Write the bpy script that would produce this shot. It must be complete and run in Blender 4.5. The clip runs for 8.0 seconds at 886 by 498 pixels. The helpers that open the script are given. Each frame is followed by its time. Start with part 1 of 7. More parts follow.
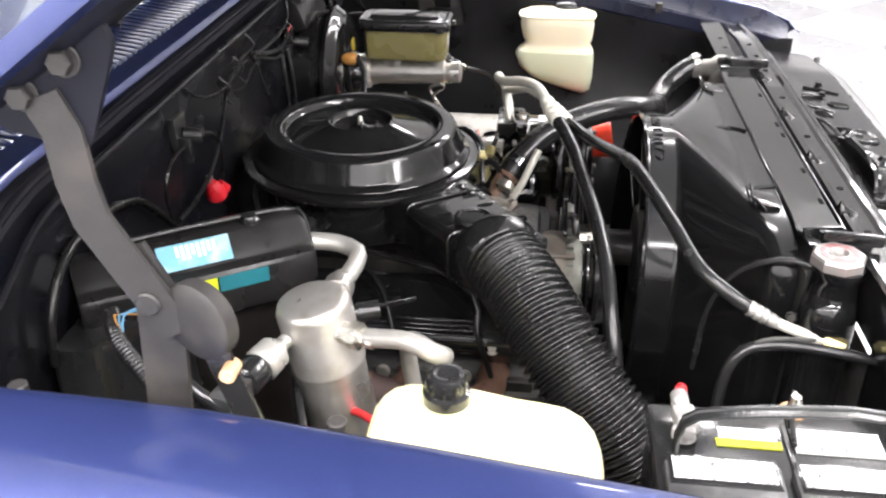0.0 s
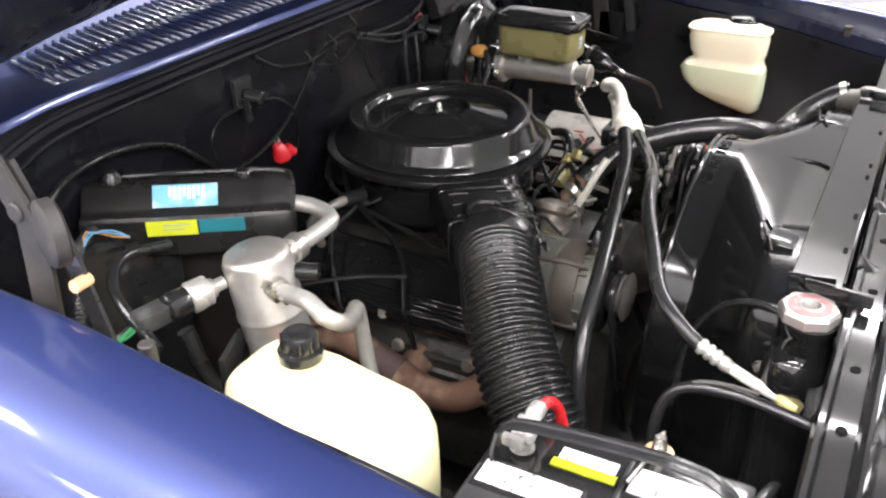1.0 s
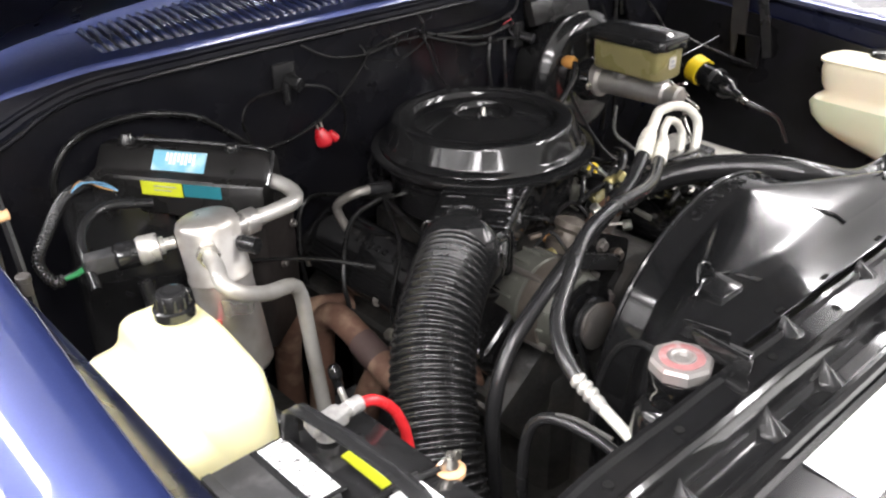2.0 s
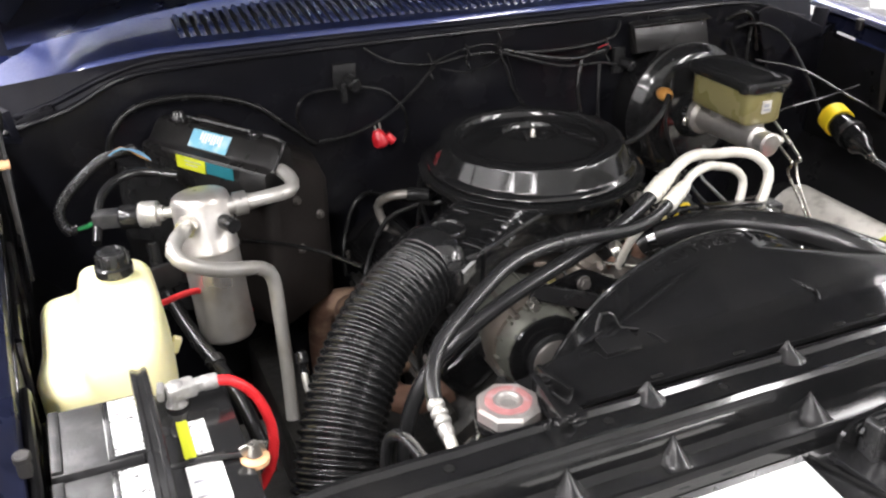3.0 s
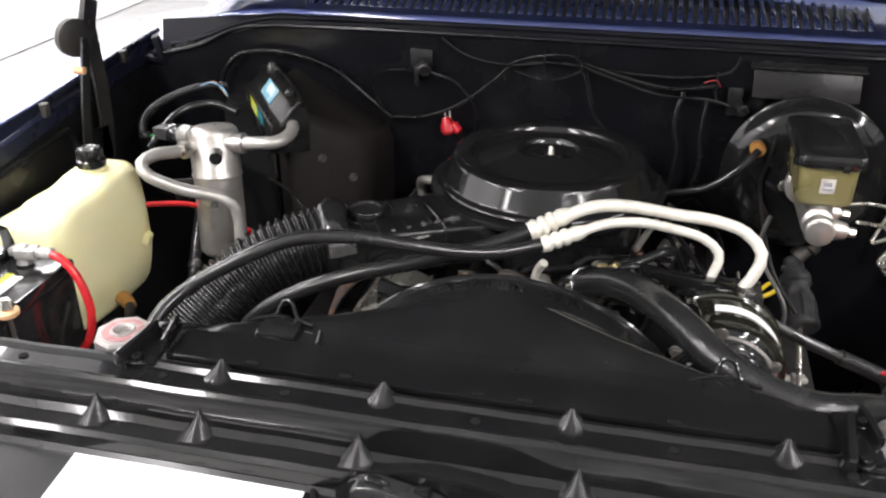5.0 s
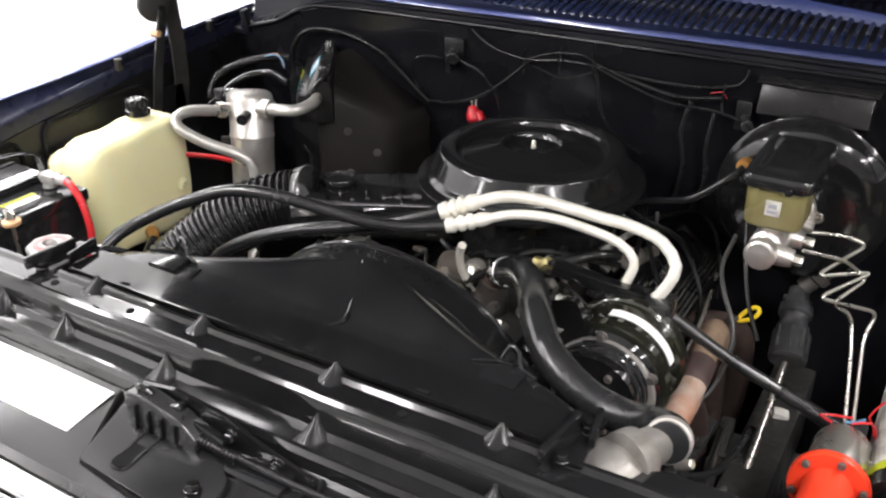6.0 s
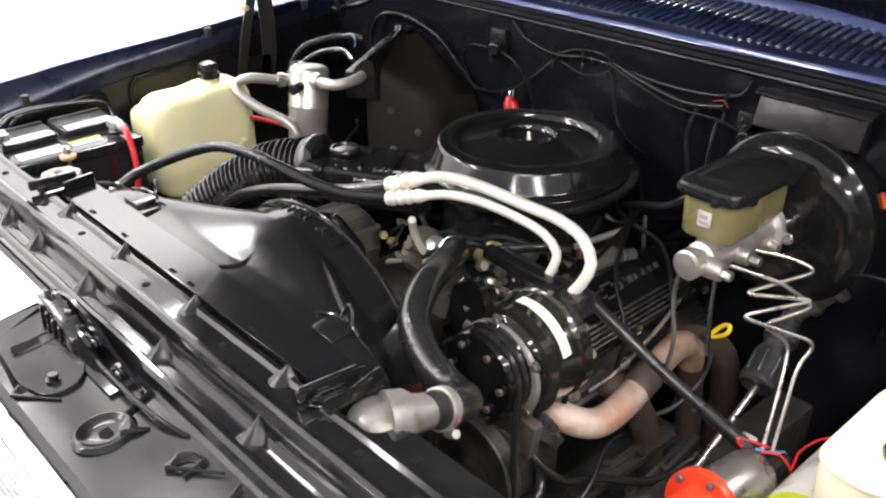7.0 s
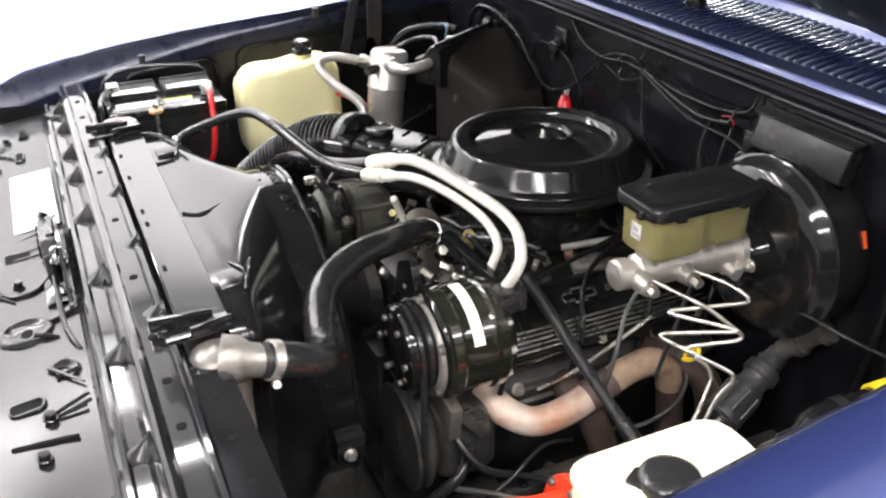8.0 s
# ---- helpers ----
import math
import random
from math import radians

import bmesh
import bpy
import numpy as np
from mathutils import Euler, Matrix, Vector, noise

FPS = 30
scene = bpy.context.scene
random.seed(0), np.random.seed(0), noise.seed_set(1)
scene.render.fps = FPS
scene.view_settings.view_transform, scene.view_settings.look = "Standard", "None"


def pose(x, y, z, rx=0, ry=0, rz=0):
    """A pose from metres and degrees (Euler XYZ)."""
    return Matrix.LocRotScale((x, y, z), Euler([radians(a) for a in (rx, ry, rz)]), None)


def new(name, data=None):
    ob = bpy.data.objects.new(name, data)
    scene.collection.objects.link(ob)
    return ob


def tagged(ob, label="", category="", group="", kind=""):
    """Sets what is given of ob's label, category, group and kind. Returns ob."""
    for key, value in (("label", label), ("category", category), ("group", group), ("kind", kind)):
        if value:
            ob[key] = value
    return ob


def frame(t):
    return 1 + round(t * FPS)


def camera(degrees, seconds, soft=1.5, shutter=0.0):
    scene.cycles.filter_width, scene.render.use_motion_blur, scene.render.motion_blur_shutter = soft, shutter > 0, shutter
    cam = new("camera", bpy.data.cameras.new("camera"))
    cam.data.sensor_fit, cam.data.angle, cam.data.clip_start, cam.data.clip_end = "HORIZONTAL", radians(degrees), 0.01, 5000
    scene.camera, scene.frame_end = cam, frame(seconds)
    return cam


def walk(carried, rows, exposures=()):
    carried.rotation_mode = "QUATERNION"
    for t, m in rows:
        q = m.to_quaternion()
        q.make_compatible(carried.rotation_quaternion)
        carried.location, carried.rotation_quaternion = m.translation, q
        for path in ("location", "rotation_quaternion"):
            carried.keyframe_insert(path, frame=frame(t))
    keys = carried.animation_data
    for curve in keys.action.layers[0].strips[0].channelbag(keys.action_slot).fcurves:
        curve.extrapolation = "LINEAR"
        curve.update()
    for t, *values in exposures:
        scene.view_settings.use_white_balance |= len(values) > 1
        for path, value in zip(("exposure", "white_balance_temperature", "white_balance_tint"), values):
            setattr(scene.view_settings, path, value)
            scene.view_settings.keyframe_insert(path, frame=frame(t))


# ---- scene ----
cam = camera(52.1, 8.0, soft=2.2, shutter=0.2)
METRES, EYE, TILT, LEAN, TURN = 3.4, 1.53, -29.0, 0.0, -83.5
ROWS = [
    (0.0, 0.0, 0.0, 0.0, 0.0, 0.0, 0.0),
    (0.5, 0.0628, -0.0004, -0.0013, 9.67, -0.27, -5.03),
    (1.0, 0.1197, 0.0108, 0.0035, 19.33, -1.46, -9.74),
    (1.5, 0.1757, 0.0323, 0.0142, 28.09, -3.22, -13.71),
    (3.0, 0.3037, 0.1379, 0.0748, 56.78, -11.87, -24.4),
    (3.5, 0.3339, 0.1879, 0.1029, 67.07, -16.4, -26.67),
    (4.0, 0.3539, 0.2407, 0.1321, 77.92, -21.39, -28.15),
    (4.5, 0.3637, 0.2926, 0.1619, 88.29, -26.41, -28.82),
    (5.0, 0.3641, 0.3506, 0.1955, 97.85, -31.22, -28.61),
    (6.5, 0.3353, 0.5186, 0.2919, 126.55, -44.37, -23.54),
    (7.0, 0.3056, 0.5669, 0.3193, 134.79, -47.66, -20.82),
    (7.5, 0.2653, 0.6107, 0.3442, 142.84, -50.47, -17.75),
    (8.0, 0.2222, 0.6477, 0.3648, 151.76, -52.98, -13.79),
]
walk(cam, [(t, pose(-1.348, 0.40, EYE, TILT, LEAN, TURN) @ pose(METRES * x, METRES * y, METRES * z, 90 + pitch, roll, yaw)) for t, x, y, z, yaw, pitch, roll in ROWS],
     [(0.0, 0.58), (1.0, 0.46), (2.0, 0.31), (3.5, 0.20), (5.0, 0.09), (6.5, 0.12), (8.0, 0.40)])

# ---- light ----
world = bpy.data.worlds.new("showroom_air")
scene.world = world
world.use_nodes = True
world.node_tree.nodes["Background"].inputs[0].default_value = (0.9, 0.95, 1.0, 1)
world.node_tree.nodes["Background"].inputs[1].default_value = 0.3
scene.view_settings.exposure = 0.0
LAMP_WATTS = 102.0
LAMPS = [(-1.7, -2.2), (2.0, -2.2), (-1.7, 0.6), (2.0, 0.6), (-1.7, 3.4), (2.0, 3.4), (3.7, 0.7), (3.7, -2.2), (3.7, 3.9)]
CEIL = 3.4


# Added lamps that brighten the west wall; no such source is known.
WALL_FILL = [(-3.25, -4.0), (-3.25, -1.2), (-3.25, 1.6), (-3.25, 4.4)]


def lamp_at(x, y, watts):
    data = bpy.data.lights.new("tube_light", "AREA")
    data.shape, data.size, data.size_y = "RECTANGLE", 0.32, 2.2
    data.energy, data.color = watts, (1.0, 0.966, 0.975)
    ob = new("tube_light", data)
    ob.matrix_world = pose(x, y, CEIL - 0.075)
    return ob


for lx, ly in LAMPS:
    lamp_at(lx, ly, LAMP_WATTS)
for lx, ly in WALL_FILL:
    lamp_at(lx, ly, 85.0)


# ---- materials ----
def material(name, colour, rough=0.5, metal=0.0, coat=0.0, vary=0.15, scale=30.0, bump=0.0, bump_scale=200.0, spots=None, spot_amount=0.0, spot_scale=9.0,
             sub=0.0, trans=0.0, rough_vary=0.12, spec=0.5, island=0.0, coat_rough=0.04):
    m = bpy.data.materials.new(name)
    m.use_nodes = True
    nt = m.node_tree
    b = nt.nodes["Principled BSDF"]
    geo = nt.nodes.new("ShaderNodeTexCoord")
    fine = nt.nodes.new("ShaderNodeTexNoise")
    fine.inputs["Scale"].default_value, fine.inputs["Detail"].default_value = scale, 5
    nt.links.new(geo.outputs["Object"], fine.inputs["Vector"])
    mix = nt.nodes.new("ShaderNodeMix")
    mix.data_type, mix.blend_type = "RGBA", "MIX"
    lo = [max(0, c * (1 - vary)) for c in colour] + [1]
    hi = [min(1, c * (1 + vary)) for c in colour] + [1]
    mix.inputs[6].default_value, mix.inputs[7].default_value = lo, hi
    nt.links.new(fine.outputs["Fac"], mix.inputs[0])
    out = mix.outputs[2]
    if spots:
        big = nt.nodes.new("ShaderNodeTexNoise")
        big.inputs["Scale"].default_value, big.inputs["Detail"].default_value = spot_scale, 7
        nt.links.new(geo.outputs["Object"], big.inputs["Vector"])
        ramp = nt.nodes.new("ShaderNodeMapRange")
        ramp.inputs[1].default_value, ramp.inputs[2].default_value = 0.5, 0.68
        ramp.inputs[4].default_value = spot_amount
        nt.links.new(big.outputs["Fac"], ramp.inputs[0])
        mix2 = nt.nodes.new("ShaderNodeMix")
        mix2.data_type = "RGBA"
        mix2.inputs[7].default_value = (*spots, 1)
        nt.links.new(ramp.outputs[0], mix2.inputs[0])
        nt.links.new(out, mix2.inputs[6])
        out = mix2.outputs[2]
    if island:
        info = nt.nodes.new("ShaderNodeObjectInfo")
        hsv = nt.nodes.new("ShaderNodeHueSaturation")
        rng = nt.nodes.new("ShaderNodeMapRange")
        rng.inputs[3].default_value, rng.inputs[4].default_value = 1 - island, 1 + island
        nt.links.new(info.outputs["Random"], rng.inputs[0])
        nt.links.new(rng.outputs[0], hsv.inputs["Value"])
        nt.links.new(out, hsv.inputs["Color"])
        out = hsv.outputs["Color"]
    nt.links.new(out, b.inputs["Base Color"])
    rr = nt.nodes.new("ShaderNodeMapRange")
    rn = nt.nodes.new("ShaderNodeTexNoise")
    rn.inputs["Scale"].default_value, rn.inputs["Detail"].default_value = scale * 0.4, 6
    nt.links.new(geo.outputs["Object"], rn.inputs["Vector"])
    rr.inputs[1].default_value, rr.inputs[2].default_value = 0.3, 0.7
    rr.inputs[3].default_value, rr.inputs[4].default_value = max(0.02, rough - rough_vary), min(1, rough + rough_vary)
    nt.links.new(rn.outputs["Fac"], rr.inputs[0])
    nt.links.new(rr.outputs[0], b.inputs["Roughness"])
    b.inputs["Metallic"].default_value = metal
    b.inputs["Coat Weight"].default_value, b.inputs["Coat Roughness"].default_value = coat, coat_rough
    b.inputs["Specular IOR Level"].default_value = spec
    if sub:
        b.inputs["Subsurface Weight"].default_value = sub
        b.inputs["Subsurface Radius"].default_value = (0.02, 0.018, 0.01)
    if trans:
        b.inputs["Transmission Weight"].default_value = trans
    if bump:
        bp = nt.nodes.new("ShaderNodeBump")
        bn = nt.nodes.new("ShaderNodeTexNoise")
        bn.inputs["Scale"].default_value, bn.inputs["Detail"].default_value = bump_scale, 4
        nt.links.new(geo.outputs["Object"], bn.inputs["Vector"])
        bp.inputs["Strength"].default_value, bp.inputs["Distance"].default_value = bump, 0.002
        nt.links.new(bn.outputs["Fac"], bp.inputs["Height"])
        nt.links.new(bp.outputs["Normal"], b.inputs["Normal"])
    return m


BLUE = material("blue_metallic_paint", (0.027, 0.040, 0.141), 0.38, 0.6, coat=1.0, vary=0.12, scale=400, rough_vary=0.05, coat_rough=0.06)
NAVY = material("navy_overspray_paint", (0.0072, 0.0073, 0.0094), 0.24, vary=0.3, scale=12, spots=(0.0085, 0.008, 0.0085), spot_amount=0.8, spot_scale=5, bump=0.10, bump_scale=40, spec=0.22)
BLACK = material("gloss_black_paint", (0.0080, 0.0080, 0.0084), 0.11, coat=0.5, vary=0.3, scale=25, rough_vary=0.05, bump=0.012, bump_scale=25, spots=(0.015, 0.0145, 0.014), spot_amount=0.5, spot_scale=14, spec=0.25, coat_rough=0.035)
PANELM = material("aged_black_panel_paint", (0.0100, 0.0100, 0.0105), 0.22, coat=0.1, vary=0.3, scale=25, rough_vary=0.07, bump=0.03, bump_scale=22, spots=(0.020, 0.019, 0.019), spot_amount=0.6, spot_scale=9, spec=0.26, coat_rough=0.15)
SATIN = material("satin_black_sheet", (0.020, 0.020, 0.0205), 0.30, coat=0.25, vary=0.3, scale=30, bump=0.1, bump_scale=60, spots=(0.026, 0.024, 0.022), spot_amount=0.5, spot_scale=12)
GRIME = material("grimy_black_metal", (0.030, 0.0295, 0.028), 0.38, vary=0.6, scale=45, bump=0.9, bump_scale=70, spots=(0.060, 0.054, 0.047), spot_amount=0.75, spot_scale=22)
PLASTIC = material("black_plastic", (0.016, 0.016, 0.0165), 0.15, coat=0.5, vary=0.25, scale=40, rough_vary=0.05, bump=0.05, bump_scale=60, spec=0.3)
SHROUDM = material("moulded_shroud_plastic", (0.0095, 0.0095, 0.0100), 0.14, coat=0.2, vary=0.25, scale=30, rough_vary=0.05, bump=0.03, bump_scale=30, spots=(0.020, 0.0195, 0.019), spot_amount=0.4, spot_scale=10, spec=0.3, coat_rough=0.05)
LID = material("air_cleaner_black_enamel", (0.0105, 0.0105, 0.011), 0.13, coat=0.35, vary=0.2, scale=20, rough_vary=0.05, bump=0.02, bump_scale=60, spec=0.3, spots=(0.015, 0.0145, 0.014), spot_amount=0.4, spot_scale=25, coat_rough=0.06)
RUBBER = material("black_rubber", (0.017, 0.017, 0.0175), 0.20, vary=0.25, scale=40, bump=0.15, bump_scale=250)
DUCTM = material("ribbed_black_vinyl", (0.0125, 0.0125, 0.013), 0.17, vary=0.2, scale=30, rough_vary=0.05, spots=(0.022, 0.021, 0.02), spot_amount=0.5, spot_scale=30)
CREAM = material("cream_translucent_plastic", (0.93, 0.87, 0.52), 0.36, sub=0.4, vary=0.05, scale=14, spots=(0.84, 0.75, 0.42), spot_amount=0.4, spot_scale=7, bump=0.10, bump_scale=60)
MILK = material("milky_bottle_plastic", (0.80, 0.74, 0.55), 0.42, sub=0.25, vary=0.05, scale=8, spots=(0.55, 0.62, 0.48), spot_amount=0.35, spot_scale=6)
COOLANT = material("coolant_behind_plastic", (0.56, 0.62, 0.44), 0.42, sub=0.25, vary=0.08, scale=8, spots=(0.66, 0.64, 0.46), spot_amount=0.5, spot_scale=8)
OLIVE = material("olive_reservoir_plastic", (0.215, 0.192, 0.084), 0.3, sub=0.15, vary=0.12, scale=14, spots=(0.24, 0.215, 0.10), spot_amount=0.6, spot_scale=12)
CANALU = material("mottled_aluminium", (0.62, 0.60, 0.57), 0.36, 0.75, vary=0.2, scale=30, bump=0.15, bump_scale=140, spots=(0.42, 0.38, 0.32), spot_amount=0.6, spot_scale=22)
ALU = material("cast_aluminium", (0.62, 0.60, 0.57), 0.38, 0.85, vary=0.12, scale=50, bump=0.15, bump_scale=180, spots=(0.40, 0.36, 0.30), spot_amount=0.5, spot_scale=18)
TUBEA = material("weathered_aluminium_tube", (0.50, 0.49, 0.46), 0.36, 0.55, vary=0.12, scale=60, spots=(0.36, 0.33, 0.28), spot_amount=0.5, spot_scale=25, bump=0.1)
TUBEM = material("painted_aluminium_tube", (0.78, 0.76, 0.68), 0.42, 0.2, vary=0.08, scale=60, spots=(0.5, 0.45, 0.36), spot_amount=0.4, spot_scale=25)
STEEL = material("dull_grey_steel", (0.15, 0.14, 0.13), 0.5, 0.6, vary=0.25, scale=40, bump=0.2, spots=(0.12, 0.085, 0.06), spot_amount=0.7, spot_scale=18)
# Bright fin metal whose colour also carries painted glints.
GLINTM = material("glint_bright_fins", (0.42, 0.41, 0.39), 0.28, 0.9, vary=0.3, scale=30, spots=(0.08, 0.075, 0.07), spot_amount=0.8, spot_scale=24)
CLIPM = material("scuffed_black_clip", (0.50, 0.50, 0.50), 0.20, 0.9, vary=0.3, scale=80)
ZINC = material("zinc_plated_steel", (0.55, 0.53, 0.48), 0.3, 0.9, vary=0.15, scale=60)
RUST = material("rusty_header_pipe", (0.15, 0.080, 0.055), 0.75, 0.1, vary=0.4, scale=30, bump=0.6, bump_scale=120, spots=(0.34, 0.23, 0.16), spot_amount=0.8, spot_scale=22)
# Rust darkened so the shade low in the bay sits in its colour.
SHADERUST = material("shaded_rusty_pipe", (0.045, 0.028, 0.022), 0.75, 0.1, vary=0.4, scale=30, bump=0.6, bump_scale=120, spots=(0.09, 0.06, 0.045), spot_amount=0.7, spot_scale=18)
FLAKY = material("flaking_header_pipe", (0.30, 0.21, 0.145), 0.7, 0.1, vary=0.4, scale=50, bump=0.8, bump_scale=110, spots=(0.15, 0.075, 0.05), spot_amount=0.95, spot_scale=24)
HOTSTEEL = material("heat_bleached_header_pipe", (0.50, 0.40, 0.33), 0.62, 0.15, vary=0.3, scale=45, bump=0.5, bump_scale=120, spots=(0.36, 0.14, 0.07), spot_amount=0.85, spot_scale=13)
BROWN = material("brown_black_fibre_case", (0.015, 0.0125, 0.0115), 0.55, vary=0.35, scale=25, bump=0.3, bump_scale=120, spots=(0.022, 0.019, 0.0165), spot_amount=0.6, spec=0.2)
CASEM = material("black_brown_moulded_cover", (0.0120, 0.0116, 0.0114), 0.28, vary=0.3, scale=25, bump=0.25, bump_scale=60, spots=(0.018, 0.017, 0.016), spot_amount=0.6, spot_scale=20, spec=0.3)
LINERM = material("black_inner_fender_paint", (0.0070, 0.0070, 0.0075), 0.36, vary=0.3, scale=30, bump=0.1, bump_scale=60, spots=(0.012, 0.011, 0.016), spot_amount=0.6, spot_scale=10, spec=0.2)
COMPR = material("olive_black_compressor_paint", (0.017, 0.0175, 0.0125), 0.12, 0.2, coat=0.5, vary=0.35, scale=20, spots=(0.05, 0.048, 0.040), spot_amount=0.6, spot_scale=18, bump=0.05, bump_scale=40)
RED = material("red_plastic", (0.62, 0.025, 0.03), 0.35, vary=0.08)
DEEPRED = material("deep_red_plastic", (0.45, 0.012, 0.02), 0.3, vary=0.1)
ORANGERED = material("orange_red_plastic", (0.85, 0.055, 0.02), 0.35, vary=0.06)
ORANGE = material("orange_tag_plastic", (0.80, 0.12, 0.03), 0.4, vary=0.08)
AMBER = material("amber_rubber_cap", (0.42, 0.20, 0.05), 0.5, vary=0.15)
PEACH = material("peach_washer_plastic", (0.72, 0.42, 0.22), 0.5, vary=0.1)
YELLOW = material("yellow_tag_plastic", (0.80, 0.58, 0.02), 0.4, vary=0.08)
LIME = material("yellow_paper_label", (0.50, 0.54, 0.02), 0.5, vary=0.08)
SKY = material("light_blue_paper_label", (0.14, 0.38, 0.50), 0.5, vary=0.1, spots=(0.5, 0.62, 0.66), spot_amount=0.6, spot_scale=40)
TEAL = material("teal_paper_label", (0.012, 0.14, 0.17), 0.5, vary=0.1)
PAPER = material("white_paper_label", (0.80, 0.80, 0.78), 0.5, vary=0.04)
DIRTYPAPER = material("stained_white_label", (0.62, 0.60, 0.55), 0.55, vary=0.1, scale=40, spots=(0.10, 0.09, 0.08), spot_amount=0.55, spot_scale=22)
GREYINK = material("grey_label_ink", (0.30, 0.31, 0.34), 0.5)
GREEN = material("green_wire", (0.02, 0.20, 0.06), 0.4)
WIRE = material("black_wire", (0.009, 0.009, 0.009), 0.26, vary=0.3, spec=0.3)
GREYWIRE = material("grey_wire", (0.010, 0.010, 0.010), 0.30, vary=0.3, spec=0.25)
CABLEM = material("dusty_grey_cable", (0.075, 0.074, 0.070), 0.4, vary=0.25, scale=60, spots=(0.04, 0.038, 0.035), spot_amount=0.6, spot_scale=30)
BLUEWIRE = material("blue_wire", (0.10, 0.26, 0.42), 0.4)
SLEEVE = material("scorched_sleeve", (0.085, 0.055, 0.05), 0.7, 0.1, vary=0.3, scale=40, bump=0.3)
DULLALU = material("stained_bare_metal", (0.27, 0.255, 0.235), 0.46, 0.5, vary=0.35, scale=40, spots=(0.10, 0.088, 0.07), spot_amount=0.85, spot_scale=20, bump=0.6, bump_scale=90)
TANALU = material("tan_stained_casting", (0.125, 0.107, 0.090), 0.5, 0.35, vary=0.35, scale=40, bump=0.3, spots=(0.09, 0.075, 0.06), spot_amount=0.8, spot_scale=22)
DARKALU = material("oily_dark_aluminium", (0.150, 0.152, 0.130), 0.5, 0.5, vary=0.3, scale=40, spots=(0.07, 0.062, 0.052), spot_amount=0.8, spot_scale=18, bump=0.3)
BRASS = material("tarnished_brass", (0.55, 0.47, 0.22), 0.4, 0.8, vary=0.15)
CHROME = material("chrome_trim", (0.78, 0.78, 0.78), 0.1, 1.0, vary=0.04, rough_vary=0.05)
LEAD = material("grey_lead_terminal", (0.33, 0.32, 0.31), 0.5, 0.4, vary=0.4, scale=90, bump=0.8, bump_scale=160, spots=(0.55, 0.55, 0.53), spot_amount=0.5, spot_scale=60)
CAPM = material("white_cap_coating", (0.34, 0.325, 0.31), 0.38, 0.6, vary=0.1, spots=(0.45, 0.34, 0.32), spot_amount=0.5, spot_scale=40)
REDINK = material("faded_red_print", (0.30, 0.13, 0.13), 0.45, vary=0.4, scale=120, spots=(0.38, 0.33, 0.32), spot_amount=0.8, spot_scale=90)
HINGEM = material("dusty_dark_hinge_steel", (0.024, 0.0225, 0.022), 0.55, 0.2, vary=0.3, scale=40, bump=0.2, spots=(0.055, 0.048, 0.043), spot_amount=0.6, spot_scale=16)
MATTNAVY = material("dusty_navy_flange", (0.006, 0.0065, 0.011), 0.55, vary=0.3, scale=14, spots=(0.016, 0.015, 0.017), spot_amount=0.6, spot_scale=8, bump=0.1, spec=0.15)
# Body blue darkened, so the flange's shade is part of its colour.
FLANGEM = material("shaded_blue_flange_paint", (0.010, 0.012, 0.028), 0.30, 0.1, vary=0.25, scale=60, rough_vary=0.08, spots=(0.016, 0.016, 0.022), spot_amount=0.5, spot_scale=9, spec=0.28)
LOUVREM = material("blue_louvre_paint", (0.020, 0.029, 0.085), 0.14, 0.1, coat=1.0, vary=0.25, scale=60, rough_vary=0.05, spec=0.6, coat_rough=0.04)
# Matt black that paints in the shade of uncut holes and grooves.
HOLE_DARK = material("painted_hole_shade", (0.008, 0.008, 0.008), 0.9, vary=0.1, spec=0.1)
PRINT = material("white_print_on_black", (0.70, 0.70, 0.69), 0.45, vary=0.1, spots=(0.03, 0.03, 0.03), spot_amount=1.0, spot_scale=210)
SCUFF = material("scuffed_grey_black_plastic", (0.035, 0.035, 0.036), 0.4, vary=0.4, scale=60, spots=(0.10, 0.10, 0.10), spot_amount=0.7, spot_scale=30, bump=0.15)
WHITEWALL = material("white_wall_paint", (0.86, 0.86, 0.86), 0.7, vary=0.02, bump=0.05)
CEILM = material("ceiling_paint", (0.86, 0.86, 0.85), 0.8, vary=0.02)
TILEW = material("white_floor_tile", (0.60, 0.60, 0.59), 0.22, vary=0.05, scale=6, island=0.04)
TILEG = material("grey_floor_tile", (0.19, 0.19, 0.20), 0.22, vary=0.08, scale=6, island=0.06)
GROUT = material("grey_screed", (0.35, 0.35, 0.35), 0.7)
TRIMW = material("white_enamel_fixture", (0.8, 0.8, 0.8), 0.4, vary=0.03)
GLASSD = material("windscreen_glass", (0.86, 0.95, 0.92), 0.03, vary=0.01, rough_vary=0.01, trans=1.0)


# ---- mesh helpers ----
BASE = {}


def thing(name, at, label, category, group="", kind=""):
    ob = new(name)
    ob.location = at
    BASE[ob.name] = Vector(at)
    return tagged(ob, label, category, group, kind)


def finish(bm, smooth=40):
    bmesh.ops.recalc_face_normals(bm, faces=bm.faces)
    for f in bm.faces:
        f.smooth = True
    lim = radians(smooth)
    for e in bm.edges:
        if len(e.link_faces) != 2 or e.calc_face_angle(4) > lim:
            e.smooth = False


def part(name, bm, mat, parent, label="", smooth=40):
    base = BASE[parent.name]
    bmesh.ops.translate(bm, verts=bm.verts, vec=-base)
    finish(bm, smooth)
    me = bpy.data.meshes.new(name)
    bm.to_mesh(me)
    bm.free()
    me.materials.append(mat)
    ob = new(name, me)
    ob.parent = parent
    BASE[ob.name] = base
    return tagged(ob, label)


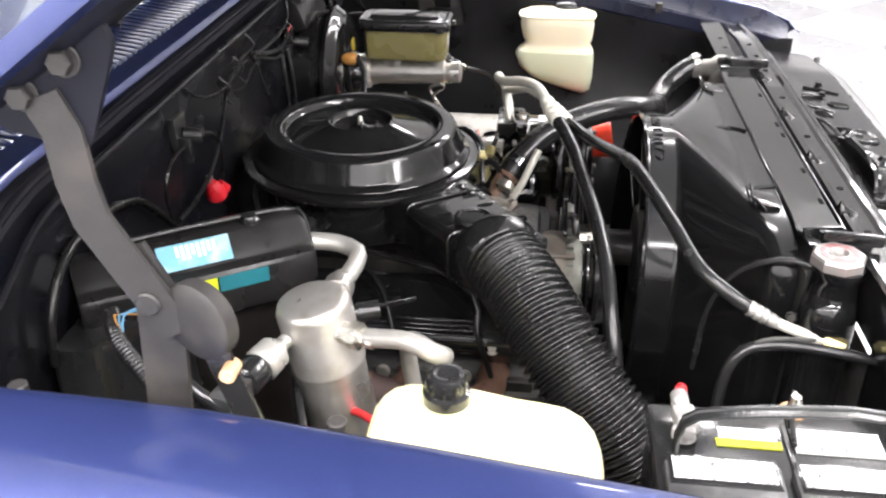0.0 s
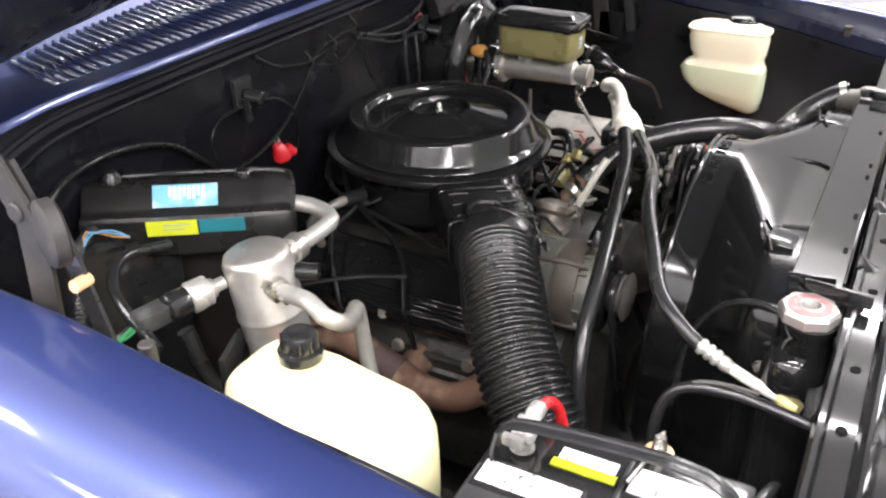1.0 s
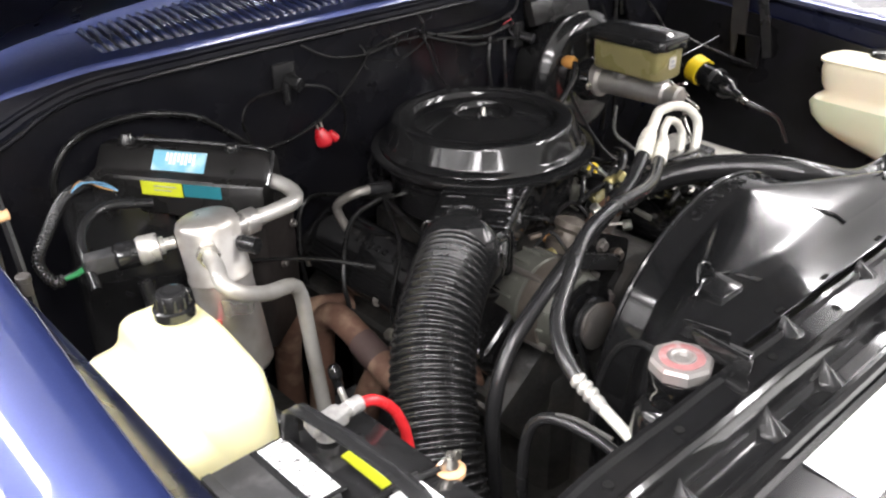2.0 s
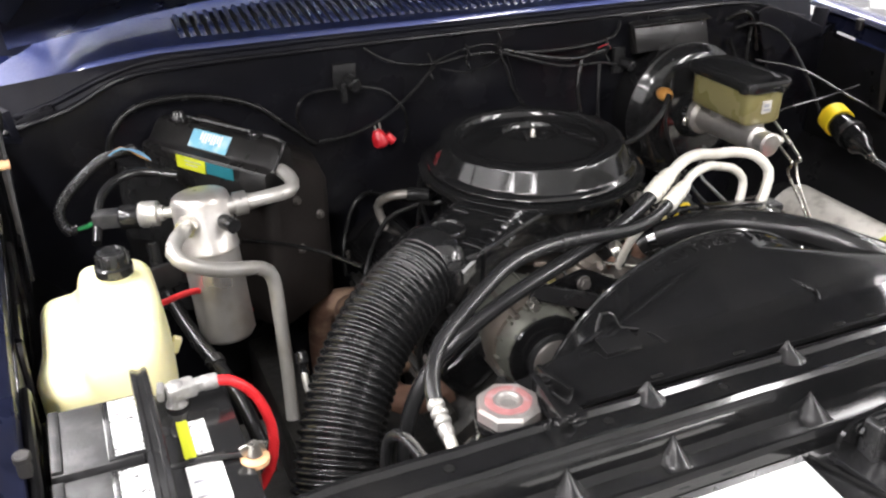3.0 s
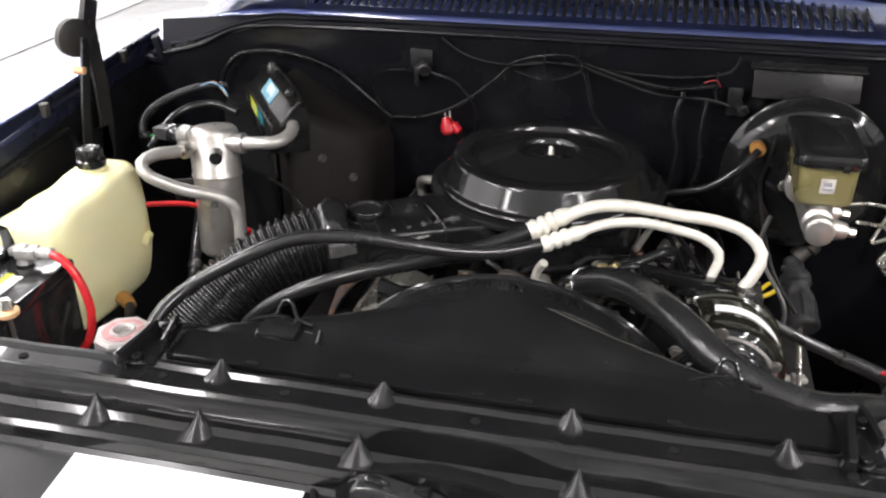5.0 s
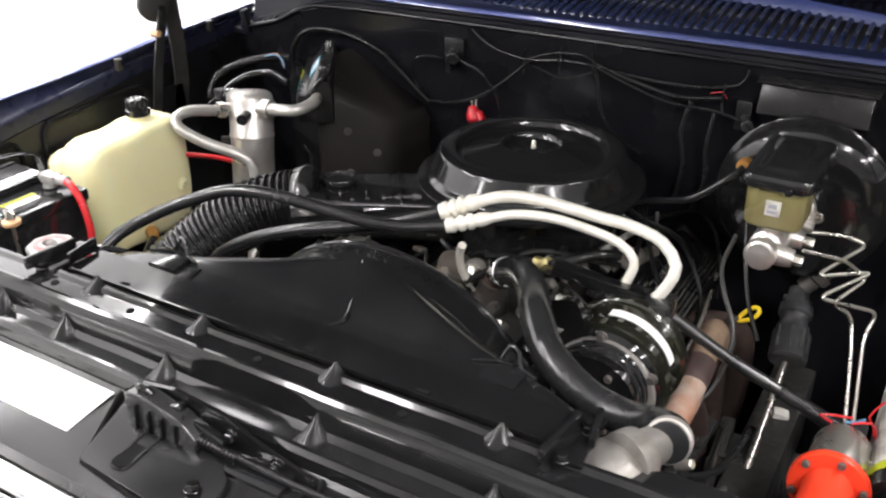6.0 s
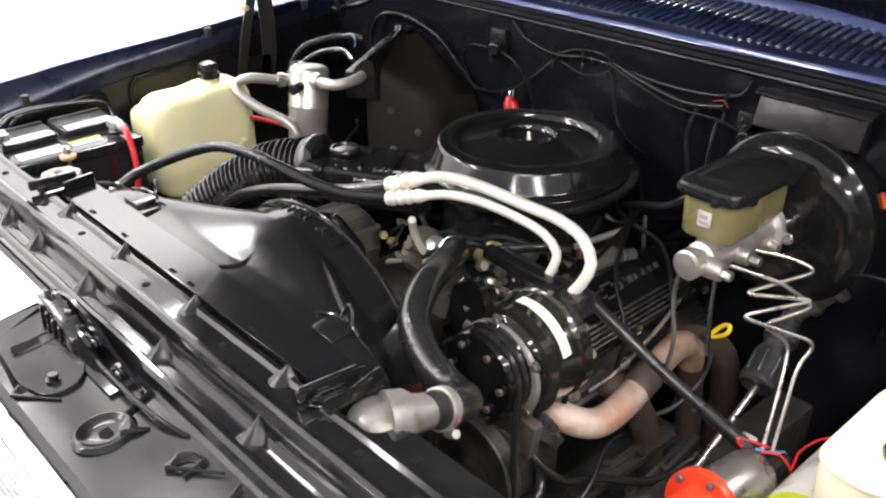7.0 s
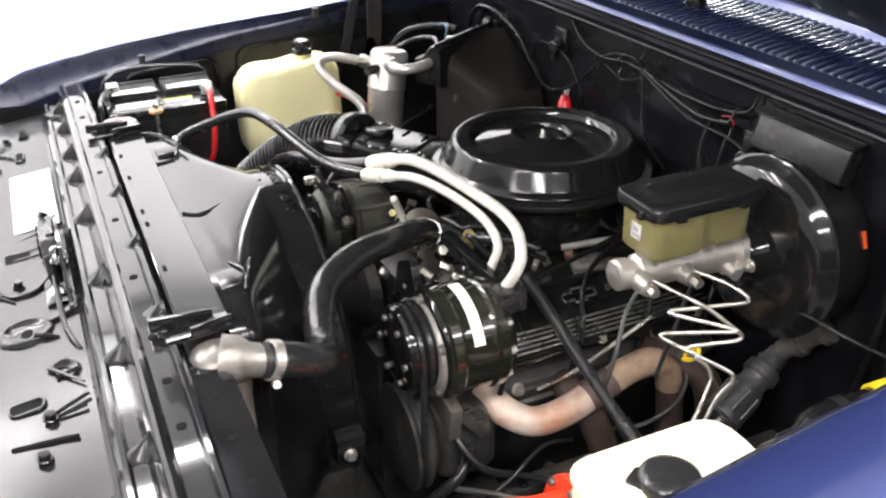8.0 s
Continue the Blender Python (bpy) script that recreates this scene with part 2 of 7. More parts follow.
def solo(name, bm, mat, at, label, category, group="", kind="", smooth=40):
    """A thing that is a single mesh, its origin at the place given."""
    bmesh.ops.translate(bm, verts=bm.verts, vec=-Vector(at))
    finish(bm, smooth)
    me = bpy.data.meshes.new(name)
    bm.to_mesh(me)
    bm.free()
    me.materials.append(mat)
    ob = new(name, me)
    ob.location = at
    BASE[ob.name] = Vector(at)
    return tagged(ob, label, category, group, kind)


def basis(direction, up=(0, 0, 1)):
    z = Vector(direction).normalized()
    x = Vector(up).cross(z)
    if x.length < 1e-4:
        x = Vector((1, 0, 0)).cross(z)
    x.normalize()
    return x, z.cross(x), z


def box(centre, size, bevel=0.003, turn=(0, 0, 0), bm=None, seg=2):
    bm = bm or bmesh.new()
    m = pose(*centre, *turn) @ Matrix.Diagonal((*size, 1))
    made = bmesh.ops.create_cube(bm, size=1, matrix=m)["verts"]
    if bevel:
        edges = list({e for v in made for e in v.link_edges})
        bmesh.ops.bevel(bm, geom=edges, offset=min(bevel, min(size) * 0.45), segments=seg, affect="EDGES", profile=0.6)
    return bm


def lathe(a, b, profile, seg=32, bm=None, caps=True):
    """Turned shape: profile rows (along, radius), along in metres from a towards b."""
    bm = bm or bmesh.new()
    a, b = Vector(a), Vector(b)
    x, y, z = basis(b - a)
    rings = []
    for s, r in profile:
        rings.append([bm.verts.new(a + z * s + (x * math.cos(q) + y * math.sin(q)) * max(r, 1e-5)) for q in (2 * math.pi * k / seg for k in range(seg))])
    for p, q in zip(rings, rings[1:]):
        for k in range(seg):
            bm.faces.new((p[k], p[(k + 1) % seg], q[(k + 1) % seg], q[k]))
    if caps:
        bm.faces.new(rings[0][::-1])
        bm.faces.new(rings[-1])
    return bm


def rod(a, b, r, seg=16, bevel=0.15, bm=None):
    L = (Vector(b) - Vector(a)).length
    e = min(r * bevel, L * 0.3)
    return lathe(a, b, [(0, r - e), (e, r), (L - e, r), (L, r - e)], seg, bm)


def spline(points, step=0.012):
    pts = [Vector(p) for p in points]
    pts = [pts[0] * 2 - pts[1]] + pts + [pts[-1] * 2 - pts[-2]]
    out = []
    for i in range(1, len(pts) - 2):
        p0, p1, p2, p3 = pts[i - 1:i + 3]
        n = max(2, int((p2 - p1).length / step))
        for k in range(n):
            t = k / n
            out.append(0.5 * (2 * p1 + (p2 - p0) * t + (2 * p0 - 5 * p1 + 4 * p2 - p3) * t * t + (3 * p1 - p0 - 3 * p2 + p3) * t ** 3))
    out.append(pts[-2])
    return out


def sweep(path, radii, seg=12, bm=None, caps=True):
    bm = bm or bmesh.new()
    x = None
    rings = []
    for i, p in enumerate(path):
        d = (path[min(i + 1, len(path) - 1)] - path[max(i - 1, 0)]).normalized()
        if x is None:
            x, _, _ = basis(d)
        x = (x - d * x.dot(d)).normalized()
        y = d.cross(x)
        rings.append([bm.verts.new(p + (x * math.cos(q) + y * math.sin(q)) * radii[i]) for q in (2 * math.pi * k / seg for k in range(seg))])
    for p, q in zip(rings, rings[1:]):
        for k in range(seg):
            bm.faces.new((p[k], p[(k + 1) % seg], q[(k + 1) % seg], q[k]))
    if caps:
        bm.faces.new(rings[0][::-1])
        bm.faces.new(rings[-1])
    return bm


def tube(points, r, seg=12, step=0.012, bm=None):
    path = spline(points, step)
    return sweep(path, [r] * len(path), seg, bm)


def corrugated(points, r, pitch=0.011, depth=0.006, seg=32):
    fine = spline(points, 0.001)
    step, path, left = pitch / 8, [fine[0]], pitch / 8
    for a, b in zip(fine, fine[1:]):
        d = (b - a).length
        while d > 1e-9 and left <= d:
            a = a + (b - a) * (left / d)
            path.append(a)
            d, left = (b - a).length, step
        left -= d
    wave = (1.0, 0.90, 0.35, 0.06, 0.0, 0.06, 0.35, 0.90)
    return sweep(path, [r - depth + depth * wave[i % 8] for i in range(len(path))], seg)


def sheet(rows, thick=0.0, bm=None, close=False):
    """A skin over rows of points; thick pushes a second skin below it."""
    bm = bm or bmesh.new()
    grid = [[bm.verts.new(p) for p in row] for row in rows]
    faces = []
    for a, b in zip(grid, grid[1:]):
        for k in range(len(a) - (0 if close else 1)):
            j = (k + 1) % len(a)
            faces.append(bm.faces.new((a[k], a[j], b[j], b[k])))
    if thick:
        bmesh.ops.recalc_face_normals(bm, faces=faces)
        bmesh.ops.solidify(bm, geom=faces, thickness=thick)
    return bm


def prism(outline, axis, lo, hi, bevel=0.0, bm=None):
    """An outline in the plane across the axis, drawn out from lo to hi. Outline pairs run in the order of the remaining axes."""
    bm = bm or bmesh.new()
    k = "xyz".index(axis)
    def place(u, v, w):
        c = [u, v]
        c.insert(k, w)
        return c
    low = [bm.verts.new(place(u, v, lo)) for u, v in outline]
    high = [bm.verts.new(place(u, v, hi)) for u, v in outline]
    n = len(outline)
    made = [bm.faces.new(low[::-1]), bm.faces.new(high)]
    for i in range(n):
        made.append(bm.faces.new((low[i], low[(i + 1) % n], high[(i + 1) % n], high[i])))
    if bevel:
        bmesh.ops.recalc_face_normals(bm, faces=made)
        bmesh.ops.bevel(bm, geom=list({e for f in made for e in f.edges}), offset=bevel, segments=3, affect="EDGES", profile=0.6)
    return bm


def rounded(pts, r, n=5):
    """Round the corners of a closed outline."""
    out = []
    m = len(pts)
    for i in range(m):
        p, a, b = Vector(pts[i]), Vector(pts[i - 1]), Vector(pts[(i + 1) % m])
        q = r[i] if isinstance(r, (list, tuple)) else r
        ua, ub = (a - p), (b - p)
        q = min(q, ua.length * 0.48, ub.length * 0.48)
        s, e = p + ua.normalized() * q, p + ub.normalized() * q
        for k in range(n + 1):
            t = k / n
            out.append(tuple((1 - t) ** 2 * s + 2 * t * (1 - t) * p + t * t * e))
    return out


def patch(corner, u, v, lift=0.0006):
    """A thin flat label: corner, its two sides."""
    bm = bmesh.new()
    c, u, v = Vector(corner), Vector(u), Vector(v)
    n = u.cross(v).normalized() * lift
    top = [bm.verts.new(p + n) for p in (c, c + u, c + u + v, c + v)]
    bot = [bm.verts.new(p - n) for p in (c, c + u, c + u + v, c + v)]
    bm.faces.new(top)
    bm.faces.new(bot[::-1])
    for i in range(4):
        bm.faces.new((top[i], bot[i], bot[(i + 1) % 4], top[(i + 1) % 4]))
    return bm


def hexnut(a, b, r, bm=None):
    L = (Vector(b) - Vector(a)).length
    return lathe(a, b, [(0, r * 0.9), (L * 0.15, r), (L * 0.85, r), (L, r * 0.9)], 6, bm)


def bolt(at, normal, parent, r=0.008, name="bolt", mat=None):
    n = Vector(normal).normalized()
    p = Vector(at)
    bm = rod(p, p + n * 0.0025, r * 1.35, 14)
    hexnut(p + n * 0.0025, p + n * (0.0025 + r * 0.9), r, bm)
    return part(name, bm, mat or ZINC, parent)


# ---- the showroom ----
X0, X1, Y0, Y1 = -3.8, 8.0, -9.0, 9.0
floor = solo("floor", box(((X0 + X1) / 2, (Y0 + Y1) / 2, -0.06), (X1 - X0 + 0.4, Y1 - Y0 + 0.4, 0.1), 0), GROUT, (0, 0, 0), "grey and white chequered showroom floor", "floor", kind="structure")
for name, c, s in (("wall_west", (X0 - 0.1, (Y0 + Y1) / 2, CEIL / 2), (0.2, Y1 - Y0 + 0.4, CEIL)), ("wall_east", (X1 + 0.1, (Y0 + Y1) / 2, CEIL / 2), (0.2, Y1 - Y0 + 0.4, CEIL)),
                   ("wall_south", ((X0 + X1) / 2, Y0 - 0.1, CEIL / 2), (X1 - X0, 0.2, CEIL)), ("wall_north", ((X0 + X1) / 2, Y1 + 0.1, CEIL / 2), (X1 - X0, 0.2, CEIL))):
    solo(name, box(c, s, 0), WHITEWALL, (c[0], c[1], 0), "plain bright white showroom wall", "wall", kind="structure")
solo("ceiling", box(((X0 + X1) / 2, (Y0 + Y1) / 2, CEIL + 0.05), (X1 - X0 + 0.4, Y1 - Y0 + 0.4, 0.1), 0), CEILM, (0, 0, CEIL), "white painted showroom ceiling", "ceiling", kind="structure")
# Unseen fittings; those by the west wall go with the added fill lamps.
for lx, ly in LAMPS + WALL_FILL:
    lamp = thing("ceiling_light", (lx, ly, CEIL - 0.07), "unseen long white tube light fitting on the ceiling", "ceiling light", "ceiling lights")
    part("housing", box((lx, ly, CEIL - 0.035), (0.36, 2.3, 0.06), 0.006), TRIMW, lamp)
    for s in (-1, 1):
        part("rim", box((lx + s * 0.175, ly, CEIL - 0.075), (0.012, 2.3, 0.03), 0.003), TRIMW, lamp)


# ---- the pickup truck body ----
truck = thing("pickup_truck", (0, 0.5, 0), "dark metallic blue pickup truck with its hood open", "truck")


def lerp(table, y):
    if y <= table[0][0]:
        return table[0][1]
    for (a, p), (b, q) in zip(table, table[1:]):
        if y <= b:
            return p + (q - p) * (y - a) / (b - a)
    return table[-1][1]


EDGE_Z = [(-0.19, 0.945), (-0.16, 0.972), (-0.1, 0.995), (0.0, 1.015), (0.1, 1.030), (0.24, 1.045), (0.36, 1.055), (0.51, 1.066), (0.67, 1.081), (0.8, 1.089), (1.0, 1.098)]
EDGE_X = [(-0.19, 0.843), (0.2, 0.839), (0.33, 0.833), (0.47, 0.823), (0.62, 0.8165), (1.0, 0.8245)]
RAIL_Z = [(-0.16, 0.935), (0.0, 0.972), (0.16, 0.999), (0.24, 1.014), (0.32, 1.028), (0.45, 1.041), (0.59, 1.057), (0.92, 1.079)]
RAIL_X = [(-0.16, 0.772), (0.0, 0.790), (0.16, 0.800), (0.32, 0.805), (0.59, 0.812), (0.92, 0.822)]
STATIONS = [-0.19 + 0.03 * k for k in range(7)] + [0.05 + 0.06 * k for k in range(16)]


def fender(side):
    cross = [(0.0, 0.0), (0.003, 0.0022), (0.012, 0.0030), (0.035, 0.0015), (0.065, -0.004), (0.092, -0.013), (0.116, -0.028), (0.136, -0.052), (0.147, -0.085), (0.152, -0.16), (0.155, -0.3), (0.155, -0.6)]
    rows = []
    for y in STATIONS:
        drop = max(0, -0.13 - y)
        edge = lerp(EDGE_X, y) + (0.005 if side > 0 else 0.0)
        rows.append([(side * (edge + d * (0.985 - edge) / 0.155 - drop * 0.3), y, lerp(EDGE_Z, y) + h - drop * d) for d, h in cross])
    part("fender", sheet(rows, 0.0015), BLUE, truck, "dark metallic blue front fender")
    tuck = 0.019 if side > 0 else 0.0
    flange = [[(side * (lerp(RAIL_X, y) + tuck - 0.002), y, lerp(RAIL_Z, y) - 0.03), (side * (lerp(RAIL_X, y) + tuck), y, lerp(RAIL_Z, y) - 0.004), (side * (lerp(RAIL_X, y) + tuck + 0.004), y, lerp(RAIL_Z, y)),
               (side * (lerp(RAIL_X, y) + tuck + 0.008), y, lerp(RAIL_Z, y) + 0.001), (side * (lerp(EDGE_X, y) - 0.002), y, lerp(EDGE_Z, y) - 0.006), (side * (lerp(EDGE_X, y) + (0.0045 if side > 0 else -0.0005)), y, lerp(EDGE_Z, y) - 0.001)] for y in STATIONS if y >= -0.17]
    part("fender_flange", sheet(flange, 0.0012), FLANGEM, truck, "inner flange of the fender, body blue with shade painted in")
    inner = [[(side * (lerp(RAIL_X, y) - 0.004), y, lerp(RAIL_Z, y) - 0.028), (side * (lerp(RAIL_X, y) - 0.006), y, 0.93), (side * (lerp(RAIL_X, y) - 0.012), y, 0.82), (side * 0.73, y, 0.74),
              (side * (0.69 - 0.03 * math.sin((y + 0.2) * 2.6)), y, 0.68), (side * 0.63, y, 0.60), (side * 0.58, y, 0.47), (side * 0.56, y, 0.36)] for y in STATIONS if -0.17 <= y < 0.9]
    part("inner_fender", sheet(inner, 0.0015), LINERM, truck, "black stamped inner fender panel")
    for ya, yb, za, zb in ((0.10, 0.30, 0.90, 0.985), (0.35, 0.60, 0.90, 1.01)) if side < 0 else ():
        o = rounded([(ya, za), (yb, za), (yb, zb), (ya, zb - 0.012)], 0.03, 4)
        pts = [(side * (lerp(RAIL_X, y) - 0.008), y, z) for y, z in o]
        part("stamped_rib", tube(pts + pts[:1], 0.006, 8, 0.03), LINERM, truck)
    for y in (0.142, 0.545, 0.80) if side < 0 else (0.142, 0.80):
        x, z = lerp(RAIL_X, y), lerp(RAIL_Z, y)
        bm = box((side * (x - 0.004), y, z + 0.004), (0.012, 0.014, 0.018), 0.003)
        rod((side * (x - 0.004), y, z + 0.010), (side * (x - 0.004), y, z + 0.018), 0.008, 12, bm=bm)
        part("rubber_bumper", bm, HINGEM, truck, "small dusty hood rest on the fender rail")


fender(-1)
fender(1)

# firewall, cowl and louvres
TOP = [(-0.80, 1.060), (-0.70, 1.085), (-0.63, 1.118), (-0.55, 1.130), (-0.3, 1.133), (0.3, 1.132), (0.55, 1.130), (0.63, 1.118), (0.70, 1.085), (0.80, 1.060)]
rows = []
for k in range(19):
    x = -0.846 + 0.094 * k
    t = lerp(TOP, x)
    rows.append([(x, 0.885, t), (x, 0.886, t - 0.05), (x, 0.892, 0.98), (x, 0.897, 0.86), (x, 0.90, 0.7), (x, 0.885, 0.42)])
part("firewall", sheet(rows, 0.002), NAVY, truck, "dark navy painted firewall")
part("seam", tube([(x, 0.881, z) for x, z in TOP], 0.0045, 8, 0.02), NAVY, truck)
gut = [[(x, 0.885, lerp(TOP, x) - 0.001), (x, 0.898, lerp(TOP, x) - 0.008), (x, 0.915, lerp(TOP, x) - 0.006), (x, 0.922, lerp(TOP, x) + 0.010), (x, 0.934, 1.140 - 0.09 * max(0, abs(x) - 0.55))] for x in [-0.8 + 0.05 * k for k in range(33)]]
part("cowl_gutter", sheet(gut, 0.0015), MATTNAVY, truck, "black weatherstrip gutter under the cowl")
part("weatherstrip", tube([(x, 0.918, lerp(TOP, x) + 0.007) for x in [-0.78 + 0.06 * k for k in range(27)]], 0.005, 8, 0.03), MATTNAVY, truck)


def cowl_z(x, y):
    return 1.150 + (y - 0.94) * 0.16 - 0.09 * max(0, abs(x) - 0.55) - 0.35 * max(0, abs(x) - 0.66)


def cowl_strip(xa, xb, ya, yb, lip=False):
    rows = []
    n = max(2, int((xb - xa) / 0.05))
    for k in range(n + 1):
        x = xa + (xb - xa) * k / n
        row = [(x, ya - 0.006, cowl_z(x, ya) - 0.016), (x, ya - 0.004, cowl_z(x, ya) - 0.005)] if lip else []
        row += [(x, ya + (yb - ya) * j / 4, cowl_z(x, ya + (yb - ya) * j / 4)) for j in range(5)]
        rows.append(row)
    return sheet(rows, 0.0015)


def vent_rear(x):
    return 1.117 - 0.25 * x * x


part("cowl_panel", cowl_strip(-0.82, 0.82, 0.940, 0.968, True), BLUE, truck, "blue cowl panel with a louvred vent")
part("cowl_panel", cowl_strip(-0.82, -0.512, 0.968, 1.06), BLUE, truck)
part("cowl_panel", cowl_strip(0.505, 0.82, 0.968, 1.06), BLUE, truck)
rows = [[(x, a + (1.165 - 0.06 * (x / 0.8) ** 2 - a) * j / 4, cowl_z(x, a + (1.165 - 0.06 * (x / 0.8) ** 2 - a) * j / 4)) for j in range(5)] for x, a in ((xx, vent_rear(xx) if -0.512 < xx < 0.505 else 1.06) for xx in (-0.82 + 0.041 * k for k in range(41)))]
part("cowl_panel", sheet(rows, 0.0015), BLUE, truck)
part("vent_recess", box((0, 1.045, 1.146), (1.02, 0.16, 0.006), 0.001, (9, 0, 0)), GRIME, truck)
SLATS = 58
slat = box((0, 0, 0), (0.0092, 1.0, 0.0090), 0.0036, (0, 8, 0))
for v in slat.verts:
    v.co.z += v.co.y * 0.16 * 0.13
me = bpy.data.meshes.new("louvre")
finish(slat)
slat.to_mesh(me)
slat.free()
me.materials.append(LOUVREM)
for k in range(SLATS):
    x = -0.505 + 1.004 * k / (SLATS - 1)
    mid, length = (0.968 + vent_rear(x)) / 2, vent_rear(x) - 0.968
    ob = new("louvre", me)
    ob.parent = truck
    ob.scale = (1, length, 1)
    ob.location = Vector((x, mid, cowl_z(x, mid) - 0.001)) - BASE[truck.name]
bm = box((-0.067, 1.036, 1.176), (0.034, 0.022, 0.016), 0.005, (8, 0, 12))
rod((-0.067, 1.044, 1.172), (-0.067, 1.030, 1.186), 0.007, 12, bm=bm)
part("washer_nozzle", bm, PLASTIC, truck, "small black washer nozzle on the cowl")

# grey hinge pockets at the cowl ends
for s in (-1, 1):
    part("hinge_pocket", box((s * 0.752, 0.914, 1.046), (0.085, 0.026, 0.062), 0.013, (0, s * 20, 0)), NAVY, truck, "dark hinge pocket panel")
    bm = box((s * 0.80, 0.90, 1.055), (0.05, 0.05, 0.012), 0.003, (12, s * -15, 20))
    box((s * 0.79, 0.885, 1.075), (0.012, 0.03, 0.045), 0.003, (0, s * 10, 25), bm)
    part("hinge_plate", bm, MATTNAVY, truck)

# dark stiffener beside the booster
part("firewall_stiffener", prism(rounded([(0.60, 1.112), (0.625, 1.122), (0.700, 1.098), (0.785, 1.062), (0.780, 1.050), (0.700, 1.022), (0.664, 0.985), (0.645, 0.985)], 0.008, 3), "y", 0.862, 0.876, 0.003), NAVY, truck, "dark navy triangular stiffener")
# hood, propped open
RISE = radians(36)
rows, liner = [], []
for k in range(13):
    x = -0.82 + 1.64 * k / 12
    u = x / 0.82
    ye, ze = 1.105 - 0.10 * u * u, 1.235 - 0.060 * u * u
    rows.append([(x, ye - d * math.cos(RISE), ze + d * math.sin(RISE) + b * (1 - u * u)) for d, b in ((0, 0.0), (0.04, 0.008), (0.3, 0.022), (0.6, 0.028), (0.9, 0.024), (1.12, 0.012), (1.2, 0.0))])
part("hood", sheet(rows, 0.0015), BLUE, truck, "dark blue hood standing open")
for k in range(11):
    x = -0.77 + 1.54 * k / 10
    u = x / 0.82
    ye, ze = 1.085 - 0.10 * u * u, 1.212 - 0.062 * u * u
    liner.append([(x, ye - d * math.cos(RISE), ze + d * math.sin(RISE) - c) for d, c in ((0, 0.0), (0.05, 0.018), (0.12, 0.018), (0.16, 0.0), (0.5, 0.0), (0.55, 0.014), (0.62, 0.014), (0.66, 0.0), (1.0, 0.0), (1.12, 0.02))])
part("hood_frame", sheet(liner, 0.002), NAVY, truck, "black inner frame of the hood")
for s in (-1, 1):
    run = (0, 0.2, 0.4, 0.7, 1.0, 1.2)
    side = [[(s * (0.82 + a), 1.005 - d * math.cos(RISE) - b * 0.6, 1.175 + d * math.sin(RISE) - b) for a, b in ((0, -0.001), (0.003, 0.006), (0.002, 0.013), (-0.012, 0.016))] for d in run]
    part("hood_edge", sheet(side, 0.0015), BLUE, truck)
    side = [[(s * (0.82 + a), 1.005 - d * math.cos(RISE) - b * 0.6, 1.175 + d * math.sin(RISE) - b) for a, b in ((-0.012, 0.014), (-0.016, 0.020), (-0.022, 0.023), (-0.06, 0.025), (-0.09, 0.01))] for d in run]
    part("hood_inner_edge", sheet(side, 0.0015), MATTNAVY, truck, "dark inner flange of the hood")

# windscreen and its surround
part("windscreen", sheet([[(x, 1.16 - 0.06 * (x / 0.8) ** 2 + d * 0.75, 1.195 + d * 0.66) for d in (0, 0.35, 0.7)] for x in (-0.78, -0.4, 0, 0.4, 0.78)], 0.005), GLASSD, truck, "clear windscreen glass").visible_shadow = False
part("windscreen_trim", tube([(x, 1.168 - 0.06 * (x / 0.8) ** 2, 1.194) for x in (-0.78, -0.5, -0.2, 0.2, 0.5, 0.78)], 0.010, 8, 0.05), SATIN, truck)

# unseen cab shell behind the windscreen, added to darken what the cowl reflects
cab = [[(x, y, z) for x in (-0.76, -0.4, 0, 0.4, 0.76)] for y, z in ((1.22, 1.16), (1.30, 1.19), (1.55, 1.17), (1.62, 1.0), (1.66, 0.75))]
part("dashboard", sheet(cab, 0.01), MATTNAVY, truck, "unseen dark dashboard added behind the windscreen")
part("cab_back", box((0, 2.75, 1.25), (1.56, 0.03, 1.2), 0.01), MATTNAVY, truck, "unseen dark back wall added to the cab")
part("roof", box((0, 2.25, 1.84), (1.5, 1.05, 0.04), 0.015), BLUE, truck, "dark blue cab roof")
for s in (-1, 1):
    part("door_panel", box((s * 0.80, 1.98, 0.95), (0.04, 1.50, 0.60), 0.015), BLUE, truck, "dark blue door")
    part("pillar", rod((s * 0.78, 1.14, 1.20), (s * 0.72, 1.74, 1.83), 0.03, 12), BLUE, truck)
part("cab_floor", box((0, 2.0, 0.66), (1.56, 1.5, 0.03), 0.005), MATTNAVY, truck)

# radiator support and header panel
prof = [(0.012, 0.930), (0.0125, 0.985), (0.0115, 1.001), (0.008, 1.0065), (0.003, 1.0065), (-0.001, 1.002), (-0.024, 1.0015), (-0.028, 1.006), (-0.033, 1.0075), (-0.037, 1.004), (-0.0395, 0.996), (-0.043, 0.974), (-0.048, 0.967),
        (-0.062, 0.966), (-0.066, 0.970), (-0.071, 0.970), (-0.075, 0.965), (-0.078, 0.953)]
rows = []
for k in range(61):
    x = -0.735 + 1.47 * k / 60
    w = 0.0004 * math.sin(x * 31) + 0.0003 * math.sin(x * 77 + 1)
    fall = 0.10 * max(0, abs(x) - 0.55)
    rows.append([(x, y + w * 0.5, z + w * (0.6 if i > 2 else 0) - fall) for i, (y, z) in enumerate(prof)])
part("radiator_support", sheet(rows, 0.0018), BLACK, truck, "gloss black radiator support crossbar", smooth=16)
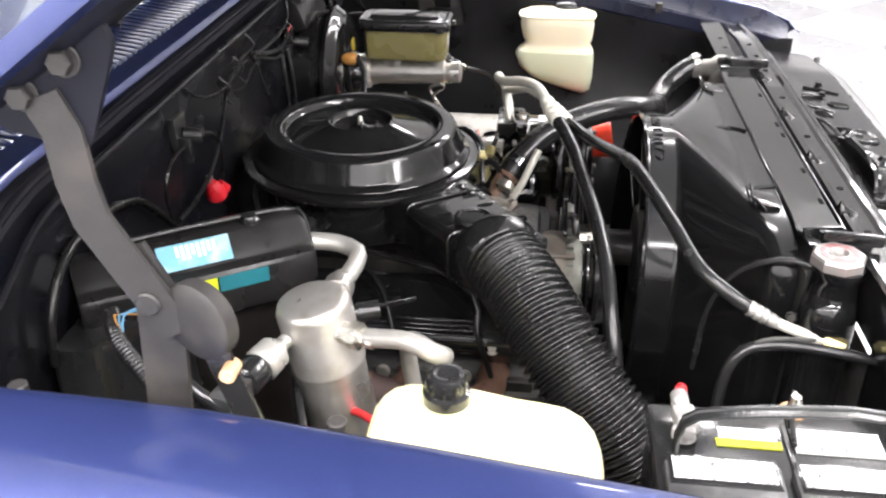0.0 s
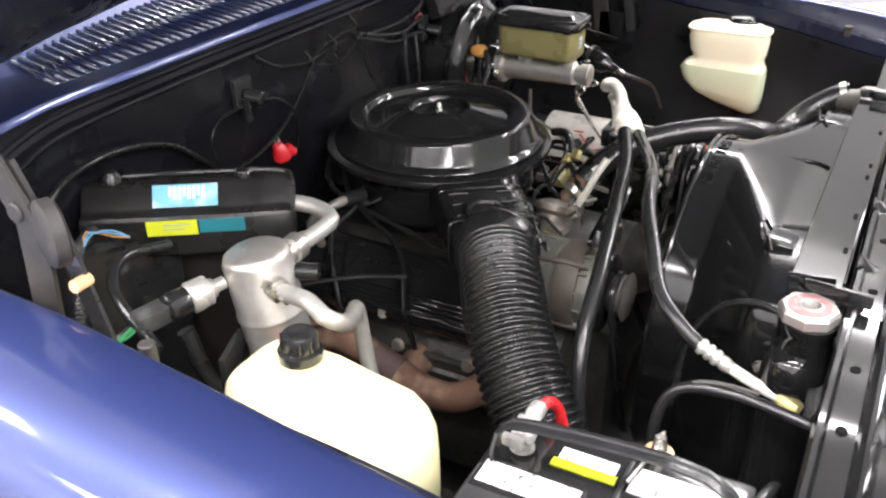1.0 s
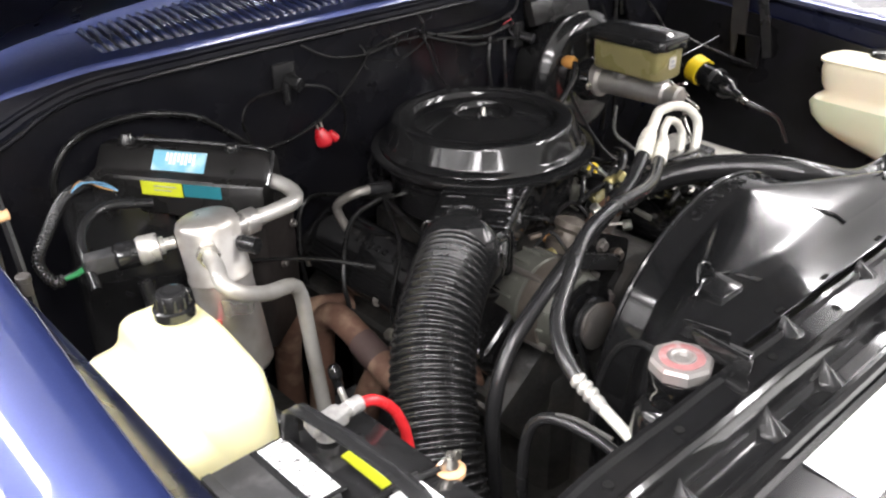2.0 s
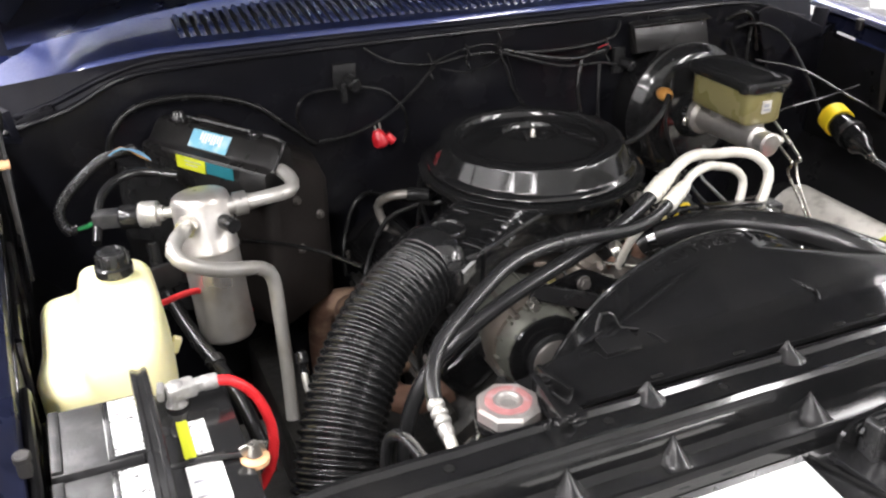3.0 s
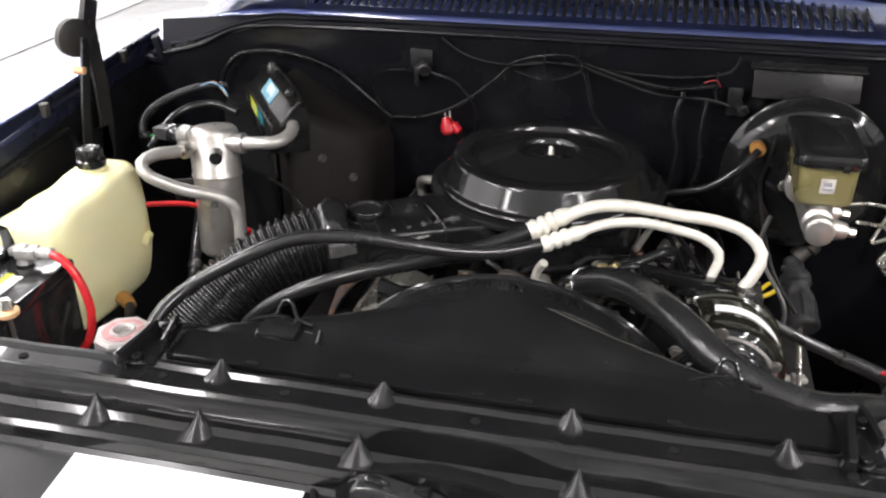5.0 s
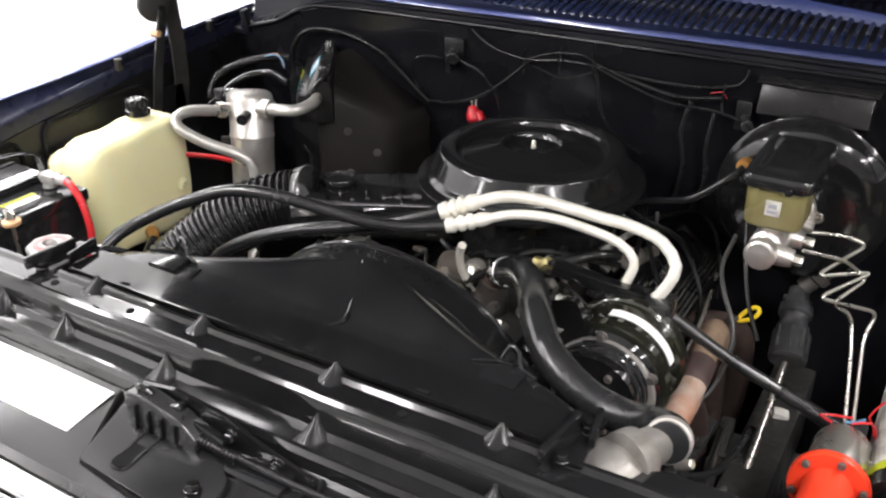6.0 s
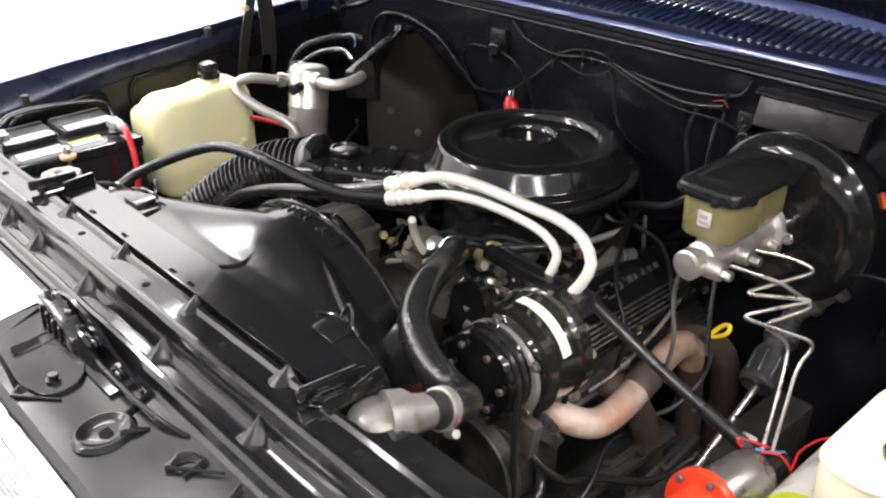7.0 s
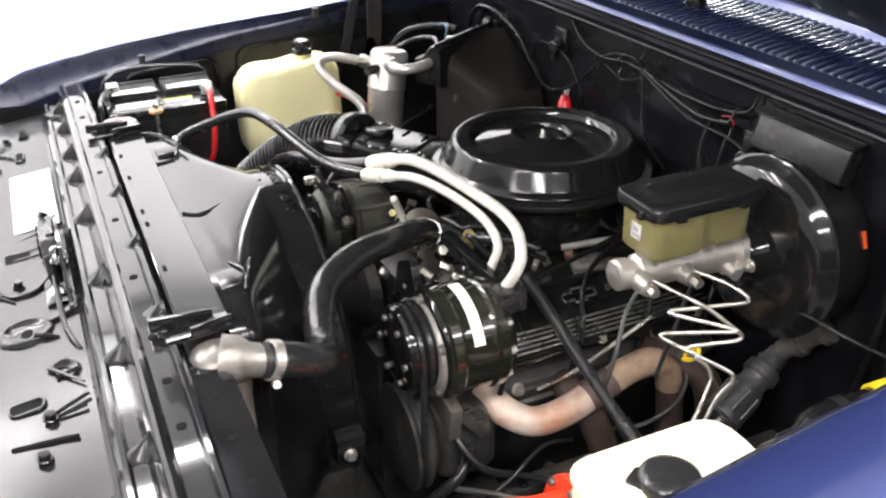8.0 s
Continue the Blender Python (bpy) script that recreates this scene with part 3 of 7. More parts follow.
panel = [(-0.078, 0.953), (-0.083, 0.949), (-0.12, 0.946), (-0.17, 0.941), (-0.192, 0.937), (-0.200, 0.931), (-0.203, 0.920)]
rows = []
for k in range(49):
    x = -0.735 + 1.47 * k / 48
    rows.append([(x, y, z + 0.0004 * math.sin(x * 23 + y * 60) - 0.10 * max(0, abs(x) - 0.55)) for y, z in panel])
part("header_panel", sheet(rows, 0.0018), PANELM, truck, "black sheet metal panel behind the grille", smooth=16)
def gusset(x, y0, y1, z0, z1, w):
    """A pressed stiffener: a narrow peak against the wall that swells into a rounded foot with a small lip."""
    rows = []
    for k in range(9):
        t = k / 8
        z = z0 + (z1 - z0) * (1 - t) ** 0.9
        reach = (y0 - y1) * (0.10 + 0.90 * t ** 1.35)
        half = 0.0022 + w * t ** 1.7
        rows.append([(x + half * math.sin(a), y1 + 0.0012 + reach * math.cos(a) ** 0.7, z) for a in (radians(-90 + 18 * i) for i in range(11))])
    rows.append([(x + (px - x) * 1.18, y1 + (py - y1) * 1.16, pz - 0.0006) for px, py, pz in rows[-1]])
    return sheet(rows, 0.001)


for x in (-0.62, -0.50, -0.360, -0.248, -0.085, 0.12, 0.317, 0.50):
    part("gusset", gusset(x, -0.070, -0.0400, 0.9665, 0.991, 0.0145), PANELM, truck, smooth=50)
for x in (-0.245, -0.075, 0.107, 0.297):
    part("gusset", gusset(x, -0.014, 0.0085, 1.0020, 1.0175, 0.0125), PANELM, truck, smooth=50)
# grille
part("grille_moulding", sheet([[(x, -0.2035, 0.931 - f), (x, -0.2085, 0.9335 - f), (x, -0.2150, 0.9325 - f), (x, -0.2190, 0.927 - f), (x, -0.2195, 0.919 - f)] for x, f in ((xx, 0.10 * max(0, abs(xx) - 0.55)) for xx in (-0.735 + 0.0735 * k for k in range(21)))], 0.0015), CHROME, truck, "chrome grille top moulding")
for k in range(20):
    z = 0.912 - 0.0115 * k
    part("grille_bar", rod((-0.73, -0.2165 - 0.0022 * k, z), (0.73, -0.2165 - 0.0022 * k, z), 0.0030, 8), CHROME, truck, "thin chrome grille bar" if k == 0 else "")
for k in range(12):
    x = -0.715 + 1.43 * k / 11
    part("grille_upright", box((x, -0.228, 0.80), (0.006, 0.012, 0.25), 0.002, (-10, 0, 0)), SATIN, truck)
# lower body: frame rails, crossmember, and an added panel that hides the bright floor
for s in (-1, 1):
    part("frame_rail", box((s * 0.44, 0.45, 0.53), (0.07, 1.5, 0.14), 0.008), GRIME, truck, "grimy black chassis rail")
part("crossmember", box((0, 0.42, 0.44), (0.95, 0.16, 0.10), 0.02), GRIME, truck)
part("floor_blocker", box((0, 0.42, 0.365), (1.2, 1.24, 0.01), 0.002), GRIME, truck)
part("support_lower", box((0, -0.012, 0.62), (1.45, 0.02, 0.5), 0.004), GRIME, truck)
for s in (-1, 1):
    part("support_wing", box((s * 0.58, -0.005, 0.83), (0.30, 0.016, 0.25), 0.004), BLACK, truck)

# ---- hood hinges, parts of the truck ----
def strap(x, path, w, t):
    rows = []
    for i, (y, z) in enumerate(path):
        a, b = Vector(path[max(i - 1, 0)]), Vector(path[min(i + 1, len(path) - 1)])
        d = (b - a).normalized()
        n = Vector((-d.y, d.x)) * w / 2
        rows.append([(x, y + n.x, z + n.y), (x, y - n.x, z - n.y)])
    return sheet(rows, t)


for s in (-1, 1):
    x = s * 0.796
    hinge = part("hinge", strap(x, [(0.672, 0.93), (0.684, 1.00), (0.686, 1.06), (0.682, 1.12), (0.680, 1.165), (0.700, 1.205)], 0.036, 0.005), HINGEM, truck, "worn grey steel hood hinge standing open")
    part("upper_arm", strap(x + s * 0.007, [(0.664, 1.14), (0.690, 1.185), (0.716, 1.232), (0.722, 1.262), (0.724, 1.30), (0.735, 1.325)], 0.030, 0.005), HINGEM, hinge)
    o = rounded([(0.708, 1.285), (0.772, 1.300), (0.790, 1.330), (0.690, 1.385), (0.676, 1.365)], 0.012, 4)
    part("hood_bracket", prism(o, "x", x - 0.003, x + 0.003), MATTNAVY, hinge)
    for y, z in ((0.747, 1.325), (0.713, 1.350)):
        bolt((x + s * 0.003, y, z), (s, 0, 0), hinge, 0.009, mat=HINGEM)
    c, n = Vector((x + s * 0.004, 0.646, 1.152)), Vector((s * 0.91, 0.41, 0))
    part("spring_disc", lathe(c + n * 0.010, c - n * 0.010, [(0, 0.012), (0.001, 0.028), (0.004, 0.032), (0.016, 0.032), (0.019, 0.028), (0.020, 0.01)], 28), HINGEM, hinge, "dusty brown spring disc")
    part("link", strap(x - s * 0.008, [(0.602, 0.95), (0.622, 1.04), (0.640, 1.10), (0.655, 1.15)], 0.022, 0.004), SATIN, hinge)
    part("pivot", rod((x - s * 0.014, 0.632, 1.10), (x + s * 0.006, 0.632, 1.10), 0.0065, 14), PEACH if s < 0 else HINGEM, hinge, "copper coloured pivot pin")
    part("pivot", rod((x + s * 0.010, 0.684, 1.165), (x - s * 0.010, 0.684, 1.165), 0.010, 14), HINGEM, hinge)
    part("mount", box((x - s * 0.002, 0.655, 0.955), (0.006, 0.06, 0.07), 0.002), LINERM, hinge)

# ---- radiator and its shroud ----
radiator = thing("radiator", (0, 0.05, 0.42), "black crossflow radiator behind the support bar", "radiator")
part("core", box((0, 0.045, 0.70), (0.72, 0.05, 0.54), 0.003), GRIME, radiator)
for s in (-1, 1):
    part("side_tank", lathe((s * 0.388, 0.046, 0.46), (s * 0.388, 0.046, 0.968), [(0, 0.026), (0.006, 0.034), (0.47, 0.034), (0.492, 0.031), (0.503, 0.022), (0.508, 0.008)], 32), BLACK if s < 0 else DULLALU, radiator, "" if s < 0 else "bare stained metal radiator side tank")
part("upper_neck", lathe((0.40, 0.05, 0.985), (0.424, 0.118, 0.977), [(0, 0.028), (0.02, 0.027), (0.03, 0.020), (0.072, 0.0165)], 24), DULLALU, radiator)
part("dome", lathe((0.392, 0.047, 0.940), (0.392, 0.047, 1.000), [(0, 0.0345), (0.038, 0.034), (0.050, 0.028), (0.057, 0.016), (0.060, 0.001)], 32), DULLALU, radiator, "stained bare metal top of the radiator tank")
part("filler_neck", lathe((-0.378, 0.042, 0.89), (-0.378, 0.042, 0.996), [(0, 0.033), (0.05, 0.031), (0.08, 0.0285), (0.094, 0.0285), (0.096, 0.030), (0.106, 0.030)], 28), BLACK, radiator)
CAPX, CAPY = -0.3755, 0.043
capb = lathe((CAPX, CAPY, 0.994), (CAPX, CAPY, 1.018), [(0, 0.028), (0.003, 0.0315), (0.013, 0.0315), (0.0165, 0.029), (0.0175, 0.013), (0.0170, 0.0105), (0.0125, 0.0085), (0.0120, 0.004)], 8)
cap = part("radiator_cap", capb, CAPM, radiator, "octagonal white radiator cap with faded red print", smooth=25)
part("dimple", lathe((CAPX, CAPY, 1.0105), (CAPX, CAPY, 1.0135), [(0, 0.0135), (0.0019, 0.0130), (0.0022, 0.0110), (0.0004, 0.0088)], 24, caps=False), CAPM, cap, "worn white ring round the hollow")
part("printed_ring", lathe((CAPX, CAPY, 1.0108), (CAPX, CAPY, 1.0135), [(0, 0.0145), (0.0010, 0.0145), (0.0007, 0.0225), (0, 0.0225)], 28, caps=False), REDINK, cap)
part("overflow_hose", tube([(-0.366, 0.064, 0.984), (-0.356, 0.086, 0.987), (-0.344, 0.116, 0.977), (-0.330, 0.150, 0.945), (-0.325, 0.172, 0.89), (-0.330, 0.18, 0.80)], 0.0042, 10), RUBBER, radiator, "thin black overflow hose")
part("overflow_nipple", rod((-0.374, 0.052, 0.982), (-0.364, 0.068, 0.985), 0.0036, 10), ZINC, radiator)
part("drain_fitting", hexnut((-0.385, 0.078, 0.919), (-0.372, 0.084, 0.919), 0.0065), ZINC, radiator)
plate = thing("radiator_top_plate", (0, 0.04, 1.0), "flat black steel hold-down plate over the radiator", "plate")
o = rounded([(-0.315, 0.017), (0.345, 0.017), (0.345, 0.072), (-0.315, 0.072)], 0.006, 3)
part("plate", prism(o, "z", 1.0005, 1.0045), BLACK, plate)
part("flange", box((0.015, 0.0175, 1.0045), (0.64, 0.003, 0.007), 0.001), BLACK, plate)
part("flange", box((0.015, 0.0715, 0.995), (0.64, 0.003, 0.014), 0.001), BLACK, plate)
# Dark inlays on the plate stand for the shade in its slots.
for x in (-0.22, -0.12, 0.015, 0.06, 0.20):
    part("slot", box((x, 0.026, 1.0048), (0.014, 0.005, 0.0012), 0.0005), HOLE_DARK, plate)
for x in (-0.335, 0.36):
    bm = box((x, 0.035, 1.006), (0.034, 0.075, 0.006), 0.002, (0, 0, 4))
    box((x - 0.010, 0.02, 1.015), (0.008, 0.07, 0.016), 0.003, (0, 0, -6), bm)
    box((x + 0.012, 0.05, 1.013), (0.007, 0.05, 0.012), 0.003, (0, 0, 12), bm)
    part("end_clamp", bm, BLACK, plate)
    bolt((x, 0.0, 1.007), (0, 0, 1), plate, 0.006, mat=BLACK)
    bolt((x + 0.004, 0.052, 1.010), (0, 0, 1), plate, 0.005, mat=BLACK)

shroud = thing("fan_shroud", (0, 0.15, 0.45), "moulded gloss black plastic fan shroud", "fan shroud")
SX, SZ, SR = 0.009, 0.780, 0.237


def rear_rim(c, d):
    """Rear edge of the shroud ring: deeper towards the bottom, where its outline squares off."""
    sq = 1.0 if d >= 0 else (abs(c) ** 4 + abs(d) ** 4) ** -0.25 * 0.55 + 0.45
    return SX + SR * c * sq, 0.238 + 0.020 * (1 - d) / 2, SZ + SR * d * sq


rows = []
for s in (0.0, 0.03, 0.10, 0.18, 0.22, 0.26, 0.34, 0.42, 0.50, 0.58, 0.66, 0.70, 0.72, 0.76, 0.88, 1.0):
    row = []
    for k in range(120):
        q = 2 * math.pi * k / 120
        c, d = math.cos(q), math.sin(q)
        rx = 0.350 * math.copysign(abs(c) ** 0.22, c)
        rz = (0.219 if d > 0 else 0.32) * math.copysign(abs(d) ** 0.22, d) + SZ
        bx, by, bz = rear_rim(c, d)
        w = min(1.0, max(0.0, s - 0.20) / 0.52) ** (0.8 if d > 0 else 0.65)
        row.append(((1 - w) * rx + w * bx, 0.074 + (by - 0.074) * s, (1 - w) * rz + w * bz))
    rows.append(row)
part("barrel", sheet(rows, 0.003, close=True), SHROUDM, shroud, smooth=88)
part("rim", sweep([Vector(rear_rim(math.cos(q), math.sin(q))) for q in (2 * math.pi * k / 72 for k in range(73))], [0.004] * 73, 8), SHROUDM, shroud)
# raised words moulded along the top of the shroud ring
def raised_letter(char, height, depth):
    """One upright letter as a bmesh in the xy plane, centred on x, its face towards z."""
    cu = bpy.data.curves.new("letter", 'FONT')
    cu.body, cu.size, cu.extrude, cu.align_x = char, height * 1.4, depth, 'CENTER'
    cu.bevel_depth, cu.resolution_u = 0.0004, 3
    ob = bpy.data.objects.new("letter", cu)
    bpy.context.scene.collection.objects.link(ob)
    bpy.context.view_layer.update()
    me = bpy.data.meshes.new_from_object(ob.evaluated_get(bpy.context.evaluated_depsgraph_get()))
    bm = bmesh.new()
    bm.from_mesh(me)
    bpy.data.objects.remove(ob)
    bpy.data.curves.remove(cu)
    bpy.data.meshes.remove(me)
    return bm

for k, char in enumerate("CAUTION FAN"):
    if char != " ":
        q = radians(112 - 4.2 * k)
        bm = raised_letter(char, 0.014, 0.0015)
        n = Vector((math.cos(q), 0, math.sin(q)))
        m = Matrix((Vector((n.z, 0, -n.x)), Vector((0, 1, 0)), n)).transposed().to_4x4()
        m.translation = Vector((SX, 0.214, SZ)) + n * (SR + 0.001)
        bmesh.ops.transform(bm, matrix=m, verts=bm.verts)
        part("raised_letter", bm, SHROUDM, shroud)
part("moulded_rib", tube([(0.036, 0.078, 1.0005), (0.050, 0.098, 1.000), (0.038, 0.13, 1.003), (0.018, 0.165, 1.009), (0.006, 0.20, 1.016)], 0.0026, 8), SHROUDM, shroud)
part("moulded_rib", tube([(-0.176, 0.104, 0.999), (-0.172, 0.088, 1.000), (-0.169, 0.072, 1.000)], 0.0026, 8), SHROUDM, shroud)
for x, z in ((-0.22, 1.002), (0.25, 0.997)):
    part("clip_pad", box((x, 0.098, z), (0.044, 0.034, 0.006), 0.0015, (6, 0, 0)), SHROUDM, shroud, "square moulded pad with a clip")
    part("clip", tube([(x - 0.012, 0.118, z + 0.002), (x - 0.004, 0.124, z + 0.020), (x + 0.008, 0.120, z + 0.018), (x + 0.014, 0.114, z + 0.004), (x + 0.034, 0.108, z + 0.001)], 0.0025, 8), BLACK, shroud)
    part("clip", tube([(x - 0.040, 0.104, z + 0.002), (x - 0.014, 0.112, z + 0.006), (x + 0.004, 0.116, z + 0.003)], 0.0025, 8), BLACK, shroud)
# lower clip on the flank of the shroud
part("clip_pad", box((0.306, 0.214, 0.735), (0.022, 0.040, 0.05), 0.003, (0, 8, 0)), SHROUDM, shroud)
bolt((0.317, 0.212, 0.728), (1, 0, 0.15), shroud, 0.007)
fan = thing("cooling_fan", (0, 0.24, 0.8), "dark steel engine cooling fan inside the shroud", "fan")
part("hub", lathe((0, 0.19, 0.80), (0, 0.30, 0.80), [(0, 0.04), (0.01, 0.075), (0.03, 0.08), (0.045, 0.07), (0.05, 0.03), (0.11, 0.03)], 28), GRIME, fan)
for k in range(7):
    q = 2 * math.pi * k / 7 + 0.2
    c, d = math.cos(q), math.sin(q)
    rows = [[(r * c - w * d, 0.215 + 0.5 * w, 0.80 + r * d + w * c) for w in (-0.04, 0, 0.04)] for r in (0.06, 0.12, 0.18, 0.205)]
    part("blade", sheet(rows, 0.002), GRIME, fan)

# ---- air cleaner ----
AX, AY = -0.003, 0.686
cleaner = thing("air_cleaner", (AX, AY, 0.85), "round gloss black enamelled air cleaner on the carburettor", "air cleaner")
part("base_pan", lathe((AX, AY, 0.855), (AX, AY, 0.965), [(0, 0.08), (0.002, 0.148), (0.008, 0.156), (0.074, 0.160), (0.078, 0.164), (0.085, 0.182), (0.089, 0.1885), (0.094, 0.190), (0.098, 0.1885), (0.100, 0.180), (0.101, 0.165)], 96), LID, cleaner)
lid = part("lid", lathe((AX, AY, 0.955), (AX, AY, 1.0), [(0, 0.160), (0.001, 0.1735), (0.004, 0.1755), (0.0075, 0.1735), (0.010, 0.1680), (0.014, 0.1655), (0.041, 0.1545), (0.0455, 0.1520), (0.0475, 0.1490), (0.0482, 0.145), (0.0480, 0.1285), (0.0472, 0.1255), (0.0445, 0.1235), (0.0370, 0.1215), (0.0355, 0.1190), (0.0360, 0.113), (0.0510, 0.0580), (0.0535, 0.0535), (0.0545, 0.0515), (0.0535, 0.0490), (0.0440, 0.0465), (0.0425, 0.0440), (0.0425, 0.012), (0.0445, 0.010), (0.0445, 0.002)], 128), LID, cleaner, "dished gloss black lid", smooth=50)
part("wing_nut", lathe((0.000, 0.687, 0.992), (0.000, 0.687, 1.014), [(0, 0.0065), (0.007, 0.006), (0.010, 0.0042), (0.019, 0.0036), (0.021, 0.002)], 14), ZINC, lid)
for s in (-1, 1):
    part("wing", box((s * 0.012, 0.687 + s * 0.004, 1.003), (0.012, 0.0035, 0.011), 0.0014, (0, s * -25, 20)), LID, lid)
for k in range(6):
    q = 2 * math.pi * k / 6 + 0.4
    part("stamped_dimple", lathe((AX + 0.034 * math.cos(q), AY + 0.034 * math.sin(q), 0.997), (AX + 0.034 * math.cos(q), AY + 0.034 * math.sin(q), 1.005), [(0, 0.0055), (0.0015, 0.005), (0.002, 0.001)], 10), LID, lid)
# snorkel
S0, S1 = Vector((-0.10, 0.575, 0.915)), Vector((-0.284, 0.444, 0.929))
ux, uy = basis(S1 - S0)[:2]
rows = []
for t, w, h in ((0, 0.072, 0.034), (0.2, 0.066, 0.034), (0.7, 0.062, 0.034), (0.9, 0.060, 0.036), (1.0, 0.056, 0.040)):
    c = S0.lerp(S1, t)
    o = rounded([(-w, -h), (w, -h), (w, h), (-w, h)], 0.012 + 0.012 * t ** 4, 4)
    rows.append([c + ux * a + uy * b for a, b in o])
bm = sheet(rows, close=True)
bm.faces.new([v for v in bm.verts][-len(rows[-1]):])
part("snorkel", bm, LID, cleaner, "black snorkel tube of the air cleaner")
for t in (0.34, 0.86):
    c = S0.lerp(S1, t)
    o = rounded([(-0.063, -0.036), (0.063, -0.036), (0.063, 0.036), (-0.063, 0.036)], 0.012, 3)
    ring = [c + ux * a + uy * b for a, b in o]
    part("snorkel_rib", sweep([Vector(p) for p in ring] + [Vector(ring[0])], [0.0022] * (len(ring) + 1), 6), LID, cleaner)
for a in (-1, 1):
    for t in (0.40, 0.58, 0.76):
        p = S0.lerp(S1, t) + uy * 0.0345
        part("moulded_ridge", tube([p + ux * a * 0.022, p + ux * a * 0.046, p + ux * a * 0.056 - uy * 0.008], 0.0022, 8), LID, cleaner)
part("vacuum_motor", lathe((-0.246, 0.483, 0.950), (-0.246, 0.483, 0.975), [(0, 0.022), (0.010, 0.023), (0.012, 0.0265), (0.014, 0.0275), (0.019, 0.0275), (0.021, 0.026), (0.0215, 0.0225), (0.018, 0.021), (0.018, 0.008)], 40), PLASTIC, cleaner, "round black vacuum motor")
E0, E1 = Vector((-0.112, 0.516, 0.953)), Vector((-0.268, 0.384, 0.951))
ed = (E1 - E0).normalized()
en = Vector((-ed.y, ed.x, 0))
rows = [[E0.lerp(E1, k / 10) + en * a + Vector((0, 0, h)) for a, h in ((-0.006, -0.020), (-0.006, 0.0), (-0.004, 0.0025), (0.0, 0.003), (0.003, 0.0), (0.004, -0.016))] for k in range(11)]
part("clip_strip", sheet(rows, 0.0012), CLIPM, cleaner, "shiny serrated clip along the snorkel")
for k in range(7):
    p = E0.lerp(E1, 0.05 + 0.12 * k)
    part("clip_tooth", box(p + Vector((0, 0, 0.004)), (0.006, 0.009, 0.005), 0.0015, (0, 0, math.degrees(math.atan2(ed.y, ed.x)))), CLIPM, cleaner)
part("latch_arm", tube([E0.lerp(E1, 0.10) - en * -0.014 + Vector((0, 0, -0.010)), E0.lerp(E1, 0.45) - en * -0.016 + Vector((0, 0, -0.008))], 0.003, 8), CLIPM, cleaner)

# ribbed intake duct
duct = thing("intake_duct", (-0.42, 0.36, 0.7), "ribbed black flexible intake duct from the snorkel", "duct")
part("hose", corrugated([(-0.298, 0.441, 0.931), (-0.342, 0.413, 0.921), (-0.382, 0.387, 0.902), (-0.416, 0.360, 0.875), (-0.452, 0.322, 0.836), (-0.478, 0.286, 0.796), (-0.498, 0.250, 0.740), (-0.510, 0.222, 0.67), (-0.515, 0.205, 0.60)], 0.0545, 0.0105, 0.0066, 40), DUCTM, duct, smooth=80)
part("collar", lathe((-0.270, 0.456, 0.932), (-0.303, 0.438, 0.931), [(0, 0.050), (0.003, 0.0575), (0.010, 0.0605), (0.020, 0.0605), (0.026, 0.0580), (0.034, 0.0560), (0.038, 0.052)], 44), DUCTM, duct, "short flared collar of the duct")

# ---- accumulator ----
acc = thing("accumulator", (-0.55, 0.62, 0.80), "dull aluminium air conditioning accumulator canister", "accumulator")
A0, A1 = Vector((-0.546, 0.597, 0.800)), Vector((-0.558, 0.630, 1.022))
Lc = (A1 - A0).length
part("canister", lathe(A0, A1, [(0, 0.020), (0.004, 0.034), (0.012, 0.040), (Lc - 0.085, 0.040), (Lc - 0.083, 0.042), (Lc - 0.079, 0.042), (Lc - 0.077, 0.0405), (Lc - 0.012, 0.041), (Lc - 0.004, 0.038), (Lc, 0.032)], 48), CANALU, acc)
Cn = A0.lerp(A1, 0.86)
part("port", lathe(Cn + Vector((0.030, -0.012, 0.01)), Cn + Vector((0.075, -0.012, 0.012)), [(0, 0.013), (0.012, 0.013), (0.013, 0.017), (0.030, 0.017), (0.032, 0.012), (0.045, 0.011)], 20), ALU, acc)
part("port", lathe(Cn + Vector((-0.022, -0.030, 0.004)), Cn + Vector((-0.040, -0.072, 0.008)), [(0, 0.012), (0.012, 0.012), (0.013, 0.015), (0.026, 0.015), (0.027, 0.010), (0.045, 0.010)], 6), ZINC, acc)
part("blank_plug", lathe(Cn + Vector((0.020, -0.033, 0.0)), Cn + Vector((0.032, -0.062, 0.0)), [(0, 0.009), (0.006, 0.009), (0.007, 0.011), (0.030, 0.0105)], 14), PLASTIC, acc)
sw, sd = Vector((-0.592, 0.650, 0.990)), Vector((-0.93, 0.34, -0.08)).normalized()
part("switch_neck", rod(sw, sw + sd * 0.018, 0.008, 16), TUBEA, acc)
switch = part("pressure_switch", lathe(sw + sd * 0.014, sw + sd * 0.050, [(0, 0.011), (0.006, 0.012), (0.008, 0.018), (0.030, 0.019), (0.034, 0.016), (0.036, 0.012)], 24), TUBEA, acc, "round cream metal pressure switch")
part("plug_collar", lathe(sw + sd * 0.046, sw + sd * 0.078, [(0, 0.015), (0.003, 0.0175), (0.026, 0.0175), (0.030, 0.014), (0.032, 0.010)], 24), PLASTIC, switch, "black plug collar")
part("plug", box(sw + sd * 0.092, (0.040, 0.026, 0.022), 0.004, (0, -5, -20)), SCUFF, switch)
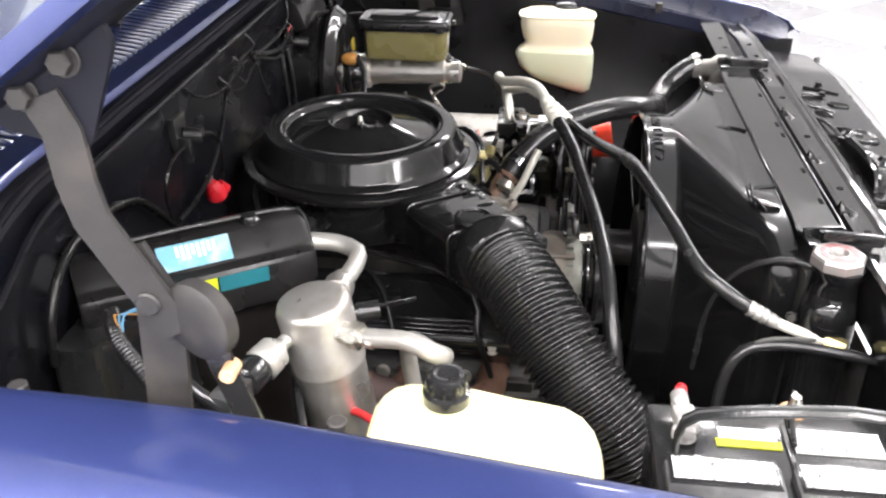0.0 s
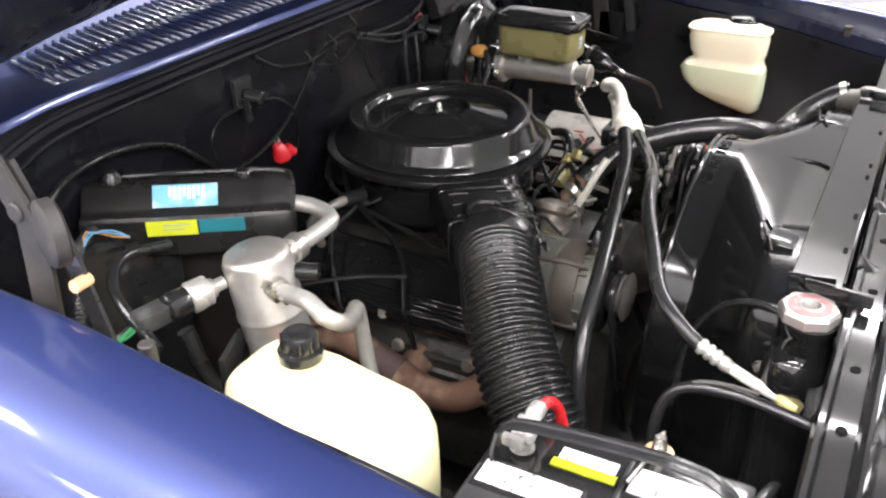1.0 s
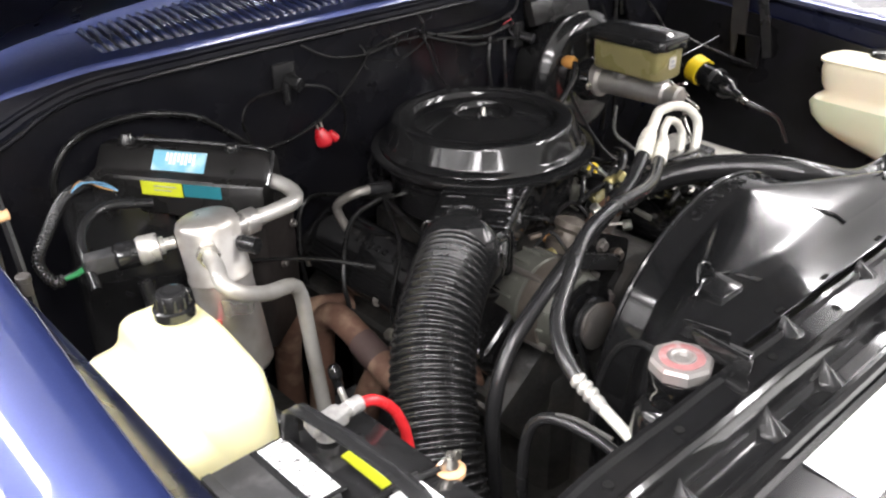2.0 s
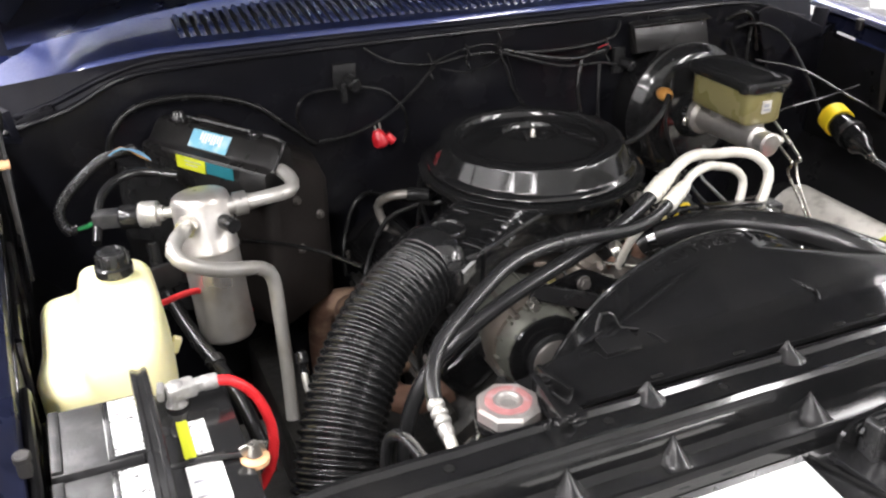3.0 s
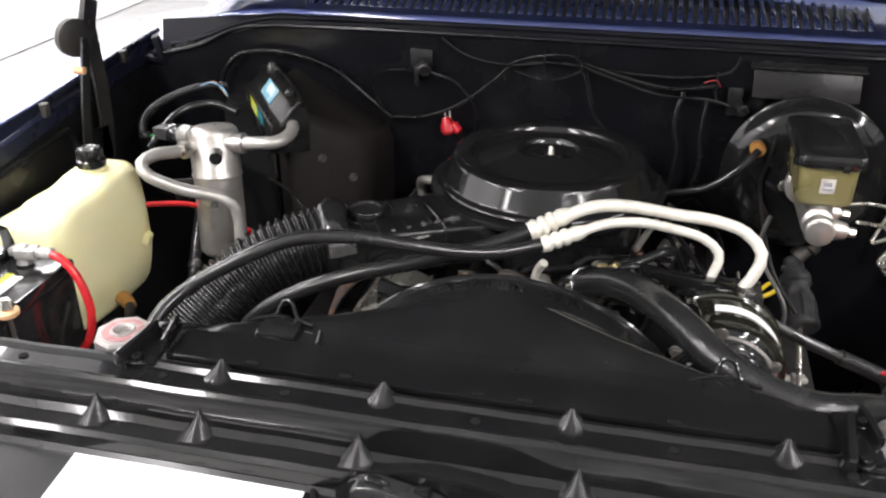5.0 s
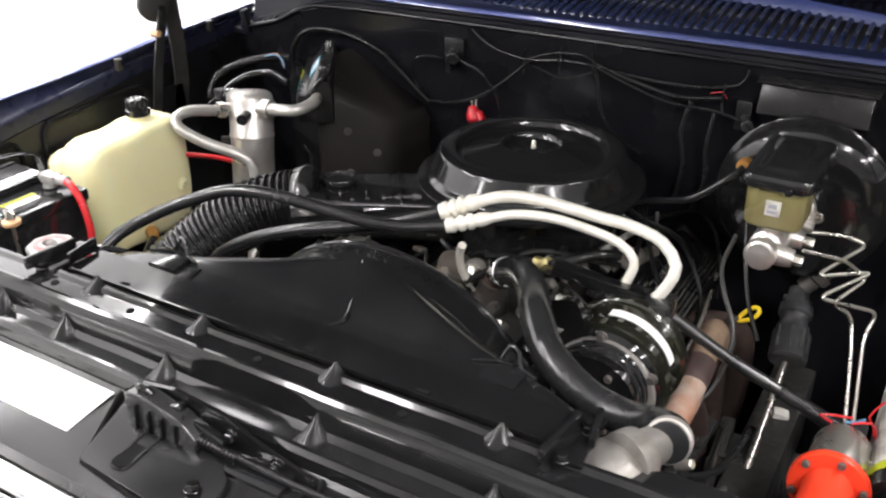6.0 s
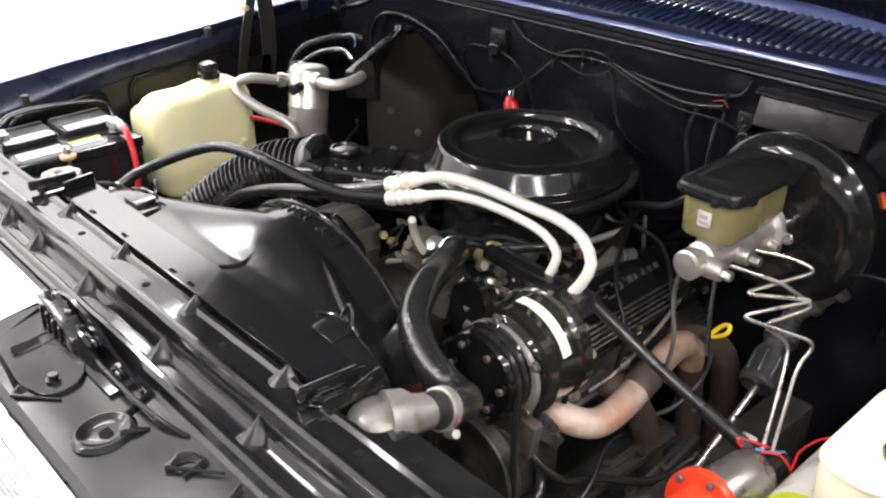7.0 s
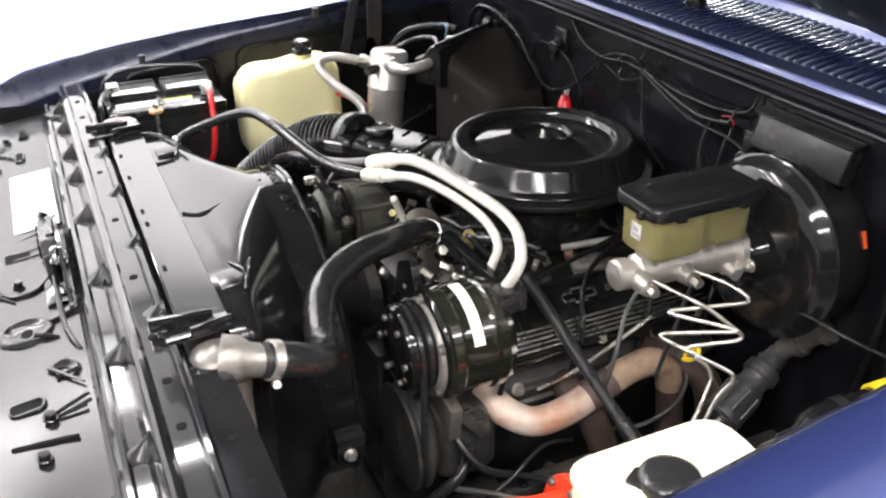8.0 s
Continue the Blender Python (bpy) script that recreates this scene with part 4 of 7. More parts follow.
part("outlet_tube", tube([Cn + Vector((0.05, -0.012, 0.011)), (-0.462, 0.602, 1.010), (-0.436, 0.606, 1.012), (-0.425, 0.630, 1.015), (-0.428, 0.66, 1.018), (-0.445, 0.688, 1.022)], 0.0105, 14), TUBEA, acc)
part("inlet_tube", tube([Cn + Vector((-0.034, -0.060, 0.007)), (-0.606, 0.520, 1.008), (-0.615, 0.495, 1.002), (-0.600, 0.484, 0.988), (-0.556, 0.502, 0.962), (-0.502, 0.532, 0.938), (-0.485, 0.540, 0.915), (-0.482, 0.536, 0.87), (-0.482, 0.52, 0.78), (-0.485, 0.50, 0.70)], 0.010, 14), TUBEA, acc)
part("bracket", box((-0.60, 0.64, 0.90), (0.09, 0.008, 0.04), 0.003, (0, 0, 20)), SATIN, acc)

# wiring to the switch
loom = thing("switch_wiring", (-0.66, 0.66, 0.95), "black corrugated wiring loom with green wires", "wiring")
wp = sw + sd * 0.108
part("loom", corrugated([wp + Vector((-0.03, 0.014, -0.016)), (-0.735, 0.700, 0.968), (-0.740, 0.72, 0.99), (-0.715, 0.74, 1.015), (-0.67, 0.79, 1.03), (-0.62, 0.82, 1.03)], 0.0085, 0.005, 0.0015, 12), PLASTIC, loom)
for k, m in enumerate((GREEN, GREEN, WIRE)):
    part("wire", tube([wp + Vector((0.004, 0.004 * k - 0.004, 0.002)), wp + Vector((-0.014, 0.006 * k + 0.002, -0.010)), wp + Vector((-0.034, 0.016, -0.017))], 0.002, 6), m, loom, "green wire" if k == 0 else "")
for k, m in enumerate((BLUEWIRE, BLUEWIRE, AMBER)):
    part("wire", tube([(-0.66, 0.79, 1.035), (-0.64, 0.797 + 0.005 * k, 1.040), (-0.615, 0.792, 1.034 - 0.004 * k), (-0.602, 0.78, 1.022)], 0.0011, 6), m, loom)
part("cable", tube([(-0.500, 0.70, 0.902), (-0.450, 0.66, 0.906), (-0.401, 0.60, 0.910), (-0.352, 0.55, 0.898)], 0.0032, 8), WIRE, loom)
part("loom", tube([(-0.70, 0.655, 0.96), (-0.68, 0.73, 1.00), (-0.63, 0.765, 1.012), (-0.57, 0.75, 1.004)], 0.007, 10), PLASTIC, loom)

# ---- evaporator case with its labels ----
case = thing("heater_case", (-0.45, 0.78, 0.7), "black and brown moulded air conditioning case on the firewall", "heater case")
o = rounded([(-0.448, 0.682), (-0.332, 0.770), (-0.318, 0.882), (-0.515, 0.882), (-0.515, 0.782)], [0.02, 0.03, 0.01, 0.01, 0.02], 4)
bm = bmesh.new()
lowr = [bm.verts.new((x, y, 0.74)) for x, y in o]
roof = [(-0.64, 1.052), (-0.52, 1.052), (-0.46, 1.046), (-0.40, 1.020), (-0.345, 0.975), (-0.30, 0.945)]
mid = [bm.verts.new((x, y, lerp(roof, x) - 0.024)) for x, y in o]
top = [bm.verts.new((x * 0.93 - 0.033, y * 0.9 + 0.086, lerp(roof, x))) for x, y in o]
for a, b in ((lowr, mid), (mid, top)):
    for i in range(len(o)):
        bm.faces.new((a[i], a[(i + 1) % len(o)], b[(i + 1) % len(o)], b[i]))
bm.faces.new(top)
bm.faces.new(lowr[::-1])
part("case", bm, BROWN, case, "brown black fibre case", smooth=50)
o = rounded([(-0.517, 0.775), (-0.517, 0.881), (-0.652, 0.881), (-0.652, 0.842)], [0.02, 0.01, 0.01, 0.03], 4)
rows = [[(x * k + -0.585 * (1 - k), y * k + 0.86 * (1 - k), z) for x, y in o] for z, k in ((0.74, 1.0), (0.86, 1.0), (0.864, 1.03), (0.876, 1.03), (0.88, 1.0), (0.975, 0.98), (0.995, 0.90))]
bm = sheet(rows, close=True)
bm.verts.ensure_lookup_table()
bm.faces.new([bm.verts[len(bm.verts) - len(o) + i] for i in range(len(o))])
part("blower_housing", bm, PLASTIC, case, "gloss black moulded blower housing", smooth=45)
D0, D1 = Vector((-0.585, 0.900, 1.0)), Vector((-0.430, 0.668, 1.0))
dv = (D1 - D0).normalized()
dn = Vector((-dv.y, dv.x, 0))
if dn.x > 0:
    dn = -dn
o = [(-0.028, -0.030), (0.036, -0.030), (0.040, -0.026), (0.040, 0.021), (0.037, 0.025), (0.024, 0.027), (0.021, 0.030), (0.003, 0.052), (-0.002, 0.055), (-0.018, 0.055), (-0.024, 0.051), (-0.028, 0.030)]
rows = [[D0.lerp(D1, t) + dn * a * k + Vector((0, 0, b * k)) for a, b in o] for t, k in ((0.07, 0.92), (0.09, 1.0), (0.5, 1.0), (0.97, 1.0), (1.0, 0.90))]
bm = sheet(rows, close=True)
bm.faces.new([v for v in bm.verts][-len(o):])
bm.faces.new([v for v in bm.verts][:len(o)])
part("cover", bm, CASEM, case, "dark moulded cover with labels", smooth=35)
for t, h in ((0.20, 0.018), (0.78, 0.012)):
    p = D0.lerp(D1, t) + dn * -0.012 + Vector((0, 0, 0.050))
    part("boss", lathe(p, p + Vector((0, 0, h)), [(0, 0.013), (h * 0.6, 0.012), (h * 0.8, 0.009), (h, 0.008)], 16), PLASTIC, case)
part("edge_bead", tube([D0.lerp(D1, 0.24) + dn * -0.020 + Vector((0, 0, 0.057)), D0.lerp(D1, 0.6) + dn * -0.021 + Vector((0, 0, 0.058)), D0.lerp(D1, 0.94) + dn * -0.018 + Vector((0, 0, 0.057)), D1 + dn * -0.004 + Vector((0, 0, 0.050)), D1 + dn * 0.020 + Vector((0, 0, 0.020))], 0.0035, 8), PLASTIC, case)
sl = (dn * 0.018 + Vector((0, 0, -0.022))).normalized()
up = (dn * 0.022 + Vector((0, 0, 0.018))).normalized()
lab = D0.lerp(D1, 0.385) + dn * 0.0030 + Vector((0, 0, 0.0522)) + up * 0.0008
L1 = part("blue_label", patch(lab, dv * 0.080, sl * 0.0290, 0.0006), SKY, case, "light blue printed label")
for k in range(8):
    part("printed_bar", patch(lab + up * 0.0009 + dv * (0.020 + 0.0058 * k) + sl * 0.003, dv * 0.0034, sl * (0.016 if k % 3 else 0.012), 0.0003), PAPER, L1)
lab2 = D0.lerp(D1, 0.36) + dn * 0.0410 + Vector((0, 0, 0.021))
part("yellow_label", patch(lab2, dv * 0.062, Vector((0, 0, -0.020)), 0.0006), LIME, case, "yellow printed label")
part("teal_label", patch(lab2 + dv * 0.064, dv * 0.056, Vector((0, 0, -0.018)), 0.0006), TEAL, case, "teal printed label")
for k in range(2):
    part("printed_bar", patch(lab2 + dv * 0.020 + dn * 0.0008 + Vector((0, 0, -0.005 - 0.006 * k)), dv * (0.034 - 0.008 * k), Vector((0, 0, -0.0015)), 0.0003), GREYINK, case)
for x, y, z in ((-0.402, 0.716, 0.945), (-0.358, 0.748, 0.90), (-0.40, 0.716, 0.86)):
    bolt((x, y, z), (0.57, -0.82, 0), case, 0.006, mat=STEEL)
part("seal_rope", tube([(-0.655, 0.872, 0.985), (-0.650, 0.868, 1.035), (-0.607, 0.868, 1.078), (-0.520, 0.868, 1.085), (-0.430, 0.870, 1.060), (-0.372, 0.872, 1.015), (-0.321, 0.878, 0.970)], 0.005, 10), WIRE, case, "black rubber hose looped over the case")

# ---- washer tank ----
tank = thing("washer_tank", (-0.69, 0.42, 0.75), "cream plastic washer fluid tank with a black cap", "washer tank")
def top_drop(y):
    return lerp([(0.322, 0.018), (0.345, 0.011), (0.38, 0.008), (0.41, 0.008), (0.43, 0.005), (0.45, 0.001), (0.51, 0.0), (0.55, 0.004)], y)


section = rounded([(-0.752, 0.770), (-0.656, 0.770), (-0.638, 0.83), (-0.637, 0.93), (-0.646, 0.996), (-0.728, 0.996), (-0.735, 0.962), (-0.784, 0.956), (-0.780, 0.86)], [0.02, 0.02, 0.03, 0.05, 0.024, 0.020, 0.012, 0.034, 0.04], 6)
rows = []
for y, inset in ((0.324, 0.036), (0.327, 0.024), (0.334, 0.012), (0.345, 0.005), (0.362, 0.0), (0.39, 0.0), (0.41, 0.0), (0.43, 0.0), (0.45, 0.0), (0.48, 0.0), (0.51, 0.0), (0.525, 0.003), (0.535, 0.009), (0.543, 0.018), (0.546, 0.028)):
    lean = -0.012 * max(0.0, min(1.0, (0.42 - y) / 0.09))
    rows.append([(-0.702 + lean + (x + 0.702) * (1 - inset / 0.075), y, 0.885 + (z - 0.885) * (1 - inset / 0.11) - top_drop(y) * max(0.0, min(1.0, (z - 0.945) / 0.04))) for x, z in section])
bm = sheet(rows, close=True)
bm.verts.ensure_lookup_table()
n = len(section)
bm.faces.new([bm.verts[i] for i in range(n)][::-1])
bm.faces.new([bm.verts[len(bm.verts) - n + i] for i in range(n)])
part("tank", bm, CREAM, tank, smooth=70)
part("spout", rod((-0.687, 0.472, 0.990), (-0.687, 0.472, 1.008), 0.019, 24), CREAM, tank)
cap = part("cap", lathe((-0.687, 0.472, 1.001), (-0.687, 0.472, 1.035), [(0, 0.020), (0.002, 0.0225), (0.012, 0.0225), (0.014, 0.0185), (0.027, 0.018), (0.031, 0.016), (0.032, 0.012), (0.030, 0.008)], 32), PLASTIC, tank, "black screw cap")
for k in range(10):
    q = 2 * math.pi * k / 10
    part("grip", rod((-0.687 + 0.0182 * math.cos(q), 0.472 + 0.0182 * math.sin(q), 1.016), (-0.687 + 0.0182 * math.cos(q), 0.472 + 0.0182 * math.sin(q), 1.029), 0.0017, 8), PLASTIC, cap)
part("outlet", lathe((-0.640, 0.42, 0.80), (-0.612, 0.40, 0.80), [(0, 0.012), (0.02, 0.011), (0.034, 0.008)], 14), AMBER, tank)
part("pump_hose", tube([(-0.615, 0.40, 0.80), (-0.60, 0.37, 0.79), (-0.59, 0.35, 0.74), (-0.585, 0.33, 0.66)], 0.008, 10), RUBBER, tank)
part("lug", box((-0.630, 0.50, 0.868), (0.012, 0.012, 0.022), 0.003, (0, 25, 0)), CREAM, tank)

drain = thing("drain_tube", (-0.45, 0.47, 0.66), "short pale bent tube with a black fitting", "tube")
part("tube", tube([(-0.461, 0.508, 0.778), (-0.463, 0.490, 0.758), (-0.456, 0.478, 0.732), (-0.451, 0.470, 0.700), (-0.451, 0.468, 0.66)], 0.0050, 12), TUBEA, drain)
part("fitting", lathe((-0.461, 0.516, 0.802), (-0.461, 0.504, 0.770), [(0, 0.006), (0.004, 0.009), (0.016, 0.010), (0.020, 0.007), (0.034, 0.007)], 14), PLASTIC, drain, "black tube fitting")

# ---- battery ----
BX0, BX1, BY0, BY1 = -0.785, -0.605, 0.045, 0.275
battery = thing("battery", ((BX0 + BX1) / 2, 0.15, 0.75), "black car battery with white labels and a red cable", "battery")
cx, cy = (BX0 + BX1) / 2, (BY0 + BY1) / 2
part("case", box((cx, cy, 0.84), (BX1 - BX0, BY1 - BY0, 0.19), 0.008), PLASTIC, battery)
top = part("top", box((cx, cy, 0.939), (BX1 - BX0 + 0.006, BY1 - BY0 + 0.006, 0.022), 0.006), PLASTIC, battery)
WL = part("white_label", patch((-0.664, 0.062, 0.9508), (0.034, 0, 0), (0, 0.082, 0)), PAPER, battery, "white printed battery label")
for k in range(3):
    part("printed_bar", patch((-0.660, 0.074 + 0.022 * k, 0.9516), (0.026 - 0.006 * (k % 2), 0, 0), (0, 0.003, 0), 0.0004), GREYINK, WL)
part("yellow_label", patch((-0.662, 0.156, 0.9508), (0.011, 0, 0), (0, 0.061, 0)), LIME, battery, "yellow strip of the battery label")
part("print_block", patch((-0.6505, 0.159, 0.9508), (0.016, 0, 0), (0, 0.054, 0)), PRINT, battery, "white print on the battery top")
part("seam", box((-0.670, 0.150, 0.951), (0.090, 0.005, 0.003), 0.001), SATIN, battery)
for yy in (0.105, 0.219):
    c = part("vent_cover", box((-0.7385, yy, 0.955), (0.084, 0.104, 0.012), 0.004), SCUFF, battery, "scuffed grey vent cover with white print")
    part("print_border", box((-0.709, yy, 0.9605), (0.040, 0.098, 0.003), 0.0012), PLASTIC, c)
    part("print_block", patch((-0.722, yy - 0.045, 0.9624), (0.028, 0, 0), (0, 0.090, 0), 0.0004), PRINT, c)
    part("moulded_ridge", box((-0.774, yy, 0.962), (0.010, 0.098, 0.005), 0.0015), SCUFF, c)
P = Vector((-0.655, 0.247, 0.957))
part("post", lathe(P + Vector((0, 0, -0.004)), P + Vector((0, 0, 0.022)), [(0, 0.012), (0.006, 0.010), (0.024, 0.009), (0.026, 0.006)], 16), LEAD, battery)
bm = box(P + Vector((0.006, 0, 0.012)), (0.030, 0.022, 0.015), 0.004, (0, 0, 8))
box(P + Vector((0.026, 0.002, 0.012)), (0.020, 0.014, 0.012), 0.004, (0, 0, 10), bm)
box(P + Vector((-0.014, 0.004, 0.012)), (0.008, 0.022, 0.012), 0.003, (0, 0, -8), bm)
part("clamp", bm, LEAD, battery, "corroded grey lead cable clamp")
part("red_cable", tube([P + Vector((0.030, 0.002, 0.012)), (-0.600, 0.245, 0.968), (-0.575, 0.242, 0.942), (-0.562, 0.238, 0.895), (-0.570, 0.232, 0.850), (-0.60, 0.225, 0.815), (-0.64, 0.22, 0.79)], 0.0058, 14), RED, battery, "thick red battery cable")
part("ferrule", rod(P + Vector((0.028, 0.002, 0.012)), P + Vector((0.044, 0.002, 0.012)), 0.0085, 16), LEAD, battery)
N2 = Vector((-0.742, 0.070, 0.955))
strap_path = [(0.262, 0.945), (0.262, 0.975), (0.257, 0.996), (0.245, 1.005), (0.225, 1.009), (0.186, 1.014), (0.15, 1.017), (0.11, 1.019), (0.075, 1.015), (0.052, 1.002), (0.038, 0.978), (0.034, 0.930)]
band = ((-0.6785, 0.0), (-0.6795, 0.0022), (-0.6835, 0.0024), (-0.6845, 0.0006), (-0.6900, 0.0006), (-0.6910, 0.0024), (-0.6950, 0.0022), (-0.6960, 0.0))
part("strap", sheet([[(x, y, z + h) for x, h in band] for y, z in strap_path], 0.003), RUBBER, battery, "flat black carrying strap arching over the battery")
part("post", lathe(N2, N2 + Vector((0, 0, 0.02)), [(0, 0.012), (0.006, 0.010), (0.02, 0.009)], 16), LEAD, battery)
part("clamp", box(N2 + Vector((0.008, -0.004, 0.012)), (0.04, 0.024, 0.016), 0.004), LEAD, battery)
part("black_cable", tube([N2 + Vector((0.02, -0.006, 0.012)), (-0.69, 0.050, 0.972), (-0.64, 0.034, 0.972), (-0.605, 0.028, 0.955), (-0.588, 0.026, 0.91), (-0.585, 0.03, 0.84)], 0.006, 12), RUBBER, battery)
hold = thing("battery_hold_down", (-0.60, 0.133, 0.75), "steel battery rod with a wing nut and washer", "hold-down rod")
part("rod", rod((-0.597, 0.135, 0.75), (-0.600, 0.133, 0.965), 0.0032, 10), ZINC, hold)
part("washer", lathe((-0.600, 0.133, 0.944), (-0.600, 0.133, 0.956), [(0, 0.012), (0.002, 0.0140), (0.007, 0.0140), (0.009, 0.011), (0.010, 0.006)], 24), PEACH, hold, "peach coloured plastic washer")
part("wing_nut", lathe((-0.600, 0.133, 0.955), (-0.600, 0.133, 0.968), [(0, 0.008), (0.008, 0.006), (0.013, 0.005)], 12), ZINC, hold)
for s in (-1, 1):
    part("wing", box((-0.600 + s * 0.008, 0.133, 0.962), (0.010, 0.004, 0.011), 0.0015, (0, s * 20, 0)), ZINC, hold)
part("cross_rod", rod((-0.600, 0.136, 0.953), (-0.660, 0.146, 0.956), 0.003, 8), SATIN, hold)
solo("battery_tray", box((cx, cy, 0.735), (0.20, 0.26, 0.02), 0.004), SATIN, (cx, cy, 0.725), "black sheet steel battery tray", "tray")

# ---- engine ----
engine = thing("engine", (0, 0.6, 0.4), "grimy black eight cylinder engine", "engine")
part("block", box((0, 0.62, 0.56), (0.36, 0.52, 0.30), 0.03), GRIME, engine)
part("intake_manifold", box((0, 0.62, 0.775), (0.24, 0.46, 0.09), 0.02), GRIME, engine)
bm = box((0, 0.66, 0.835), (0.13, 0.16, 0.06), 0.012)
box((0.05, 0.60, 0.82), (0.06, 0.05, 0.05), 0.008, bm=bm)
part("carburettor", bm, STEEL, engine, "dull grey carburettor body")
part("air_horn", rod((0, 0.687, 0.84), (0, 0.687, 0.875), 0.065, 32), STEEL, engine)
for s in (-1, 1):
    part("cylinder_head", box((s * 0.19, 0.62, 0.70), (0.16, 0.50, 0.11), 0.015, (0, s * 38, 0)), GRIME, engine)
    c = part("valve_cover", box((s * 0.232, 0.63, 0.792), (0.118, 0.475, 0.075), 0.022, (0, s * 38, 0), seg=4), BLACK, engine, "gloss black valve cover with raised emblem")
    nrm = Vector((math.sin(radians(38)) * s, 0, math.cos(radians(38))))
    acr = Vector((math.cos(radians(38)) * s, 0, -math.sin(radians(38))))
    ctr = Vector((s * 0.232, 0.63, 0.792)) + nrm * 0.0375
    # Glints painted on the brighter side's cover; the other side's fins stay black.
    for k in range(5):
        part("cooling_fin", box(ctr + acr * (0.020 + 0.0075 * k - 0.004), (0.0030, 0.42, 0.007), 0.0010, (0, s * 38, 0)), GLINTM if s > 0 else BLACK, c)
    e = ctr + acr * -0.020 + nrm * 0.001
    for u, v, w, h in ((-0.028, 0.0, 0.003, 0.012), (0.028, 0.0, 0.003, 0.012), (0.0, -0.011, 0.022, 0.003), (0.0, 0.011, 0.022, 0.003), (-0.019, 0.006, 0.018, 0.003), (-0.019, -0.006, 0.018, 0.003), (0.019, 0.006, 0.018, 0.003), (0.019, -0.006, 0.018, 0.003)):
        part("emblem", box(e + Vector((0, -0.012 + u, 0)) + acr * v, (h, w, 0.0025), 0.0006, (0, s * 38, 0)), GLINTM if s > 0 else BLACK, c)
    for k in range(5):
        part("emblem", box(e + Vector((0, 0.040 + 0.017 * k, 0)), (0.010, 0.008, 0.0025), 0.0008, (0, s * 38, 0)), GLINTM if s > 0 else BLACK, c)
    for k in range(3):
        bolt(ctr + acr * 0.052 + nrm * -0.012 + Vector((0, -0.18 + 0.18 * k, 0)), nrm, engine, 0.007)
part("front_cover", box((0, 0.345, 0.60), (0.26, 0.05, 0.28), 0.03), GRIME, engine)
part("water_pump", lathe((0, 0.36, 0.79), (0, 0.30, 0.79), [(0, 0.07), (0.02, 0.07), (0.035, 0.045), (0.06, 0.03)], 28), GRIME, engine)
part("thermostat_housing", lathe((0.03, 0.475, 0.81), (0.055, 0.455, 0.88), [(0, 0.034), (0.02, 0.033), (0.035, 0.024), (0.078, 0.021)], 20), STEEL, engine)
part("distributor", lathe((0.0, 0.84, 0.80), (0.0, 0.84, 0.93), [(0, 0.03), (0.05, 0.03), (0.055, 0.065), (0.10, 0.062), (0.125, 0.045), (0.13, 0.02)], 28), PLASTIC, engine)
part("oil_filler", rod((-0.205, 0.45, 0.83), (-0.225, 0.445, 0.865), 0.022, 20), PLASTIC, engine)

# spark plug wires and small hoses on the engine
cables = thing("ignition_leads", (0, 0.75, 0.85), "bundle of black and grey ignition leads", "leads")
rng = random.Random(4)
for s in (-1, 1):
    for k in range(4):
        y = 0.45 + 0.12 * k
        part("lead", tube([(s * 0.02, 0.84, 0.925), (s * 0.07, 0.83 - 0.01 * k, 0.955), (s * 0.16, 0.80 - 0.03 * k, 0.90), (s * 0.24, y + 0.06, 0.865), (s * 0.295, y + 0.02, 0.80), (s * 0.30, y, 0.74)], 0.0042, 8, 0.02), WIRE if k % 2 else GREYWIRE, cables)
for k in range(7):
    a = Vector((rng.uniform(-0.15, 0.20), rng.uniform(0.42, 0.55), rng.uniform(0.84, 0.88)))
    b = a + Vector((rng.uniform(-0.10, 0.12), rng.uniform(0.03, 0.14), rng.uniform(-0.04, 0.02)))
    m = (a + b) / 2 + Vector((rng.uniform(-0.03, 0.03), rng.uniform(-0.03, 0.03), rng.uniform(0.01, 0.045)))
    part("vacuum_hose", tube([a, m, b], rng.choice((0.003, 0.0045, 0.006)), 8), rng.choice((WIRE, GREYWIRE, RUBBER)), cables)

# linkage, fittings and brackets round the carburettor
clutter = thing("carburettor_linkage", (0.12, 0.55, 0.85), "tangle of steel brackets, springs and brass fittings", "linkage")
rng = random.Random(11)
mats = (STEEL, DARKALU, BRASS, ZINC, DARKALU, AMBER, STEEL)
